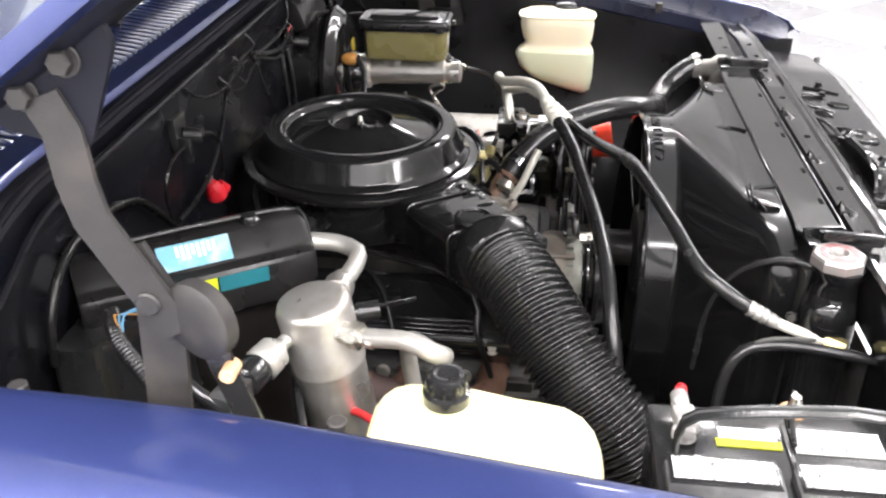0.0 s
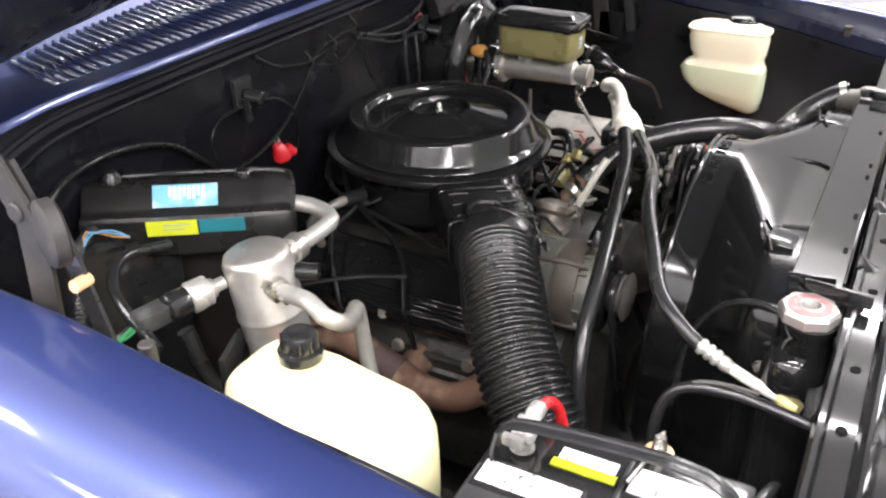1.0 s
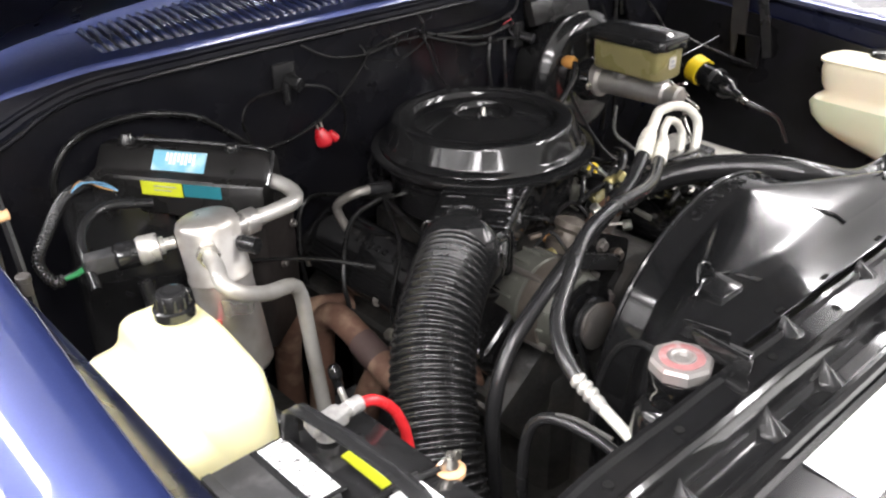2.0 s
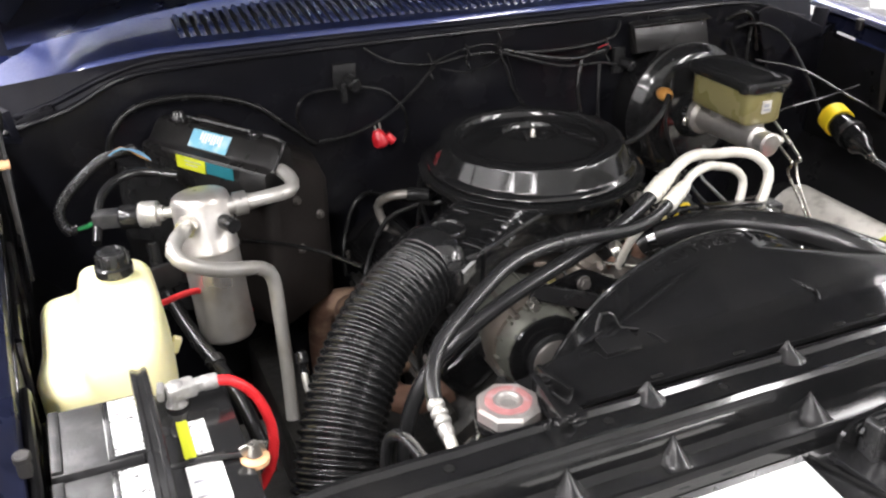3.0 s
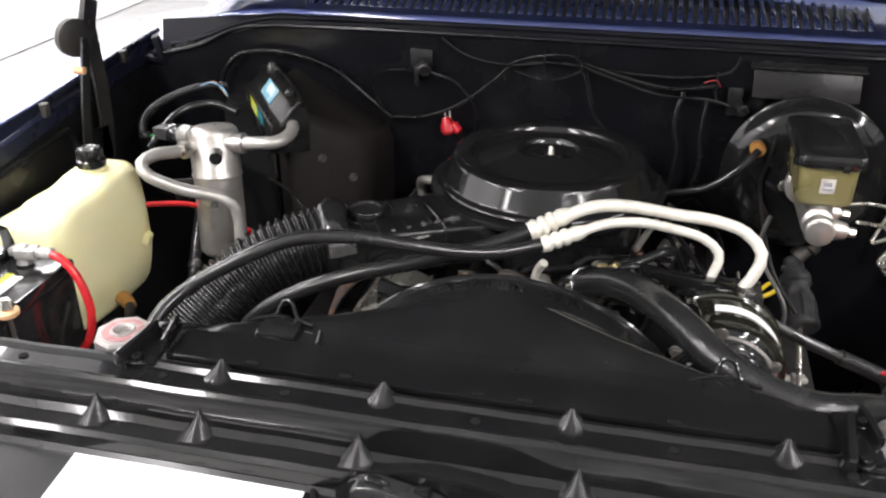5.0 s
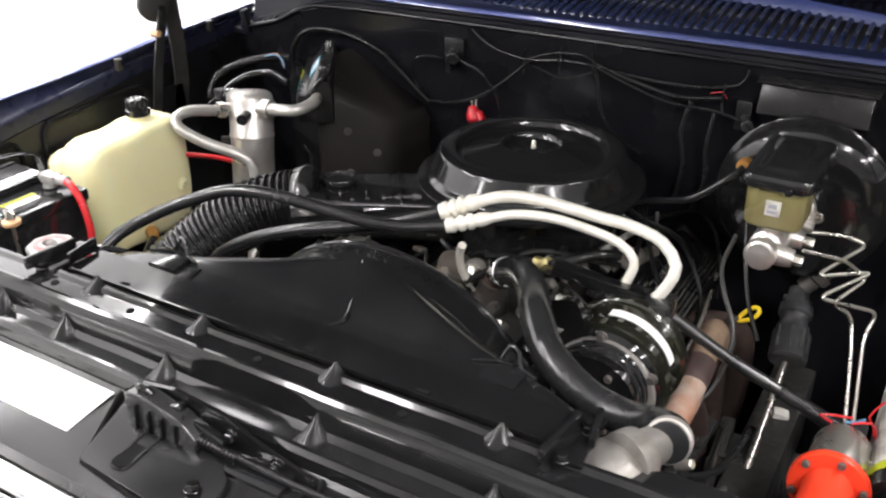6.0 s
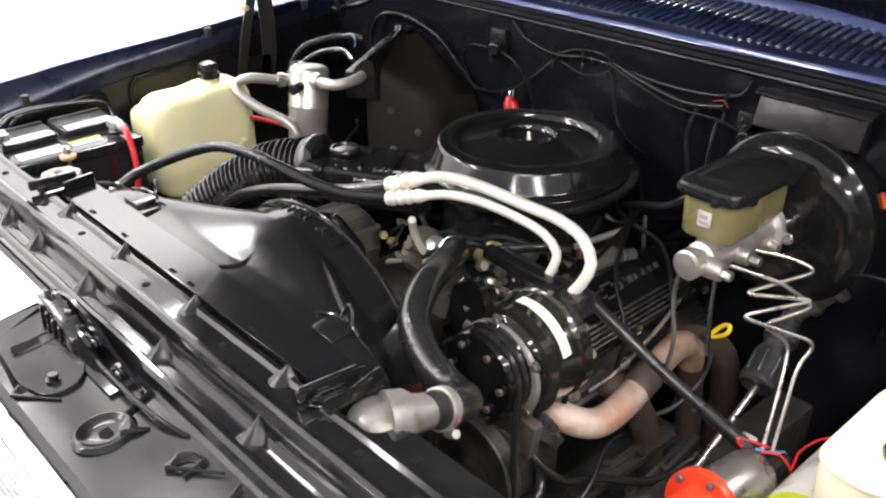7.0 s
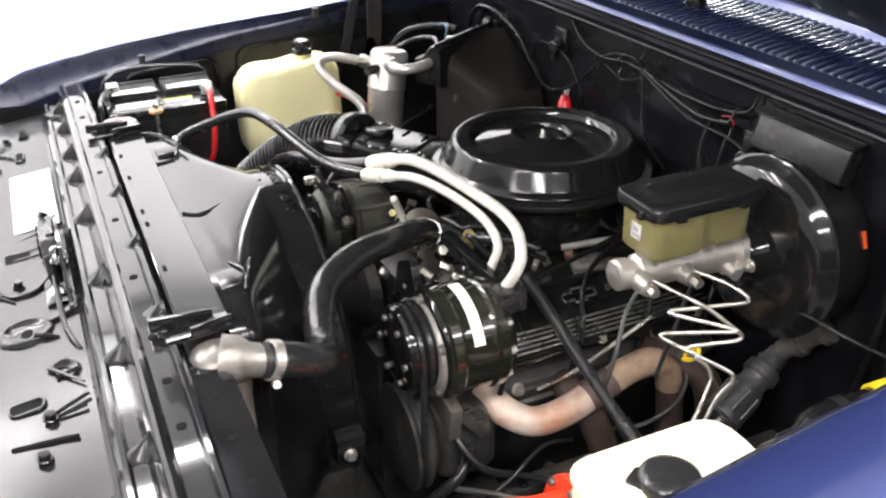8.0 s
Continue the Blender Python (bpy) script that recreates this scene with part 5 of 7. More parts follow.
for k in range(34):
    c = Vector((rng.uniform(-0.10, 0.23), rng.uniform(0.44, 0.66), 0))
    c.z = 0.845 + rng.uniform(-0.01, 0.035) - 0.25 * max(0, abs(c.x) - 0.12)
    kind = rng.random()
    m = rng.choice(mats)
    if kind < 0.35:
        d = Vector((rng.uniform(-1, 1), rng.uniform(-1, 1), rng.uniform(-0.2, 0.6))).normalized()
        part("stud", hexnut(c, c + d * rng.uniform(0.008, 0.018), rng.uniform(0.005, 0.010)), m, clutter)
    elif kind < 0.65:
        part("bracket", box(c, (rng.uniform(0.012, 0.05), rng.uniform(0.008, 0.02), rng.uniform(0.004, 0.02)), 0.002, (rng.uniform(-20, 20), rng.uniform(-30, 30), rng.uniform(0, 180))), rng.choice((DARKALU, STEEL, GRIME)), clutter)
    elif kind < 0.85:
        d = Vector((rng.uniform(-1, 1), rng.uniform(-1, 1), rng.uniform(-0.2, 0.3))).normalized() * rng.uniform(0.03, 0.07)
        part("link_rod", rod(c, c + d, 0.0025, 8), rng.choice((ZINC, STEEL)), clutter)
    else:
        d = Vector((rng.uniform(-1, 1), rng.uniform(-1, 1), 0.1)).normalized() * 0.03
        part("spring", corrugated([c, c + d * 0.5, c + d], 0.005, 0.0035, 0.002, 10), ZINC, clutter)
part("choke_housing", lathe((0.085, 0.585, 0.86), (0.115, 0.565, 0.875), [(0, 0.024), (0.01, 0.026), (0.022, 0.026), (0.03, 0.018), (0.036, 0.008)], 20), DARKALU, clutter)
part("fuel_filter", lathe((0.075, 0.505, 0.872), (0.105, 0.49, 0.895), [(0, 0.008), (0.006, 0.016), (0.026, 0.017), (0.034, 0.009), (0.04, 0.006)], 16), OLIVE, clutter, "small tan plastic fuel filter")
part("coolant_pipe", tube([(0.02, 0.44, 0.87), (0.015, 0.425, 0.90), (0.02, 0.41, 0.935), (0.03, 0.40, 0.955)], 0.006, 10), TUBEM, clutter)
part("bracket_plate", prism(rounded([(-0.17, 0.80), (-0.05, 0.80), (-0.03, 0.90), (-0.10, 0.935), (-0.17, 0.915)], 0.012, 3), "y", 0.352, 0.358), BLACK, clutter, "black accessory bracket plate")
for x, z in ((-0.145, 0.90), (-0.06, 0.885), (-0.10, 0.915), (-0.075, 0.82)):
    bolt((x, 0.352, z), (0, -1, 0), clutter, 0.008, mat=STEEL)
part("neck_casting", lathe((-0.040, 0.470, 0.835), (-0.012, 0.468, 0.888), [(0, 0.030), (0.014, 0.032), (0.020, 0.026), (0.034, 0.024), (0.040, 0.030), (0.050, 0.030), (0.056, 0.020), (0.06, 0.008)], 24), TANALU, clutter, "tan stained water neck casting")
part("clamp_band", lathe((0.018, 0.455, 0.886), (0.030, 0.448, 0.896), [(0, 0.013), (0.002, 0.016), (0.013, 0.016), (0.015, 0.013)], 20), ZINC, clutter, "shiny hose clamp")
for a, b, r, m in (((-0.112, 0.452, 0.860), (-0.098, 0.446, 0.866), 0.0075, BRASS), ((-0.094, 0.456, 0.852), (-0.080, 0.452, 0.858), 0.009, BRASS), ((-0.060, 0.440, 0.850), (-0.030, 0.440, 0.846), 0.005, ZINC), ((-0.026, 0.445, 0.872), (-0.020, 0.432, 0.884), 0.009, TANALU)):
    part("stud", hexnut(a, b, r), m, clutter)
part("throttle_rod", rod((0.148, 0.640, 0.868), (0.178, 0.738, 0.878), 0.0055, 12), TUBEA, clutter, "straight aluminium throttle rod")
bm = box((0.196, 0.660, 0.858), (0.030, 0.055, 0.016), 0.005, (0, 25, -12))
rod((0.205, 0.690, 0.855), (0.212, 0.715, 0.852), 0.010, 14, bm=bm)
hexnut((0.196, 0.650, 0.864), (0.200, 0.650, 0.876), 0.008, bm)
part("cast_lug", bm, DULLALU, clutter)
for x, y, z in ((0.150, 0.655, 0.846), (0.135, 0.672, 0.850), (0.118, 0.640, 0.852)):
    part("rusty_stud", hexnut((x, y, z), (x + 0.004, y - 0.004, z + 0.014), 0.008), RUST, clutter)
for a, b in (((0.184, 0.430, 0.896), (0.176, 0.412, 0.906)), ((0.196, 0.440, 0.880), (0.190, 0.425, 0.892))):
    part("stud", hexnut(a, b, 0.0075), ZINC, clutter)
for pts in ([(0.118, 0.486, 0.908), (0.15, 0.475, 0.925), (0.19, 0.48, 0.918), (0.225, 0.50, 0.90)], [(0.10, 0.50, 0.90), (0.14, 0.51, 0.915), (0.18, 0.54, 0.905), (0.20, 0.58, 0.885)], [(0.05, 0.505, 0.885), (0.08, 0.53, 0.90), (0.12, 0.56, 0.892), (0.15, 0.60, 0.875)]):
    part("vacuum_hose", tube(pts, 0.0045, 8), RUBBER, clutter)
part("brass_tee", hexnut((0.116, 0.486, 0.905), (0.128, 0.484, 0.917), 0.009), BRASS, clutter, "brass tee fitting")
# lower clutter beside the driver side of the block
for a, b, w, h in (((0.335, 0.44, 0.585), (0.352, 0.66, 0.60), 0.030, 0.016), ((0.395, 0.42, 0.56), (0.375, 0.70, 0.575), 0.022, 0.03), ((0.30, 0.385, 0.735), (0.315, 0.42, 0.70), 0.03, 0.02)):
    a, b = Vector(a), Vector(b)
    turn = (math.degrees(math.atan2(b.z - a.z, b.y - a.y)), 0, -math.degrees(math.atan2(b.x - a.x, b.y - a.y)))
    bm = box((a + b) / 2, (w, (b - a).length, h), 0.004, turn)
    box((a + b) / 2 + Vector((0, 0, h * 0.6)), (w * 0.25, (b - a).length * 0.8, h * 0.5), 0.002, turn, bm)
    part("control_arm", bm, GRIME, clutter, "grimy pressed steel arm")
    for k in range(4):
        p = a.lerp(b, 0.12 + 0.25 * k)
        bolt(p + Vector((w * 0.3 * (-1) ** k, 0, h * 0.5)), (0.1, 0, 1), clutter, 0.0075, mat=HINGEM)
for pts, r, m in (([(0.30, 0.37, 0.70), (0.345, 0.40, 0.655), (0.36, 0.47, 0.625), (0.40, 0.55, 0.60), (0.42, 0.66, 0.61)], 0.006, RUBBER),
                  ([(0.33, 0.36, 0.62), (0.38, 0.40, 0.635), (0.41, 0.46, 0.62), (0.42, 0.54, 0.585)], 0.0045, CABLEM),
                  ([(0.37, 0.36, 0.60), (0.37, 0.43, 0.64), (0.345, 0.50, 0.66), (0.33, 0.56, 0.64)], 0.0035, RUBBER)):
    part("hose", tube(pts, r, 10), m, clutter)
part("steel_pipe", tube([(0.290, 0.52, 0.72), (0.310, 0.57, 0.75), (0.318, 0.63, 0.785), (0.315, 0.70, 0.815)], 0.003, 8), ZINC, clutter)

# exhaust headers
for s, m in ((1, HOTSTEEL), (-1, RUST)):
    header = thing("exhaust_header", (s * 0.32, 0.6, 0.45), "rusty heat-bleached tubular exhaust header" if s > 0 else "rusty brown tubular exhaust header", "exhaust header", "exhaust headers")
    part("flange", box((s * 0.272, 0.62, 0.70), (0.012, 0.46, 0.05), 0.004, (0, s * 20, 0)), GRIME, header)
    part("pipe", tube([(s * 0.256, 0.446, 0.722), (s * 0.300, 0.456, 0.710), (s * 0.326, 0.494, 0.694), (s * 0.332, 0.548, 0.701), (s * 0.332, 0.600, 0.722)], 0.0225, 20), m, header)
    part("pipe", tube([(s * 0.332, 0.595, 0.720), (s * 0.330, 0.650, 0.739), (s * 0.328, 0.695, 0.742), (s * 0.326, 0.732, 0.716), (s * 0.324, 0.742, 0.682)], 0.0220, 20), FLAKY if s > 0 else RUST, header, "flaking rusty pipe")
    # Driver-side lower and rear pipes take the rust with shade painted in.
    part("pipe", tube([(s * 0.3245, 0.741, 0.690), (s * 0.324, 0.746, 0.66), (s * 0.33, 0.75, 0.56), (s * 0.33, 0.76, 0.46)], 0.0218, 20), SHADERUST if s > 0 else RUST, header)
    part("collar", lathe((s * 0.332, 0.580, 0.7135), (s * 0.331, 0.625, 0.7305), [(0, 0.0232), (0.002, 0.0240), (0.045, 0.0240), (0.048, 0.0232)], 24), SLEEVE, header, "dark scorched sleeve")
    part("pipe", tube([(s * 0.265, 0.575, 0.705), (s * 0.315, 0.585, 0.69), (s * 0.335, 0.61, 0.63), (s * 0.335, 0.64, 0.52), (s * 0.33, 0.66, 0.44)], 0.0235, 16), RUST if s < 0 else SHADERUST, header)
    part("pipe", tube([(s * 0.265, 0.735, 0.715), (s * 0.32, 0.76, 0.72), (s * 0.352, 0.79, 0.69), (s * 0.355, 0.81, 0.60), (s * 0.345, 0.82, 0.48)], 0.0235, 16), RUST if s < 0 else SHADERUST, header)
    for y in (0.46, 0.58, 0.73):
        bolt((s * 0.283, y + 0.03, 0.725), (s, 0, 0.3), header, 0.008)

# ---- compressor ----
CX, CZ, CLZ = 0.272, 0.842, 0.846
comp = thing("air_conditioning_compressor", (CX, 0.42, 0.765), "glossy olive black air conditioning compressor with white label", "compressor")
part("body", lathe((CX, 0.352, CZ), (CX, 0.47, CZ), [(0, 0.055), (0.002, 0.074), (0.006, 0.081), (0.018, 0.0825), (0.020, 0.079), (0.024, 0.0775), (0.066, 0.0775), (0.070, 0.079), (0.073, 0.0825), (0.086, 0.0825), (0.090, 0.078), (0.104, 0.066), (0.116, 0.045)], 64), COMPR, comp)
part("front_flange", lathe((CX, 0.344, CZ), (CX, 0.358, CZ), [(0, 0.062), (0.003, 0.070), (0.010, 0.074), (0.014, 0.072)], 40), BLACK, comp)
arc = [radians(20 + 4.5 * k) for k in range(19)]
part("white_label", sheet([[(CX + 0.0782 * math.cos(q), y, CZ + 0.0782 * math.sin(q)) for q in arc] for y in (0.387, 0.403)], 0.0006), PAPER, comp, "curved white paper label")
for q in (5, 35, 65, 95, 140, 330):
    a = radians(q)
    part("case_bolt", hexnut((CX + 0.074 * math.cos(a), 0.436, CZ + 0.074 * math.sin(a)), (CX + 0.074 * math.cos(a), 0.449, CZ + 0.074 * math.sin(a)), 0.0062), ZINC, comp)
part("mounting_ring", lathe((CX, 0.338, CZ - 0.004), (CX, 0.350, CZ - 0.004), [(0, 0.060), (0.001, 0.067), (0.003, 0.070), (0.009, 0.071), (0.012, 0.068)], 40), DULLALU, comp, "stained cast aluminium ring")
part("mounting_arm", prism(rounded([(0.205, 0.842), (0.245, 0.915), (0.228, 0.955), (0.180, 0.930), (0.165, 0.86)], 0.014, 4), "y", 0.344, 0.356), BLACK, comp)
rng = random.Random(23)
for k in range(16):
    c = Vector((rng.uniform(0.10, 0.23), rng.uniform(0.345, 0.44), rng.uniform(0.85, 0.925)))
    d = Vector((rng.uniform(-0.6, 0.8), rng.uniform(-1, 0.2), rng.uniform(-0.1, 0.9))).normalized()
    if k % 3 == 0:
        part("mounting_lug", box(c, (rng.uniform(0.018, 0.035), 0.010, rng.uniform(0.012, 0.024)), 0.003, (rng.uniform(-25, 25), rng.uniform(-35, 35), rng.uniform(-30, 60))), BLACK, comp)
    else:
        part("mounting_bolt", hexnut(c, c + d * rng.uniform(0.010, 0.020), rng.uniform(0.005, 0.0085)), rng.choice((BLACK, STEEL, ZINC)), comp)
part("clutch", lathe((CX, 0.298, CLZ), (CX, 0.362, CLZ), [(0, 0.010), (0.001, 0.038), (0.004, 0.059), (0.010, 0.062), (0.014, 0.062), (0.020, 0.056), (0.026, 0.063), (0.032, 0.056), (0.040, 0.063), (0.048, 0.056), (0.052, 0.062), (0.064, 0.060)], 44), BLACK, comp, "black belt pulley with clutch plate")
for k in range(6):
    q = 2 * math.pi * k / 6
    part("rivet", rod((CX + 0.046 * math.cos(q), 0.299, CLZ + 0.046 * math.sin(q)), (CX + 0.046 * math.cos(q), 0.293, CLZ + 0.046 * math.sin(q)), 0.005, 10), STEEL, comp)
for q in (25, 95, 150, -40):
    a = radians(q)
    bolt((CX + 0.070 * math.cos(a), 0.345, CZ + 0.070 * math.sin(a)), (0, -1, 0), comp, 0.006, mat=STEEL)
part("manifold_block", box((CX + 0.004, 0.455, 0.905), (0.09, 0.05, 0.034), 0.006), SATIN, comp)
bm = box((0.20, 0.36, 0.86), (0.09, 0.014, 0.09), 0.006, (0, 20, 0))
box((0.22, 0.44, 0.93), (0.13, 0.02, 0.018), 0.004, (0, 10, 8), bm)
part("mounting_bracket", bm, BLACK, comp)

# pulleys and belts
low = thing("steering_pump", (0.246, 0.37, 0.62), "grimy power steering pump with its belt pulley", "pump")
part("pulley", lathe((0.246, 0.305, 0.672), (0.246, 0.35, 0.672), [(0, 0.012), (0.004, 0.03), (0.006, 0.062), (0.004, 0.080), (0.008, 0.083), (0.016, 0.074), (0.026, 0.083), (0.030, 0.080), (0.045, 0.06)], 44), GRIME, low)
part("body", box((0.25, 0.40, 0.665), (0.11, 0.10, 0.12), 0.03, seg=4), GRIME, low)
part("bracket", box((0.285, 0.37, 0.73), (0.07, 0.02, 0.06), 0.004, (0, 10, 0)), STEEL, low)
part("hose", tube([(0.30, 0.40, 0.66), (0.33, 0.37, 0.64), (0.32, 0.33, 0.60), (0.30, 0.30, 0.54)], 0.009, 10), RUBBER, low)
def belt(name, wheels, y, r=0.0055):
    pts = []
    n = len(wheels)
    for i in range(n):
        (x, z, rad), (xn, zn, rn) = wheels[i], wheels[(i + 1) % n]
        (xp, zp, rp) = wheels[i - 1]
        def tangent(xa, za, ra, xb, zb, rb):
            d = math.hypot(xb - xa, zb - za)
            ang = math.atan2(zb - za, xb - xa)
            off = math.acos(max(-1, min(1, (ra - rb) / d)))
            return ang - off
        a0 = tangent(xp, zp, rp, x, z, rad)
        a1 = tangent(x, z, rad, xn, zn, rn)
        while a1 < a0:
            a1 += 2 * math.pi
        k = max(2, int((a1 - a0) / 0.2))
        pts += [Vector((x + rad * math.cos(a0 + (a1 - a0) * j / k), y, z + rad * math.sin(a0 + (a1 - a0) * j / k))) for j in range(k + 1)]
    pts.append(pts[0])
    return sweep(pts, [r] * len(pts), 6)
solo("drive_belt", belt("belt", [(CX, CLZ, 0.058), (0.0, 0.56, 0.08)][::-1], 0.331), RUBBER, (0.14, 0.331, 0.7), "black rubber drive belt round the compressor pulley", "belt", "drive belts")
solo("drive_belt", belt("belt", [(0.246, 0.672, 0.079), (CX, CLZ, 0.058)], 0.318), RUBBER, (0.25, 0.318, 0.75), "black rubber drive belt round the pump pulley", "belt", "drive belts")
crank = solo("crank_pulley", lathe((0, 0.30, 0.56), (0, 0.345, 0.56), [(0, 0.02), (0.004, 0.075), (0.01, 0.083), (0.02, 0.074), (0.03, 0.083), (0.036, 0.074), (0.045, 0.08)], 40), GRIME, (0, 0.32, 0.48), "grimy black crankshaft pulley on the engine", "pulley")
part("bolt_head", hexnut((0, 0.301, 0.56), (0, 0.285, 0.56), 0.016), STEEL, crank)

# alternator
alt = thing("alternator", (-0.170, 0.37, 0.80), "dull cast aluminium alternator", "alternator")
part("body", lathe((-0.170, 0.325, 0.838), (-0.170, 0.47, 0.838), [(0, 0.04), (0.004, 0.054), (0.018, 0.061), (0.055, 0.063), (0.058, 0.059), (0.066, 0.059), (0.069, 0.063), (0.115, 0.061), (0.13, 0.05), (0.145, 0.03)], 40), DARKALU, alt)
for k in range(10):
    q = 2 * math.pi * k / 10
    part("vent_slot", box((-0.170 + 0.048 * math.cos(q), 0.330, 0.838 + 0.048 * math.sin(q)), (0.014, 0.008, 0.007), 0.002, (0, -math.degrees(q), 0)), GRIME, alt)
for k in range(14):
    q = 2 * math.pi * k / 14 + 0.1
    part("cooling_fin", box((-0.170 + 0.0615 * math.cos(q), 0.362, 0.838 + 0.0615 * math.sin(q)), (0.008, 0.040, 0.004), 0.0012, (0, -math.degrees(q), 0)), DARKALU, alt)
    part("cooling_fin", box((-0.170 + 0.0610 * math.cos(q), 0.425, 0.838 + 0.0610 * math.sin(q)), (0.008, 0.036, 0.004), 0.0012, (0, -math.degrees(q), 0)), DARKALU, alt)
for k in range(4):
    q = 2 * math.pi * k / 4 + 0.6
    part("through_bolt", rod((-0.170 + 0.066 * math.cos(q), 0.340, 0.838 + 0.066 * math.sin(q)), (-0.170 + 0.066 * math.cos(q), 0.450, 0.838 + 0.066 * math.sin(q)), 0.0045, 10), STEEL, alt)
part("stator_ring", lathe((-0.170, 0.352, 0.838), (-0.170, 0.388, 0.838), [(0, 0.060), (0.001, 0.066), (0.012, 0.0675), (0.022, 0.0675), (0.034, 0.066), (0.036, 0.060)], 48), TANALU, alt, "tan stained stator ring")
part("fan_disc", lathe((-0.170, 0.316, 0.838), (-0.170, 0.326, 0.838), [(0, 0.020), (0.001, 0.050), (0.003, 0.056), (0.006, 0.057), (0.008, 0.050), (0.010, 0.02)], 32), BLACK, alt, "black cooling fan disc")
part("pulley", lathe((-0.170, 0.285, 0.838), (-0.170, 0.322, 0.838), [(0, 0.01), (0.003, 0.03), (0.007, 0.036), (0.014, 0.029), (0.021, 0.036), (0.026, 0.03), (0.037, 0.02)], 28), STEEL, alt)
part("bracket", box((-0.13, 0.34, 0.905), (0.12, 0.010, 0.024), 0.004, (0, 22, 0)), SATIN, alt)
part("bolt", hexnut((-0.19, 0.335, 0.915), (-0.19, 0.318, 0.915), 0.008), ZINC, alt)
solo("drive_belt", belt("belt", [(-0.170, 0.838, 0.032), (0.0, 0.56, 0.078)], 0.306), RUBBER, (-0.1, 0.306, 0.7), "black rubber drive belt round the alternator pulley", "belt", "drive belts")

# ---- air conditioning lines ----
lines = thing("refrigerant_lines", (0.1, 0.4, 0.9), "pair of white aluminium refrigerant pipes with black hoses", "refrigerant lines")
part("pipe", tube([(0.040, 0.385, 1.022), (0.083, 0.404, 1.040), (0.131, 0.430, 1.036), (0.196, 0.466, 1.014), (0.248, 0.480, 1.004), (0.290, 0.480, 0.991), (0.314, 0.471, 0.966), (0.307, 0.463, 0.937), (0.287, 0.456, 0.905)], 0.0082, 16), TUBEM, lines)
part("pipe", tube([(0.062, 0.372, 1.010), (0.103, 0.400, 1.020), (0.150, 0.424, 1.017), (0.195, 0.452, 0.999), (0.235, 0.464, 0.984), (0.258, 0.466, 0.963), (0.256, 0.461, 0.940), (0.241, 0.456, 0.905)], 0.0066, 16), TUBEM, lines)
def crimp(a, b, r):
    L = (Vector(b) - Vector(a)).length
    pr = [(0, r * 0.92)]
    for k in range(3):
        s = L * (0.08 + 0.2 * k)
        pr += [(s, r * 0.97), (s + L * 0.03, r * 1.04), (s + L * 0.09, r * 1.04), (s + L * 0.12, r * 0.97), (s + L * 0.14, r * 0.80), (s + L * 0.18, r * 0.80)]
    pr += [(L * 0.75, r * 0.95), (L * 0.9, r * 0.8), (L, r * 0.6)]
    return lathe(a, b, pr, 20)
part("crimp", crimp((0.012, 0.372, 1.013), (0.062, 0.396, 1.034), 0.0128), TUBEM, lines)
part("crimp", crimp((0.030, 0.355, 1.004), (0.084, 0.386, 1.017), 0.0108), TUBEM, lines)
part("hose", tube([(0.022, 0.376, 1.017), (-0.009, 0.363, 1.006), (-0.060, 0.345, 0.990), (-0.133, 0.330, 0.972), (-0.214, 0.314, 0.952), (-0.290, 0.302, 0.922), (-0.350, 0.295, 0.880), (-0.385, 0.285, 0.82), (-0.40, 0.27, 0.74), (-0.41, 0.25, 0.65)], 0.0105, 16), RUBBER, lines, "thick black suction hose")
part("hose", tube([(0.040, 0.361, 1.006), (-0.019, 0.328, 1.002), (-0.070, 0.306, 1.008), (-0.125, 0.288, 1.020), (-0.192, 0.270, 1.032), (-0.262, 0.253, 1.030), (-0.320, 0.228, 1.010), (-0.376, 0.200, 0.982), (-0.402, 0.166, 0.963), (-0.408, 0.143, 0.949)], 0.0090, 16), RUBBER, lines, "long black discharge hose")
part("crimp", crimp((-0.408, 0.146, 0.951), (-0.408, 0.104, 0.928), 0.0092), TUBEA, lines)
part("pipe", tube([(-0.408, 0.109, 0.931), (-0.410, 0.082, 0.921), (-0.415, 0.058, 0.916), (-0.424, 0.034, 0.914)], 0.0066, 12), TUBEM, lines)
part("line_nut", hexnut((-0.417, 0.052, 0.9155), (-0.427, 0.030, 0.9135), 0.0095), BRASS, lines, "stained brass line nut")

# ---- radiator hose ----
rh = thing("radiator_hose", (0.25, 0.25, 0.9), "thick black rubber upper radiator hose", "hose")
part("neck", tube([(0.035, 0.472, 0.845), (0.052, 0.460, 0.876), (0.075, 0.442, 0.904)], 0.0185, 18), RUST, rh, "rusty water outlet neck")
part("hose", tube([(0.064, 0.450, 0.893), (0.082, 0.436, 0.910), (0.125, 0.398, 0.938), (0.168, 0.339, 0.957), (0.209, 0.268, 0.966), (0.250, 0.215, 0.956), (0.302, 0.190, 0.938), (0.355, 0.178, 0.932), (0.400, 0.157, 0.951), (0.422, 0.118, 0.978), (0.427, 0.092, 0.988)], 0.0205, 20), RUBBER, rh)
part("clamp", lathe((0.4255, 0.106, 0.983), (0.4275, 0.091, 0.989), [(0, 0.0210), (0.0005, 0.0226), (0.0110, 0.0226), (0.0115, 0.0210)], 28), ALU, rh, "shiny steel hose clamp")
part("clamp_screw", rod((0.436, 0.099, 0.961), (0.452, 0.097, 0.970), 0.005, 10), ZINC, rh)
part("clamp", lathe((0.074, 0.442, 0.904), (0.084, 0.434, 0.911), [(0, 0.0205), (0.0005, 0.0225), (0.013, 0.0225), (0.0135, 0.0205)], 28), CHROME, rh)
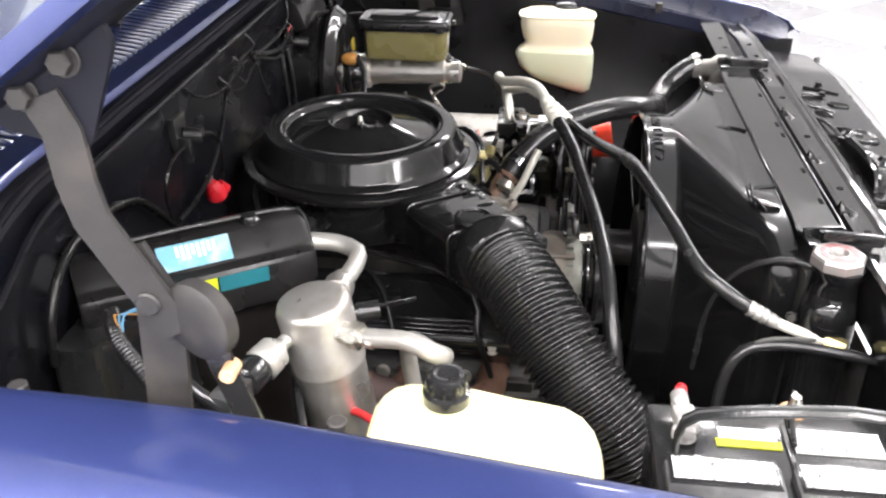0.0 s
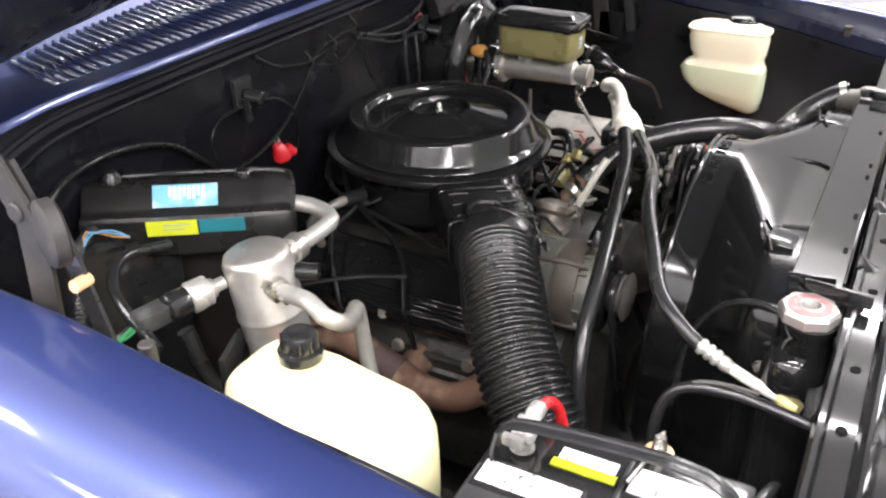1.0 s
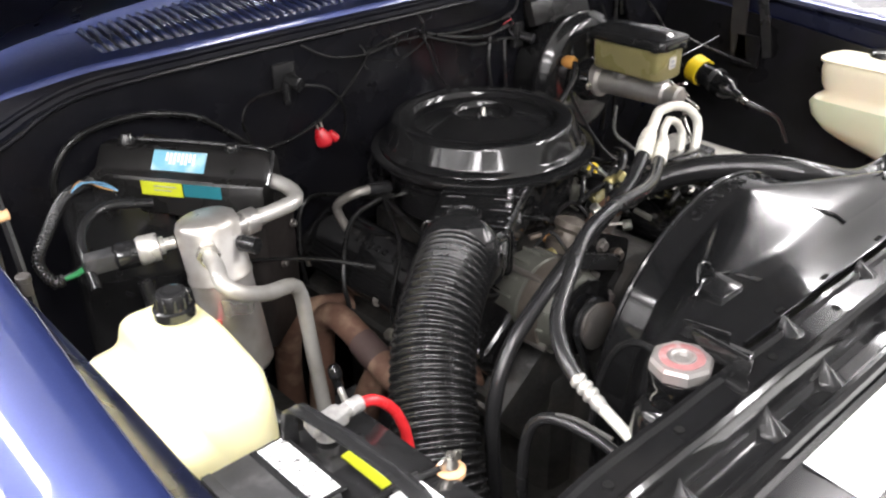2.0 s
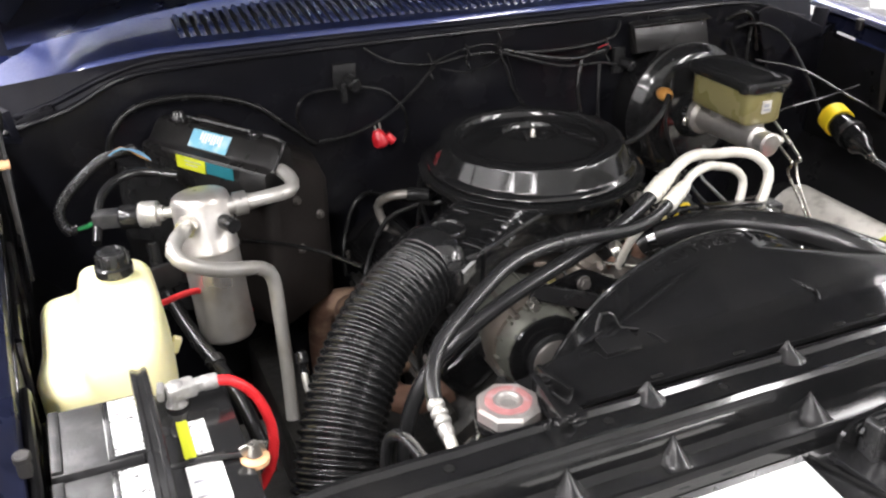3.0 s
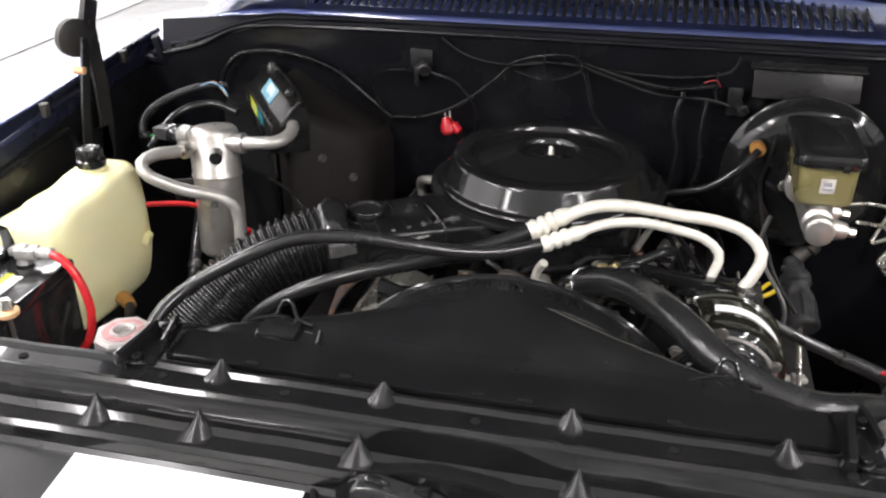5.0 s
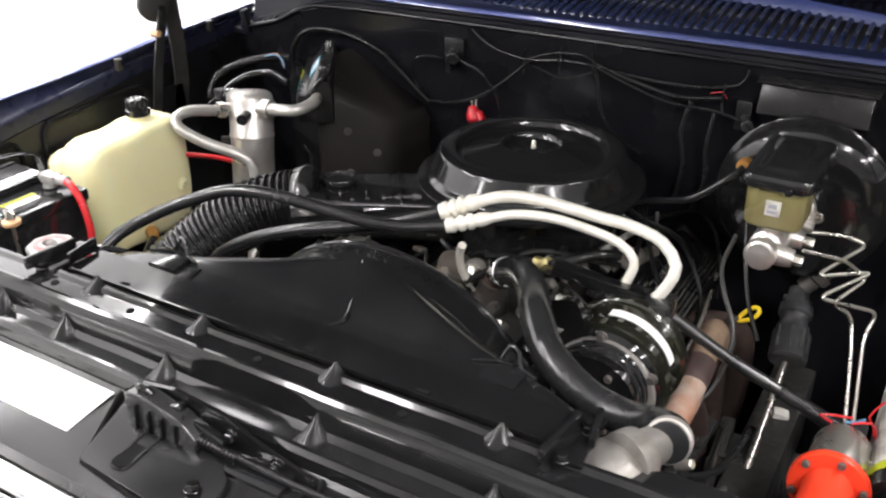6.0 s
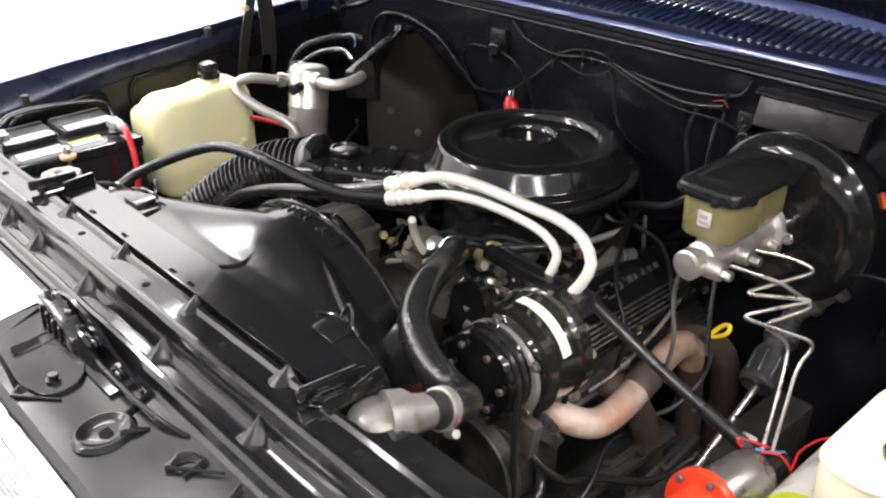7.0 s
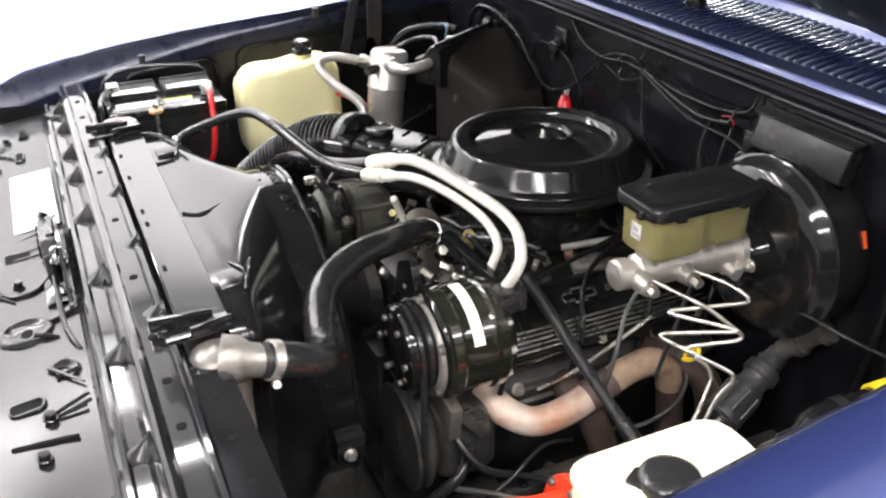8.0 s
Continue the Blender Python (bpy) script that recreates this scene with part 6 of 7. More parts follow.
heater = thing("heater_hose", (-0.42, 0.2, 0.7), "black condenser hose beside the radiator tank", "hose")
part("hose", tube([(-0.456, 0.172, 0.80), (-0.456, 0.170, 0.870), (-0.453, 0.160, 0.906), (-0.447, 0.140, 0.920), (-0.442, 0.110, 0.921), (-0.440, 0.080, 0.919), (-0.446, 0.045, 0.918), (-0.450, 0.010, 0.914), (-0.45, -0.04, 0.90)], 0.0066, 14), RUBBER, heater)
part("pipe", tube([(-0.452, 0.160, 0.90), (-0.447, 0.142, 0.923), (-0.442, 0.115, 0.930), (-0.440, 0.070, 0.930)], 0.0024, 8), CABLEM, heater, "thin grey pipe")

# ---- brakes ----
boost = thing("brake_booster", (0.405, 0.84, 0.82), "large round gloss black brake booster on the firewall", "brake booster")
part("shell", lathe((0.405, 0.885, 0.950), (0.405, 0.755, 0.950), [(0, 0.118), (0.02, 0.122), (0.060, 0.124), (0.064, 0.132), (0.072, 0.133), (0.076, 0.127), (0.085, 0.122), (0.093, 0.112), (0.098, 0.095), (0.101, 0.07), (0.103, 0.045), (0.12, 0.04), (0.13, 0.035)], 72), LID, boost)
for s in (-1, 1):
    bolt((0.405 + s * 0.035, 0.757, 0.95), (0, -1, 0), boost, 0.007)
part("check_valve", lathe((0.322, 0.785, 1.004), (0.322, 0.755, 1.006), [(0, 0.008), (0.008, 0.012), (0.022, 0.013), (0.028, 0.010)], 18), AMBER, boost, "amber rubber check valve")
part("vacuum_hose", tube([(0.322, 0.757, 1.006), (0.300, 0.74, 0.985), (0.25, 0.735, 0.945), (0.18, 0.75, 0.92), (0.12, 0.76, 0.89)], 0.006, 10), RUBBER, boost)
part("warning_tag", patch((0.498, 0.865, 1.000), (0.018, 0.004, 0.012), (0.008, 0, -0.022), 0.001), ORANGE, boost, "orange plastic tag")
mc = thing("master_cylinder", (0.40, 0.66, 0.94), "cast aluminium brake master cylinder with plastic reservoir", "master cylinder")
part("body", lathe((0.399, 0.562, 0.962), (0.404, 0.765, 0.956), [(0, 0.016), (0.003, 0.021), (0.020, 0.021), (0.022, 0.017), (0.03, 0.017), (0.034, 0.023), (0.10, 0.024), (0.18, 0.025), (0.185, 0.034), (0.203, 0.034)], 32), ALU, mc)
part("end_plug", lathe((0.399, 0.560, 0.962), (0.399, 0.5635, 0.962), [(0, 0.003), (0.0005, 0.006), (0.002, 0.0175), (0.0035, 0.0175)], 24), ALU, mc)
for y in (0.615, 0.70):
    part("riser", rod((0.401, y, 0.965), (0.401, y, 0.998), 0.019, 20), ALU, mc)
for x, y, z in ((0.430, 0.592, 0.958), (0.432, 0.660, 0.956)):
    part("outlet_boss", lathe((0.405, y, z), (x + 0.010, y, z - 0.003), [(0, 0.016), (0.02, 0.015), (0.034, 0.012)], 16), ALU, mc)
    part("line_nut", hexnut((x + 0.008, y, z - 0.003), (x + 0.022, y, z - 0.004), 0.0075), ZINC, mc)
part("switch", lathe((0.39, 0.735, 0.945), (0.445, 0.735, 0.940), [(0, 0.012), (0.03, 0.012), (0.032, 0.009), (0.05, 0.009)], 14), ALU, mc)
rows = []
for z, g in ((0.988, 0.010), (0.991, 0.004), (0.996, 0.001), (1.04, 0.0), (1.058, -0.001)):
    o = rounded([(0.362 + g, 0.590 + g), (0.442 - g, 0.590 + g), (0.442 - g, 0.665), (0.434 - g, 0.680), (0.434 - g, 0.752 - g), (0.366 + g, 0.752 - g)], [0.016, 0.016, 0.008, 0.008, 0.014, 0.014], 4)
    rows.append([(x, y, z) for x, y in o])
bm = sheet(rows, close=True)
bm.verts.ensure_lookup_table()
bm.faces.new([bm.verts[i] for i in range(len(o))])
bm.faces.new([bm.verts[len(bm.verts) - len(o) + i] for i in range(len(o))])
part("reservoir", bm, OLIVE, mc, "olive translucent plastic fluid reservoir", smooth=50)
rows = []
for z, g in ((1.050, -0.004), (1.052, -0.006), (1.064, -0.007), (1.069, -0.005), (1.071, 0.000), (1.070, 0.004), (1.071, 0.012), (1.075, 0.015), (1.076, 0.020)):
    o = rounded([(0.362 + g, 0.588 + g), (0.443 - g, 0.588 + g), (0.443 - g, 0.754 - g), (0.362 + g, 0.754 - g)], 0.018, 5)
    rows.append([(x, y, z) for x, y in o])
bm = sheet(rows, close=True)
bm.verts.ensure_lookup_table()
bm.faces.new([bm.verts[len(bm.verts) - len(o) + i] for i in range(len(o))])
part("cap", bm, PLASTIC, mc, "glossy black moulded reservoir cap", smooth=45)
for x, y in ((0.357, 0.60), (0.449, 0.62), (0.449, 0.72), (0.42, 0.583)):
    part("cap_tab", box((x, y, 1.054), (0.010, 0.014, 0.010), 0.002), PLASTIC, mc)
stk = part("sticker", patch((0.392, 0.5892, 1.012), (0.020, 0, 0), (0, 0, 0.022), 0.0006), DIRTYPAPER, mc, "small off-white printed sticker")
part("printed_bar", patch((0.396, 0.5883, 1.023), (0.011, 0, 0), (0, 0, 0.006), 0.0003), GREYINK, stk)
part("printed_bar", patch((0.395, 0.5883, 1.016), (0.014, 0, 0), (0, 0, 0.004), 0.0003), GREYINK, stk)
bl = thing("brake_lines", (0.53, 0.6, 0.73), "pair of coiled steel brake lines below the cylinder", "brake lines")
def bent(points, r=0.0027, soft=0.020):
    """A wire bent at each point with a small radius."""
    pts = [Vector(p) for p in points]
    path = [pts[0]]
    for a, p, b in zip(pts, pts[1:], pts[2:]):
        s, e = p + (a - p).normalized() * soft, p + (b - p).normalized() * soft
        path += [(1 - t) ** 2 * s + 2 * t * (1 - t) * p + t * t * e for t in (0, 0.17, 0.33, 0.5, 0.67, 0.83, 1)]
    path.append(pts[-1])
    return sweep(path, [r] * len(path), 10)
part("line", bent([(0.448, 0.652, 0.972), (0.485, 0.676, 0.967), (0.521, 0.694, 0.953), (0.472, 0.586, 0.941), (0.536, 0.668, 0.925), (0.482, 0.568, 0.919), (0.556, 0.652, 0.874), (0.545, 0.630, 0.848), (0.561, 0.566, 0.741)]), ZINC, bl)
part("line", bent([(0.450, 0.586, 0.974), (0.500, 0.634, 0.950), (0.530, 0.682, 0.906), (0.498, 0.600, 0.898), (0.524, 0.640, 0.866), (0.536, 0.610, 0.82), (0.551, 0.558, 0.744)]), ZINC, bl)
part("valve_block", box((0.556, 0.566, 0.722), (0.05, 0.04, 0.03), 0.006), SATIN, bl)

# ---- steering shaft ----
st = thing("steering_shaft", (0.44, 0.65, 0.6), "dark steering shaft with rubber coupling", "steering shaft")
C0, C1 = Vector((0.424, 0.860, 0.768)), Vector((0.4445, 0.710, 0.674))
part("coupling", lathe(C0, C1, [(0, 0.016), (0.03, 0.019), (0.034, 0.026), (0.050, 0.027), (0.054, 0.022), (0.066, 0.021), (0.072, 0.025), (0.084, 0.0275), (0.120, 0.0275), (0.124, 0.030), (0.134, 0.030), (0.138, 0.026), (0.135, 0.012)], 28), SCUFF, st, "dusty black rubber boot")
d = (C1 - C0).normalized()
for k in range(8):
    a = 2 * math.pi * k / 8
    u = d.cross(Vector((1, 0, 0))).normalized()
    q = C0 + (u * math.cos(a) + d.cross(u) * math.sin(a)) * 0.0268
    part("boot_ridge", rod(q + d * 0.082, q + d * 0.122, 0.0035, 8), SCUFF, st)
part("column", lathe((0.479, 0.884, 0.838), (0.424, 0.856, 0.770), [(0, 0.024), (0.012, 0.024), (0.014, 0.017), (0.045, 0.017), (0.047, 0.022), (0.060, 0.022), (0.063, 0.016), (0.085, 0.015)], 20), STEEL, st, "grey upper steering joint")
part("shaft", rod((0.437, 0.752, 0.690), (0.434, 0.60, 0.608), 0.0052, 12), ZINC, st, "bright steel shaft")
part("sleeve", rod((0.434, 0.612, 0.614), (0.428, 0.40, 0.507), 0.0068, 12), ZINC, st)
part("gear_box", box((0.43, 0.34, 0.48), (0.12, 0.16, 0.12), 0.02, seg=3), GRIME, st)
part("clamp_bolt", rod((0.404, 0.842, 0.758), (0.448, 0.836, 0.758), 0.0055, 10), HINGEM, st)

# ---- dipstick and long black conduit ----
dp = thing("dipstick", (0.34, 0.76, 0.6), "engine dipstick with a yellow loop handle", "dipstick")
ring = []
for k in range(25):
    q = 2 * math.pi * k / 24
    ring.append(Vector((0.370, 0.737, 0.767)) + Vector((0.74, 0.06, 0.66)) * (0.0200 * math.cos(q)) + Vector((-0.45, 0.65, 0.60)) * (0.0078 * math.sin(q)) * (1.0 + 0.35 * math.cos(q)))
part("handle", tube(ring, 0.0036, 8), YELLOW, dp)
part("tube", tube([(0.358, 0.736, 0.757), (0.346, 0.738, 0.748), (0.335, 0.750, 0.735), (0.325, 0.76, 0.68), (0.30, 0.75, 0.58)], 0.005, 8), STEEL, dp)
cd = thing("wire_conduit", (0.4, 0.55, 0.75), "straight black plastic wire conduit", "conduit")
part("conduit", tube([(0.235, 0.525, 0.885), (0.30, 0.535, 0.850), (0.39, 0.545, 0.800), (0.47, 0.552, 0.765), (0.535, 0.555, 0.738)], 0.0090, 12), SATIN, cd)
part("sleeve", corrugated([(0.46, 0.551, 0.769), (0.535, 0.555, 0.738), (0.56, 0.556, 0.725)], 0.0125, 0.005, 0.002, 14), PLASTIC, cd)
for pts, m in (([(0.195, 0.760, 0.90), (0.206, 0.750, 0.846), (0.240, 0.740, 0.768), (0.284, 0.746, 0.736), (0.326, 0.757, 0.728), (0.352, 0.752, 0.705), (0.346, 0.737, 0.655), (0.334, 0.685, 0.626), (0.303, 0.642, 0.611), (0.29, 0.60, 0.63)], CABLEM),
               ([(0.345, 0.668, 0.935), (0.334, 0.658, 0.886), (0.348, 0.627, 0.860), (0.378, 0.592, 0.815), (0.37, 0.58, 0.74)], CABLEM),
               ([(0.357, 0.80, 1.06), (0.345, 0.78, 0.99), (0.337, 0.771, 0.93), (0.365, 0.707, 0.83), (0.405, 0.646, 0.78)], GREYWIRE)):
    part("cable", tube(pts, 0.0034, 8), m, cd)

# ---- canister and siren ----
can = thing("canister", (0.66, 0.60, 0.63), "large black canister with a stained white label", "canister")
part("body", lathe((0.660, 0.445, 0.700), (0.660, 0.785, 0.700), [(0, 0.055), (0.006, 0.068), (0.016, 0.072), (0.325, 0.072), (0.334, 0.066), (0.34, 0.05)], 40), PLASTIC, can)
rows = [[(0.660 + 0.0730 * math.cos(q), y, 0.700 + 0.0730 * math.sin(q)) for q in (radians(25 + 8 * k) for k in range(21))] for y in (0.492, 0.55, 0.61, 0.67, 0.74)]
part("label", sheet(rows, 0.0006), DIRTYPAPER, can, "stained white paper label")
rows = [[(0.660 + 0.0730 * math.cos(q), y, 0.700 + 0.0730 * math.sin(q)) for q in (radians(25 + 8 * k) for k in range(21))] for y in (0.474, 0.4915)]
part("yellow_band", sheet(rows, 0.0006), LIME, can, "yellow stripe on the label")
part("bracket", box((0.66, 0.60, 0.632), (0.16, 0.05, 0.02), 0.004), SATIN, can)
siren = thing("siren", (0.56, 0.44, 0.74), "silver alarm siren with an orange red horn", "siren")
F0, F1 = Vector((0.556, 0.403, 0.746)), Vector((0.557, 0.528, 0.724))
part("body", lathe(F0.lerp(F1, 0.12), F1, [(0, 0.035), (0.004, 0.0375), (0.104, 0.0375), (0.110, 0.036), (0.112, 0.02)], 36), ZINC, siren)
part("rear_cap", rod(F1 + (F1 - F0) * -0.03, F1 + (F1 - F0) * 0.05, 0.034, 28), PLASTIC, siren)
fl = part("flange", lathe(F0 + (F0 - F1) * 1.30, F0.lerp(F1, 0.14), [(0, 0.040), (0.002, 0.043), (0.010, 0.043), (0.060, 0.036), (0.130, 0.030), (0.162, 0.032), (0.164, 0.048), (0.168, 0.050), (0.176, 0.050), (0.180, 0.047)], 36), ORANGERED, siren, "orange red horn with a round flange")
ax, ay, az = basis(F0 - F1)
for k in range(6):
    q = 2 * math.pi * k / 6 + 0.3
    p = F0 + ax * 0.042 * math.cos(q) + ay * 0.042 * math.sin(q) + az * 0.006
    part("screw", rod(p - az * 0.004, p + az * 0.0035, 0.005, 10), STEEL, fl)
for pts, m in (([(0.536, 0.530, 0.776), (0.520, 0.545, 0.772), (0.535, 0.556, 0.770), (0.560, 0.560, 0.772)], RED),
               ([(0.560, 0.536, 0.778), (0.583, 0.540, 0.786), (0.592, 0.556, 0.760), (0.591, 0.563, 0.748), (0.586, 0.585, 0.752), (0.578, 0.612, 0.746), (0.590, 0.630, 0.762), (0.608, 0.650, 0.768)], RED),
               ([(0.552, 0.536, 0.779), (0.568, 0.548, 0.776), (0.574, 0.570, 0.768), (0.566, 0.600, 0.742)], BLUEWIRE),
               ([(0.606, 0.640, 0.775), (0.622, 0.690, 0.770), (0.650, 0.720, 0.778)], RED)):
    part("wire", tube([(x, y, z - 0.018) for x, y, z in pts], 0.0018, 6), m, siren)
bm = box((0.447, 0.730, 0.594), (0.026, 0.022, 0.030), 0.004, (0, 10, 15))
rod((0.436, 0.732, 0.594), (0.424, 0.734, 0.594), 0.011, 12, bm=bm)
part("connector", bm, DIRTYPAPER, siren, "small cream plastic connector")
# ---- overflow bottle ----
ov = thing("coolant_bottle", (0.735, 0.38, 0.82), "milky plastic coolant bottle with dark cap on the inner fender", "bottle")
rows = []
for z, ya, yb, xa, xb, r in ((0.826, 0.298, 0.385, 0.715, 0.760, 0.02), (0.836, 0.284, 0.430, 0.702, 0.768, 0.03), (0.862, 0.280, 0.454, 0.696, 0.772, 0.032), (0.905, 0.280, 0.462, 0.694, 0.775, 0.032), (0.925, 0.282, 0.456, 0.696, 0.775, 0.032),
                              (0.934, 0.288, 0.444, 0.703, 0.776, 0.030), (0.944, 0.290, 0.438, 0.705, 0.777, 0.030), (0.956, 0.286, 0.446, 0.702, 0.780, 0.032), (0.985, 0.284, 0.452, 0.700, 0.783, 0.034), (1.004, 0.288, 0.450, 0.703, 0.783, 0.034), (1.014, 0.300, 0.440, 0.713, 0.778, 0.03), (1.017, 0.318, 0.420, 0.727, 0.768, 0.018)):
    rows.append([(x + 0.014, y + 0.005, z - 0.014 + max(0.0, y - 0.30) * 0.26 * max(0.0, min(1.0, (0.93 - z) / 0.09))) for x, y in rounded([(xa, ya), (xb, ya), (xb, yb), (xa, yb)], r, 5)])
n = len(rows[0])
bm = sheet(rows[:5], close=True)
bm.verts.ensure_lookup_table()
bm.faces.new([bm.verts[i] for i in range(n)])
part("filled_lower_half", bm, COOLANT, ov, "lower half tinted by pale green coolant", smooth=60)
bm = sheet(rows[4:], close=True)
bm.verts.ensure_lookup_table()
bm.faces.new([bm.verts[len(bm.verts) - n + i] for i in range(n)])
part("bottle", bm, MILK, ov, smooth=60)
part("cap", lathe((0.783, 0.356, 0.998), (0.783, 0.356, 1.018), [(0, 0.026), (0.002, 0.028), (0.010, 0.028), (0.014, 0.026), (0.017, 0.020), (0.018, 0.006)], 28), RUBBER, ov, "dull dark rubber cap")
part("bracket_plate", box((0.8005, 0.37, 0.945), (0.003, 0.16, 0.085), 0.001), SATIN, ov, "dark steel mounting plate")
part("top_lip", prism(rounded([(0.714, 0.286), (0.800, 0.286), (0.800, 0.462), (0.714, 0.462)], 0.034, 6), "z", 0.9885, 0.9935, 0.001), MILK, ov)
part("cap_tab", box((0.769, 0.334, 1.004), (0.018, 0.022, 0.007), 0.003, (0, 0, 30)), RUBBER, ov)

# ---- firewall details ----
fw = thing("firewall_wiring", (0, 0.88, 1.05), "black wiring harness along the firewall", "wiring")
along = [([(-0.225, 0.878, 1.126), (-0.180, 0.872, 1.100), (-0.108, 0.868, 1.088), (-0.03, 0.868, 1.096), (0.05, 0.868, 1.092), (0.122, 0.868, 1.085), (0.21, 0.868, 1.086), (0.272, 0.872, 1.098), (0.284, 0.876, 1.122)], 0.004, WIRE),
     ([(-0.108, 0.868, 1.088), (-0.05, 0.862, 1.108), (0.008, 0.860, 1.112), (0.03, 0.862, 1.09), (-0.03, 0.864, 1.066), (-0.09, 0.866, 1.078)], 0.003, GREYWIRE),
     ([(0.03, 0.862, 1.100), (0.10, 0.862, 1.080), (0.18, 0.862, 1.066), (0.25, 0.866, 1.074)], 0.006, WIRE),
     ([(0.02, 0.862, 1.098), (0.09, 0.860, 1.074), (0.16, 0.862, 1.054), (0.24, 0.866, 1.05), (0.28, 0.87, 1.04)], 0.004, GREYWIRE),
     ([(-0.10, 0.866, 1.085), (-0.15, 0.862, 1.04), (-0.20, 0.862, 1.005), (-0.26, 0.866, 0.982), (-0.315, 0.872, 0.975)], 0.005, GREYWIRE)]
drops = [([(-0.335, 0.872, 0.985), (-0.352, 0.868, 1.03), (-0.335, 0.866, 1.062), (-0.28, 0.866, 1.068)], 0.004, WIRE),
     ([(-0.25, 0.864, 1.068), (-0.20, 0.860, 1.055), (-0.165, 0.860, 1.020), (-0.155, 0.865, 0.98), (-0.16, 0.872, 0.95)], 0.0045, WIRE),
     ([(0.02, 0.862, 1.10), (0.035, 0.858, 1.07), (0.05, 0.850, 1.02), (0.08, 0.845, 0.985), (0.13, 0.845, 0.96)], 0.004, WIRE),
     ([(0.20, 0.868, 1.06), (0.19, 0.862, 1.01), (0.20, 0.862, 0.95), (0.19, 0.865, 0.88)], 0.007, RUBBER),
     ([(0.24, 0.868, 1.05), (0.235, 0.860, 0.99), (0.24, 0.862, 0.93), (0.22, 0.868, 0.86)], 0.006, RUBBER)]
for pts, r, m in along + drops:
    part("wire", tube(pts, r * 0.6, 8), m, fw)
for pts, m in (([(0.036, 0.855, 1.088), (0.046, 0.850, 1.05), (0.06, 0.846, 1.01), (0.085, 0.842, 0.985)], WIRE), ([(0.23, 0.862, 1.08), (0.25, 0.860, 1.086), (0.258, 0.862, 1.075)], DEEPRED)):
    part("wire", tube(pts, 0.0009, 6), m, fw)
for x, z in ((0.022, 1.118), (-0.11, 1.09), (0.25, 1.08), (-0.04, 1.10)):
    part("wire_tie", tube([(x, 0.872, z + 0.016), (x + 0.002, 0.858, z), (x, 0.866, z - 0.014), (x + 0.004, 0.858, z - 0.026)], 0.002, 6), GREYWIRE, fw)
sn = thing("solenoid", (-0.262, 0.88, 1.05), "grey square connector on the firewall", "connector")
part("plate", box((-0.262, 0.880, 1.082), (0.042, 0.012, 0.046), 0.004), RUBBER, sn)
part("socket", rod((-0.258, 0.876, 1.078), (-0.250, 0.850, 1.072), 0.012, 16), RUBBER, sn)
part("tongue", box((-0.268, 0.868, 1.058), (0.010, 0.014, 0.036), 0.003), RUBBER, sn)
sn2 = thing("solenoid", (0.285, 0.88, 1.02), "grey square connector on the firewall", "connector")
part("plate", box((0.285, 0.876, 1.048), (0.026, 0.014, 0.05), 0.004), RUBBER, sn2)
part("socket", rod((0.290, 0.870, 1.045), (0.30, 0.845, 1.04), 0.010, 14), RUBBER, sn2)
rd = thing("red_connector", (-0.21, 0.865, 0.96), "small red plastic connector cap", "connector")
part("cap", lathe((-0.214, 0.862, 0.985), (-0.205, 0.858, 0.955), [(0, 0.007), (0.006, 0.010), (0.014, 0.014), (0.026, 0.015), (0.031, 0.011)], 14), DEEPRED, rd)
part("cap", rod((-0.198, 0.858, 0.975), (-0.186, 0.852, 0.962), 0.008, 12), DEEPRED, rd)
for k in range(2):
    part("pin", rod((-0.214 + 0.008 * k, 0.862, 0.982), (-0.218 + 0.010 * k, 0.866, 0.998), 0.0018, 6), ZINC, rd)
vb = thing("junction_box", (0.40, 0.88, 1.05), "grey black rectangular junction box on the firewall", "junction box")
part("cover", box((0.392, 0.869, 1.086), (0.168, 0.026, 0.056), 0.004, (-20, 0, 0)), CASEM, vb)
part("lip", box((0.392, 0.868, 1.1145), (0.180, 0.024, 0.004), 0.0012, (10, 0, 0)), SATIN, vb)
for pts, r in (([(0.56, 0.875, 1.08), (0.60, 0.86, 1.09), (0.66, 0.84, 1.06), (0.70, 0.80, 0.98), (0.72, 0.76, 0.9)], 0.006), ([(0.55, 0.875, 1.06), (0.57, 0.865, 1.00), (0.575, 0.86, 0.90), (0.56, 0.86, 0.78)], 0.008), ([(0.60, 0.875, 1.08), (0.59, 0.865, 1.02), (0.60, 0.86, 0.92), (0.60, 0.86, 0.8)], 0.006),
               ([(0.53, 0.875, 1.10), (0.57, 0.866, 1.115), (0.60, 0.868, 1.09), (0.62, 0.872, 1.03)], 0.006), ([(0.62, 0.87, 1.01), (0.68, 0.80, 1.0), (0.73, 0.70, 0.96), (0.75, 0.62, 0.94)], 0.004)):
    part("cable", tube(pts, r * 0.6, 8), WIRE, fw)
hp = thing("vacuum_pipe", (-0.23, 0.77, 0.8), "short bent aluminium pipe beside the air cleaner", "pipe")
part("pipe", tube([(-0.200, 0.745, 0.908), (-0.222, 0.752, 0.907), (-0.238, 0.770, 0.895), (-0.243, 0.788, 0.875), (-0.237, 0.782, 0.848), (-0.228, 0.768, 0.822)], 0.0078, 12), DULLALU, hp)
part("hose", tube([(-0.17, 0.735, 0.905), (-0.205, 0.747, 0.908)], 0.012, 12), RUBBER, hp)
part("hose", tube([(-0.230, 0.772, 0.828), (-0.215, 0.75, 0.80), (-0.19, 0.73, 0.775)], 0.011, 12), RUBBER, hp)
rcable = thing("red_cable", (-0.61, 0.56, 0.85), "red cable running behind the accumulator", "cable")
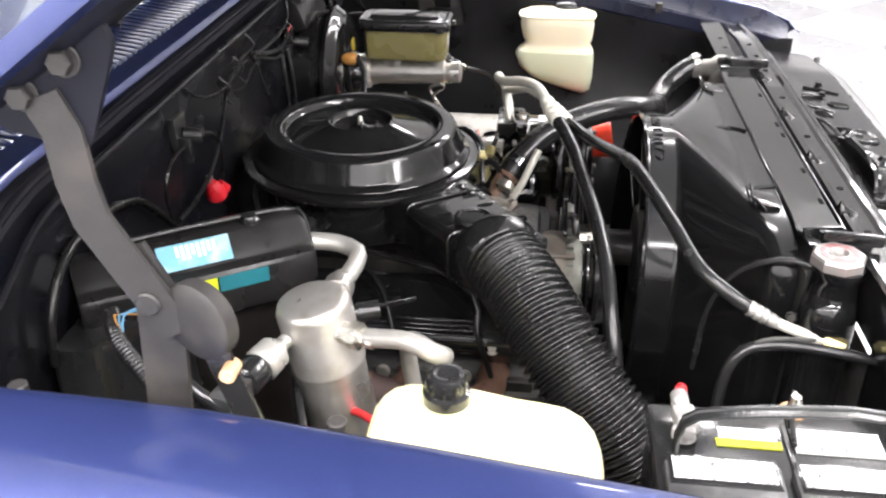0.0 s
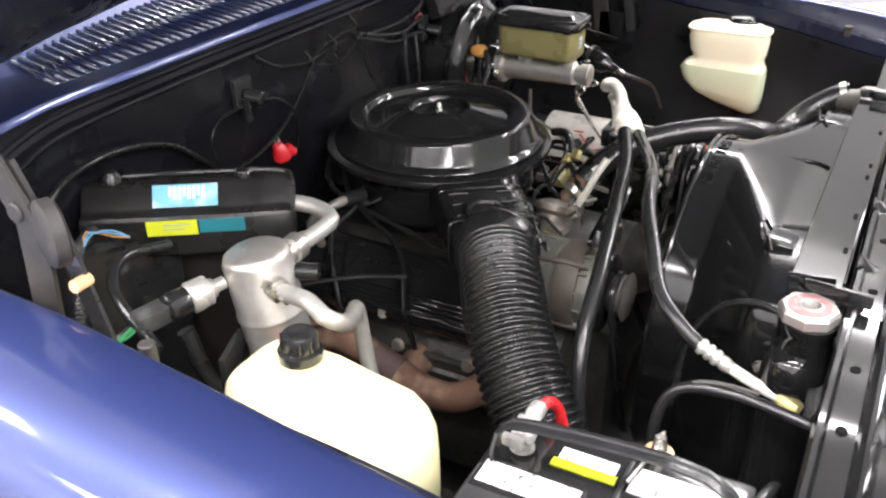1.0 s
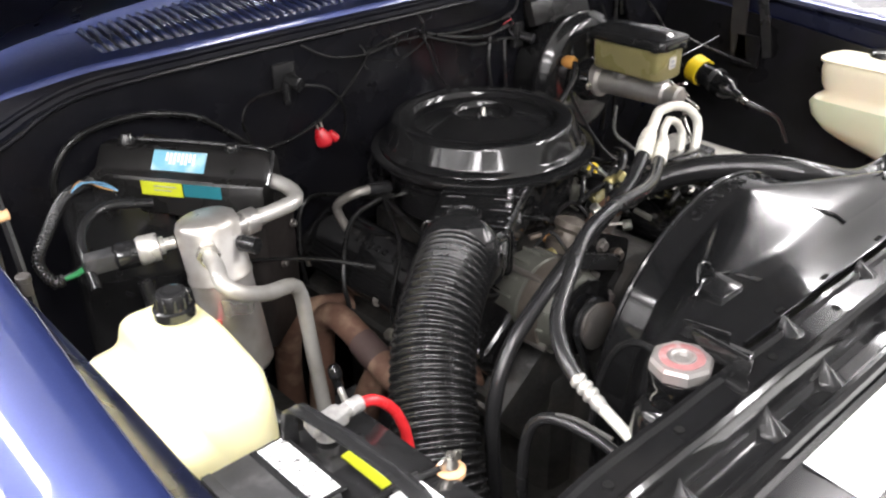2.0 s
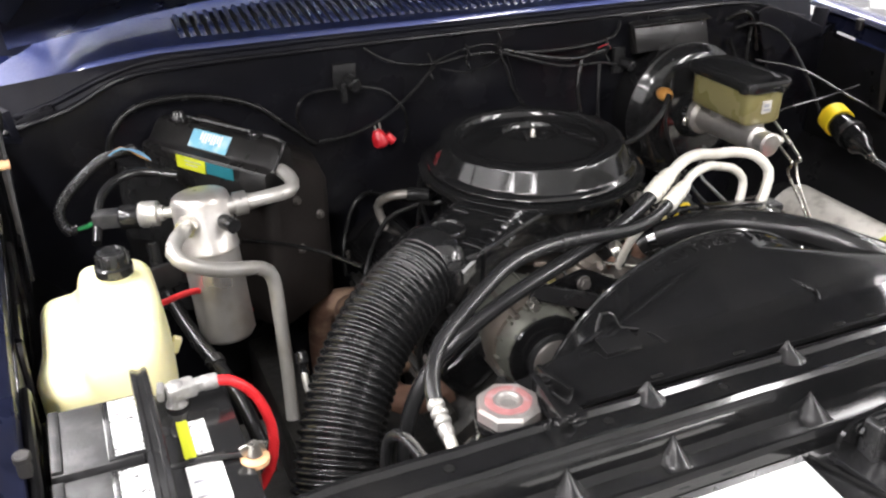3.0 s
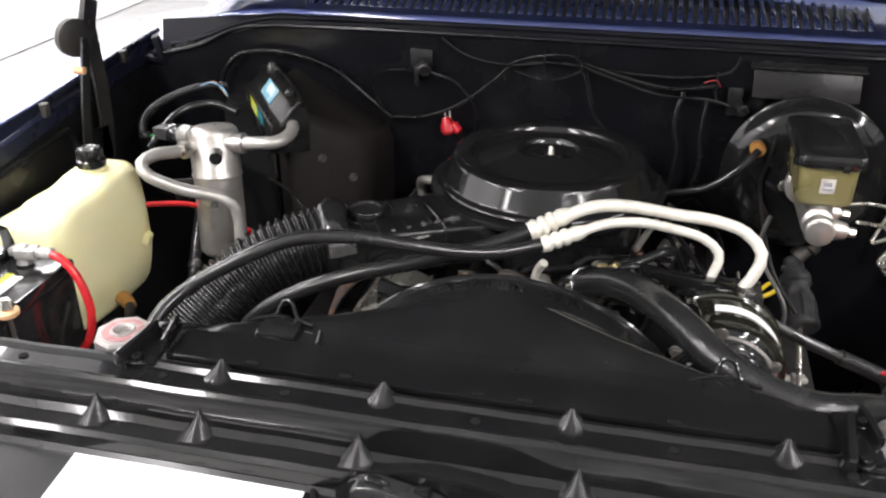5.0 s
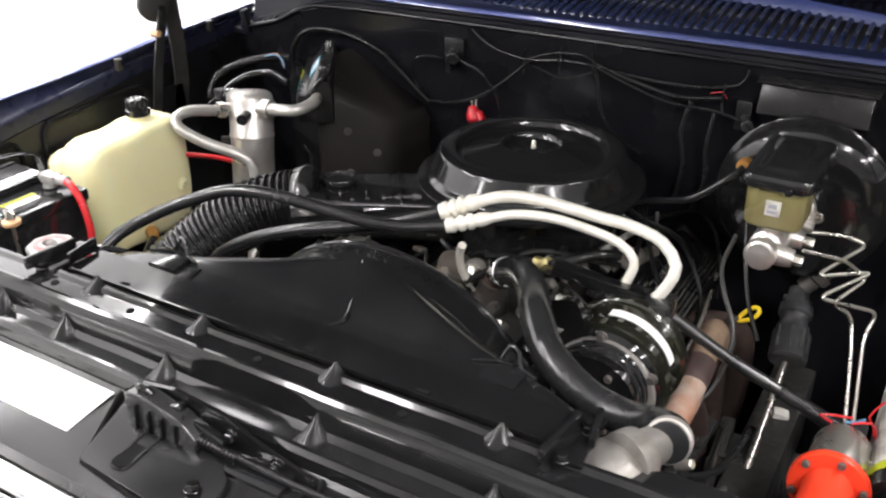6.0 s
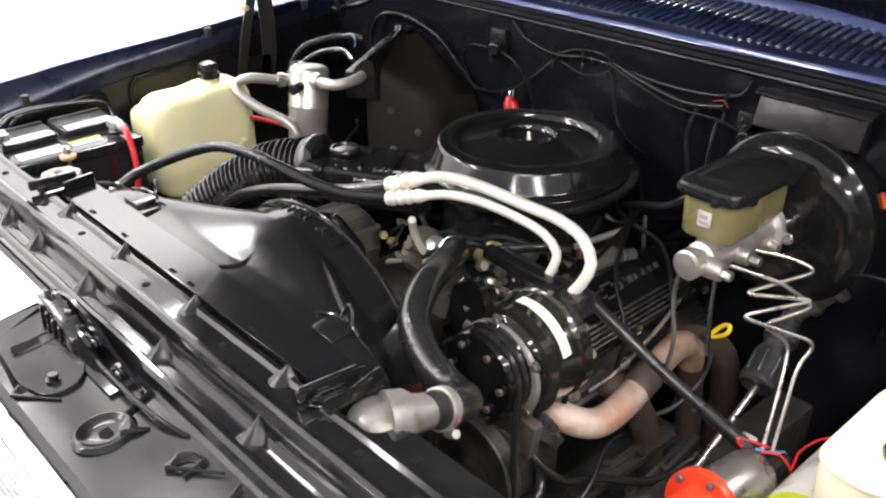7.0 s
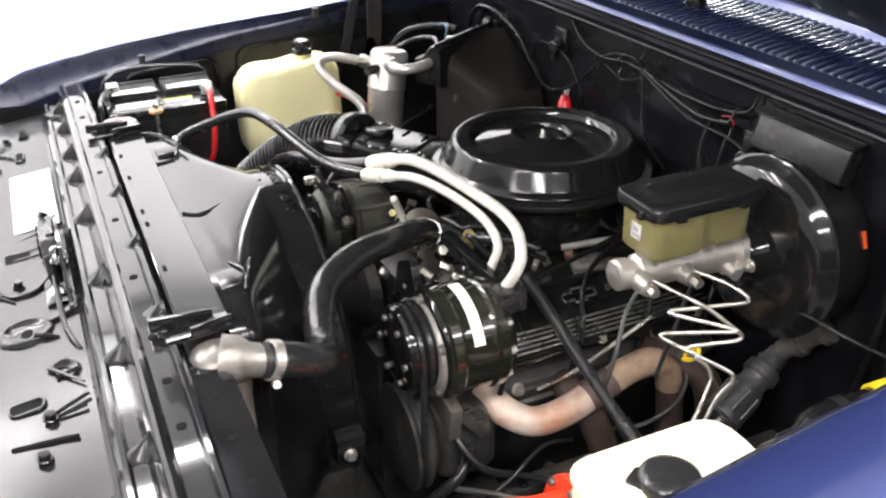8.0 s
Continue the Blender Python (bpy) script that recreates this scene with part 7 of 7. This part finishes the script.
part("cable", tube([(-0.70, 0.50, 0.90), (-0.66, 0.522, 0.912), (-0.634, 0.540, 0.911), (-0.586, 0.581, 0.896), (-0.55, 0.62, 0.86), (-0.50, 0.66, 0.80)], 0.0045, 10), RED, rcable)
part("pipe", tube([(-0.625, 0.69, 0.93), (-0.618, 0.665, 0.86), (-0.595, 0.59, 0.815), (-0.572, 0.528, 0.790), (-0.55, 0.47, 0.74), (-0.54, 0.42, 0.68)], 0.011, 12), RUBBER, rcable, "black rubber pipe")
part("clip", rod((-0.580, 0.553, 0.800), (-0.575, 0.538, 0.794), 0.0135, 14), SATIN, rcable)
yt = thing("vacuum_canister", (0.70, 0.66, 0.87), "small black canister with a yellow band beside the booster", "canister")
part("body", lathe((0.716, 0.735, 0.918), (0.684, 0.592, 0.886), [(0, 0.010), (0.003, 0.024), (0.008, 0.027), (0.10, 0.027), (0.116, 0.023), (0.128, 0.012), (0.150, 0.010)], 28), BLACK, yt)
part("yellow_band", lathe((0.7151, 0.731, 0.9171), (0.7095, 0.706, 0.9115), [(-0.003, 0.0276), (-0.0025, 0.0305), (0.0275, 0.0305), (0.028, 0.0276)], 28, caps=False), YELLOW, yt, "bright yellow plastic band")
part("nozzle", lathe((0.687, 0.605, 0.889), (0.679, 0.575, 0.880), [(0, 0.0105), (0.012, 0.0105), (0.014, 0.007), (0.030, 0.006)], 14), ZINC, yt)
part("hose", tube([(0.680, 0.578, 0.881), (0.690, 0.55, 0.872), (0.715, 0.52, 0.85), (0.73, 0.50, 0.80)], 0.006, 10), RUBBER, yt)
part("strap", lathe((0.702, 0.672, 0.904), (0.699, 0.660, 0.9015), [(0, 0.0275), (0.0005, 0.0290), (0.0115, 0.0290), (0.012, 0.0275)], 28, caps=False), SATIN, yt)
rdz = thing("thin_hose", (0.62, 0.75, 0.90), "thin glossy black hose near the booster", "hose")
part("hose", tube([(0.540, 0.745, 0.935), (0.580, 0.722, 0.957), (0.660, 0.708, 0.972), (0.725, 0.690, 0.993)], 0.0022, 8), RUBBER, rdz)
bf = thing("brass_fitting", (0.113, 0.495, 0.88), "small brass fuel line fitting with hose", "fitting")
bm = hexnut((0.098, 0.496, 0.903), (0.112, 0.496, 0.904), 0.0085)
hexnut((0.114, 0.496, 0.904), (0.128, 0.497, 0.905), 0.0075, bm)
part("nut", bm, BRASS, bf)
part("line", tube([(0.02, 0.49, 0.895), (0.06, 0.494, 0.901), (0.10, 0.496, 0.903)], 0.005, 8), GREYWIRE, bf)
part("hose", tube([(0.126, 0.497, 0.905), (0.155, 0.508, 0.915), (0.185, 0.53, 0.922), (0.205, 0.56, 0.912)], 0.0075, 10), RUBBER, bf)

# ---- header panel details ----
stk = thing("emissions_sticker", (-0.24, -0.115, 0.947), "large white printed sticker on the header panel", "sticker")
bm = sheet([[(x, y, 0.9475 + (y + 0.12) * 0.128 + 0.0004 * math.sin(x * 23 + y * 60)) for y in (-0.150, -0.12, -0.0855)] for x in (-0.362, -0.30, -0.24, -0.18, -0.125)], 0.0006)
part("paper", bm, PAPER, stk)
for k in range(3):
    part("printed_bar", patch((-0.30 + 0.05 * k, -0.100, 0.9512), (0.012, 0, 0), (0, 0.002, 0), 0.0003), GREYINK, stk)
latch = thing("hood_latch", (0.03, -0.10, 0.94), "black spring hood latch on the header panel", "latch")
o = rounded([(-0.092, 0.940), (0.152, 0.938), (0.152, 0.958), (0.085, 0.975), (0.05, 0.992), (-0.02, 0.998), (-0.075, 0.988), (-0.092, 0.972)], 0.008, 3)
part("back_plate", prism(o, "y", -0.092, -0.0875), BLACK, latch)
part("foot_plate", box((0.03, -0.104, 0.9505), (0.20, 0.028, 0.004), 0.0015, (7, 0, 0)), BLACK, latch)
bm = box((-0.045, -0.101, 0.972), (0.030, 0.018, 0.034), 0.005, (0, 8, 6))
box((-0.010, -0.099, 0.977), (0.022, 0.012, 0.026), 0.004, (0, -14, 0), bm)
box((0.030, -0.099, 0.968), (0.045, 0.012, 0.014), 0.004, (0, 12, -4), bm)
part("catch", bm, BLACK, latch)
part("spring", corrugated([(-0.03, -0.104, 0.966), (0.02, -0.105, 0.963), (0.07, -0.104, 0.958)], 0.0075, 0.0045, 0.003, 12), BLACK, latch)
part("guide_block", prism(rounded([(-0.070, 0.944), (0.020, 0.944), (0.026, 0.966), (0.006, 0.984), (-0.050, 0.996), (-0.070, 0.992)], 0.006, 3), "y", -0.114, -0.0935, 0.002), SATIN, latch, "upright dark latch plate")
for k in range(4):
    part("guide_rib", box((-0.055 + 0.018 * k, -0.1155, 0.966), (0.004, 0.005, 0.036 - 0.004 * k), 0.0012, (0, 8, 0)), BLACK, latch)
part("lever", tube([(-0.062, -0.098, 0.990), (-0.055, -0.106, 1.000), (-0.044, -0.106, 0.998), (-0.036, -0.100, 0.985)], 0.0035, 8), BLACK, latch)
for x, z in ((-0.07, 0.978), (0.055, 0.972), (0.11, 0.956)):
    bolt((x, -0.092, z), (0, -1, 0), latch, 0.006, mat=BLACK)
part("release_cable", tube([(0.06, -0.104, 0.961), (0.12, -0.104, 0.957), (0.18, -0.102, 0.955), (0.225, -0.096, 0.953), (0.250, -0.088, 0.948)], 0.0032, 8), WIRE, latch)


def panel_z(x, y):
    return 0.9482 + (y + 0.12) * 0.128 + 0.0004 * math.sin(x * 23 + y * 60) - 0.10 * max(0, abs(x) - 0.55)


# slots with turned-up rims: matt dark inserts stand for the shade inside
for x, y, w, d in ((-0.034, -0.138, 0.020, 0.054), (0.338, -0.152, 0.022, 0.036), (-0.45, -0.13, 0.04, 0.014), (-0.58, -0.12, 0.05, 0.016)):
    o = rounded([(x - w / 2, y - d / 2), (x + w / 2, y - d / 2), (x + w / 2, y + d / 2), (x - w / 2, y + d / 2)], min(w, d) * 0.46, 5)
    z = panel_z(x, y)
    part("slot", prism(o, "z", z - 0.003, z + (0.0042 if x == -0.034 else 0.0006)), HOLE_DARK, truck, "matt dark insert standing for a slot's shade")
    pts = [Vector((px, py, panel_z(px, py) + (0.0036 if x == -0.034 else 0.0003))) for px, py in o]
    part("slot_rim", sweep(pts + pts[:1], [0.0022] * (len(pts) + 1), 6), PANELM, truck)
# pressed-up tongues: a crescent lip and a straight fold running off it
for x, y, r, way in ((0.292, -0.112, 0.024, 150), (0.045, -0.182, 0.014, 170), (-0.50, -0.155, 0.022, 200)):
    rows = []
    for k in range(15):
        q, e = radians(way - 85 + 170 * k / 14), math.sin(math.pi * k / 14)
        rows.append([(x + (r - dr) * math.cos(q), y + 0.8 * (r - dr) * math.sin(q), panel_z(x, y) - 0.0006 + h * e) for dr, h in ((-0.003, 0.0), (0.0, 0.0035), (0.002, 0.0050), (0.005, 0.0045), (0.008, 0.0012), (0.0085 + 0.004 * e, 0.0))])
    part("pressed_lip", sheet(rows, 0.0012), PANELM, truck)
    a = Vector((x + r * math.cos(radians(way + 80)), y + 0.8 * r * math.sin(radians(way + 80)), panel_z(x, y) + 0.0004))
    part("fold", sweep([a, a + Vector((0.022, 0.016, 0.0012)), a + Vector((0.05, 0.036, 0.0030))], [0.0026, 0.0022, 0.0014], 8), PANELM, truck)
# raised pad round the latch bolts
pad = rounded([(-0.080, -0.172), (0.030, -0.180), (0.078, -0.166), (0.084, -0.132), (0.058, -0.112), (0.010, -0.100), (-0.100, -0.088)], [0.006, 0.012, 0.03, 0.03, 0.02, 0.02, 0.006], 5)
part("raised_pad", sheet([[(x * k - 0.005 * (1 - k), y * k - 0.138 * (1 - k), panel_z(x * k - 0.005 * (1 - k), y * k - 0.138 * (1 - k)) + h) for x, y in pad] for k, h in ((1.015, -0.001), (1.0, 0.0030), (0.985, 0.0034), (0.5, 0.0034), (0.02, 0.0034))], 0.0, close=True), PANELM, truck, smooth=12)
# round pressed bowl with a dark disc painted in for its shaded hole
bx, by, bz = 0.177, -0.146, panel_z(0.177, -0.146)
part("pressed_bowl", lathe((bx, by, bz - 0.004), (bx, by - 0.0005, bz + 0.004), [(0.003, 0.034), (0.0055, 0.031), (0.0075, 0.0285), (0.0068, 0.026), (0.0040, 0.0225), (0.0032, 0.012), (0.0032, 0.001)], 40, caps=False), PANELM, truck, smooth=60)
part("dark_hole_disc", lathe((bx + 0.004, by + 0.003, bz - 0.0012), (bx + 0.004, by + 0.003, bz + 0.002), [(0, 0.010), (0.0008, 0.0098), (0.0009, 0.001)], 20), HOLE_DARK, truck)
part("fold", sweep([Vector((0.196, -0.136, bz + 0.003)), Vector((0.202, -0.124, bz + 0.004)), Vector((0.208, -0.110, bz + 0.002))], [0.0035, 0.0035, 0.002], 8), PANELM, truck)
# recessed shelf round the latch and a long fold: dark beads paint in their shade
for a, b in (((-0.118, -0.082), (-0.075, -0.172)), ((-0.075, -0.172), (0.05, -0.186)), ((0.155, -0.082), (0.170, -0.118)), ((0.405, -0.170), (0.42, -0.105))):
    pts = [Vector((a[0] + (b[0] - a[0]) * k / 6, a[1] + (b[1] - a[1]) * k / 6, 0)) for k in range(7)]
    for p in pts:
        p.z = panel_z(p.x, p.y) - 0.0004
    part("groove", sweep(pts, [0.0026] * 7, 8), HOLE_DARK, truck, "dark bead standing for a groove's shade")
for x, y in ((0.054, -0.150), (0.018, -0.092), (0.095, -0.094), (0.375, -0.130), (0.44, -0.14), (-0.42, -0.17), (-0.55, -0.15)):
    bolt((x, y, panel_z(x, y) + (0.0034 if x == 0.054 else 0.0)), (0, 0.12, 1), truck, 0.0065, mat=BLACK)
for a, b in (((0.372, -0.131), (0.352, -0.088)), ((0.376, -0.122), (0.372, -0.092)), ((0.300, -0.120), (0.296, -0.094))):
    pts = [Vector((a[0] + (b[0] - a[0]) * k / 4, a[1] + (b[1] - a[1]) * k / 4, 0)) for k in range(5)]
    for p in pts:
        p.z = panel_z(p.x, p.y) + 0.0008
    part("fold", sweep(pts, [0.0022] * 5, 8), PANELM, truck)
# holes along the support bar, uncut: dark discs stand for their shade
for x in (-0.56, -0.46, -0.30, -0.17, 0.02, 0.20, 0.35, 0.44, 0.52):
    part("dark_hole_disc", lathe((x, -0.012, 0.9995), (x, -0.012, 1.003), [(0, 0.005), (0.0033, 0.005), (0.0035, 0.001)], 12), HOLE_DARK, truck)
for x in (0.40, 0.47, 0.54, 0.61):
    part("dark_hole_disc", lathe((x, 0.030, 0.987), (x, 0.030, 0.999), [(0, 0.006), (0.0014, 0.0055), (0.0015, 0.001)], 14), HOLE_DARK, truck)
for s in (1,):
    part("side_support", prism(rounded([(s * 0.37, 0.012), (s * 0.74, 0.012), (s * 0.74, 0.055), (s * 0.44, 0.055)], 0.004, 2), "z", 0.975, 0.988), BLACK, truck)

# wheels under the front axle
for s in (-1, 1):
    w = part("wheel", lathe((s * 0.72, 0.38, 0.355), (s * 0.93, 0.38, 0.355), [(0, 0.22), (0.005, 0.30), (0.02, 0.345), (0.04, 0.355), (0.17, 0.355), (0.19, 0.345), (0.205, 0.30), (0.21, 0.22)], 48), RUBBER, truck, "black rubber front tyre")
    part("rim", lathe((s * 0.74, 0.38, 0.355), (s * 0.92, 0.38, 0.355), [(0, 0.05), (0.02, 0.22), (0.16, 0.22), (0.17, 0.20), (0.15, 0.12), (0.16, 0.05)], 40), CHROME, w)

# ---- chequered floor tiles, laid on the diagonal ----
TILE = 0.60
meshes = {}
for key, mat in (("white", TILEW), ("grey", TILEG)):
    bm = box((0, 0, -0.004), (TILE - 0.002, TILE - 0.002, 0.008), 0.0015, seg=1)
    finish(bm)
    me = bpy.data.meshes.new("tile")
    bm.to_mesh(me)
    bm.free()
    me.materials.append(mat)
    meshes[key] = me
ca = math.cos(radians(45))
spots = []
for i in range(-26, 27):
    for j in range(-26, 27):
        u, v = (i + 0.5) * TILE, (j + 0.5) * TILE
        x, y = 4.07 + (u - v) * ca, -1.505 + (u + v) * ca
        if X0 + 0.43 < x < X1 - 0.43 and Y0 + 0.43 < y < Y1 - 0.43:
            spots.append((abs(x - 0.2) + abs(y - 0.8), x, y, (i + j) % 2))
spots.sort()

for k, (_, x, y, odd) in enumerate(spots):
    if k < 300:
        ob = new("tile", meshes["white" if odd else "grey"])
        ob.parent = floor
        ob.location, ob.rotation_euler = (x, y, 0), (0, 0, radians(45))
far = [bmesh.new(), bmesh.new()]
for _, x, y, odd in spots[300:]:
    box((x, y, -0.004), (TILE - 0.002, TILE - 0.002, 0.008), 0, (0, 0, 45), far[odd])
for odd, bm in enumerate(far):
    ob = part("far_tiles", bm, TILEW if odd else TILEG, floor)
    tagged(ob, kind="stuff")
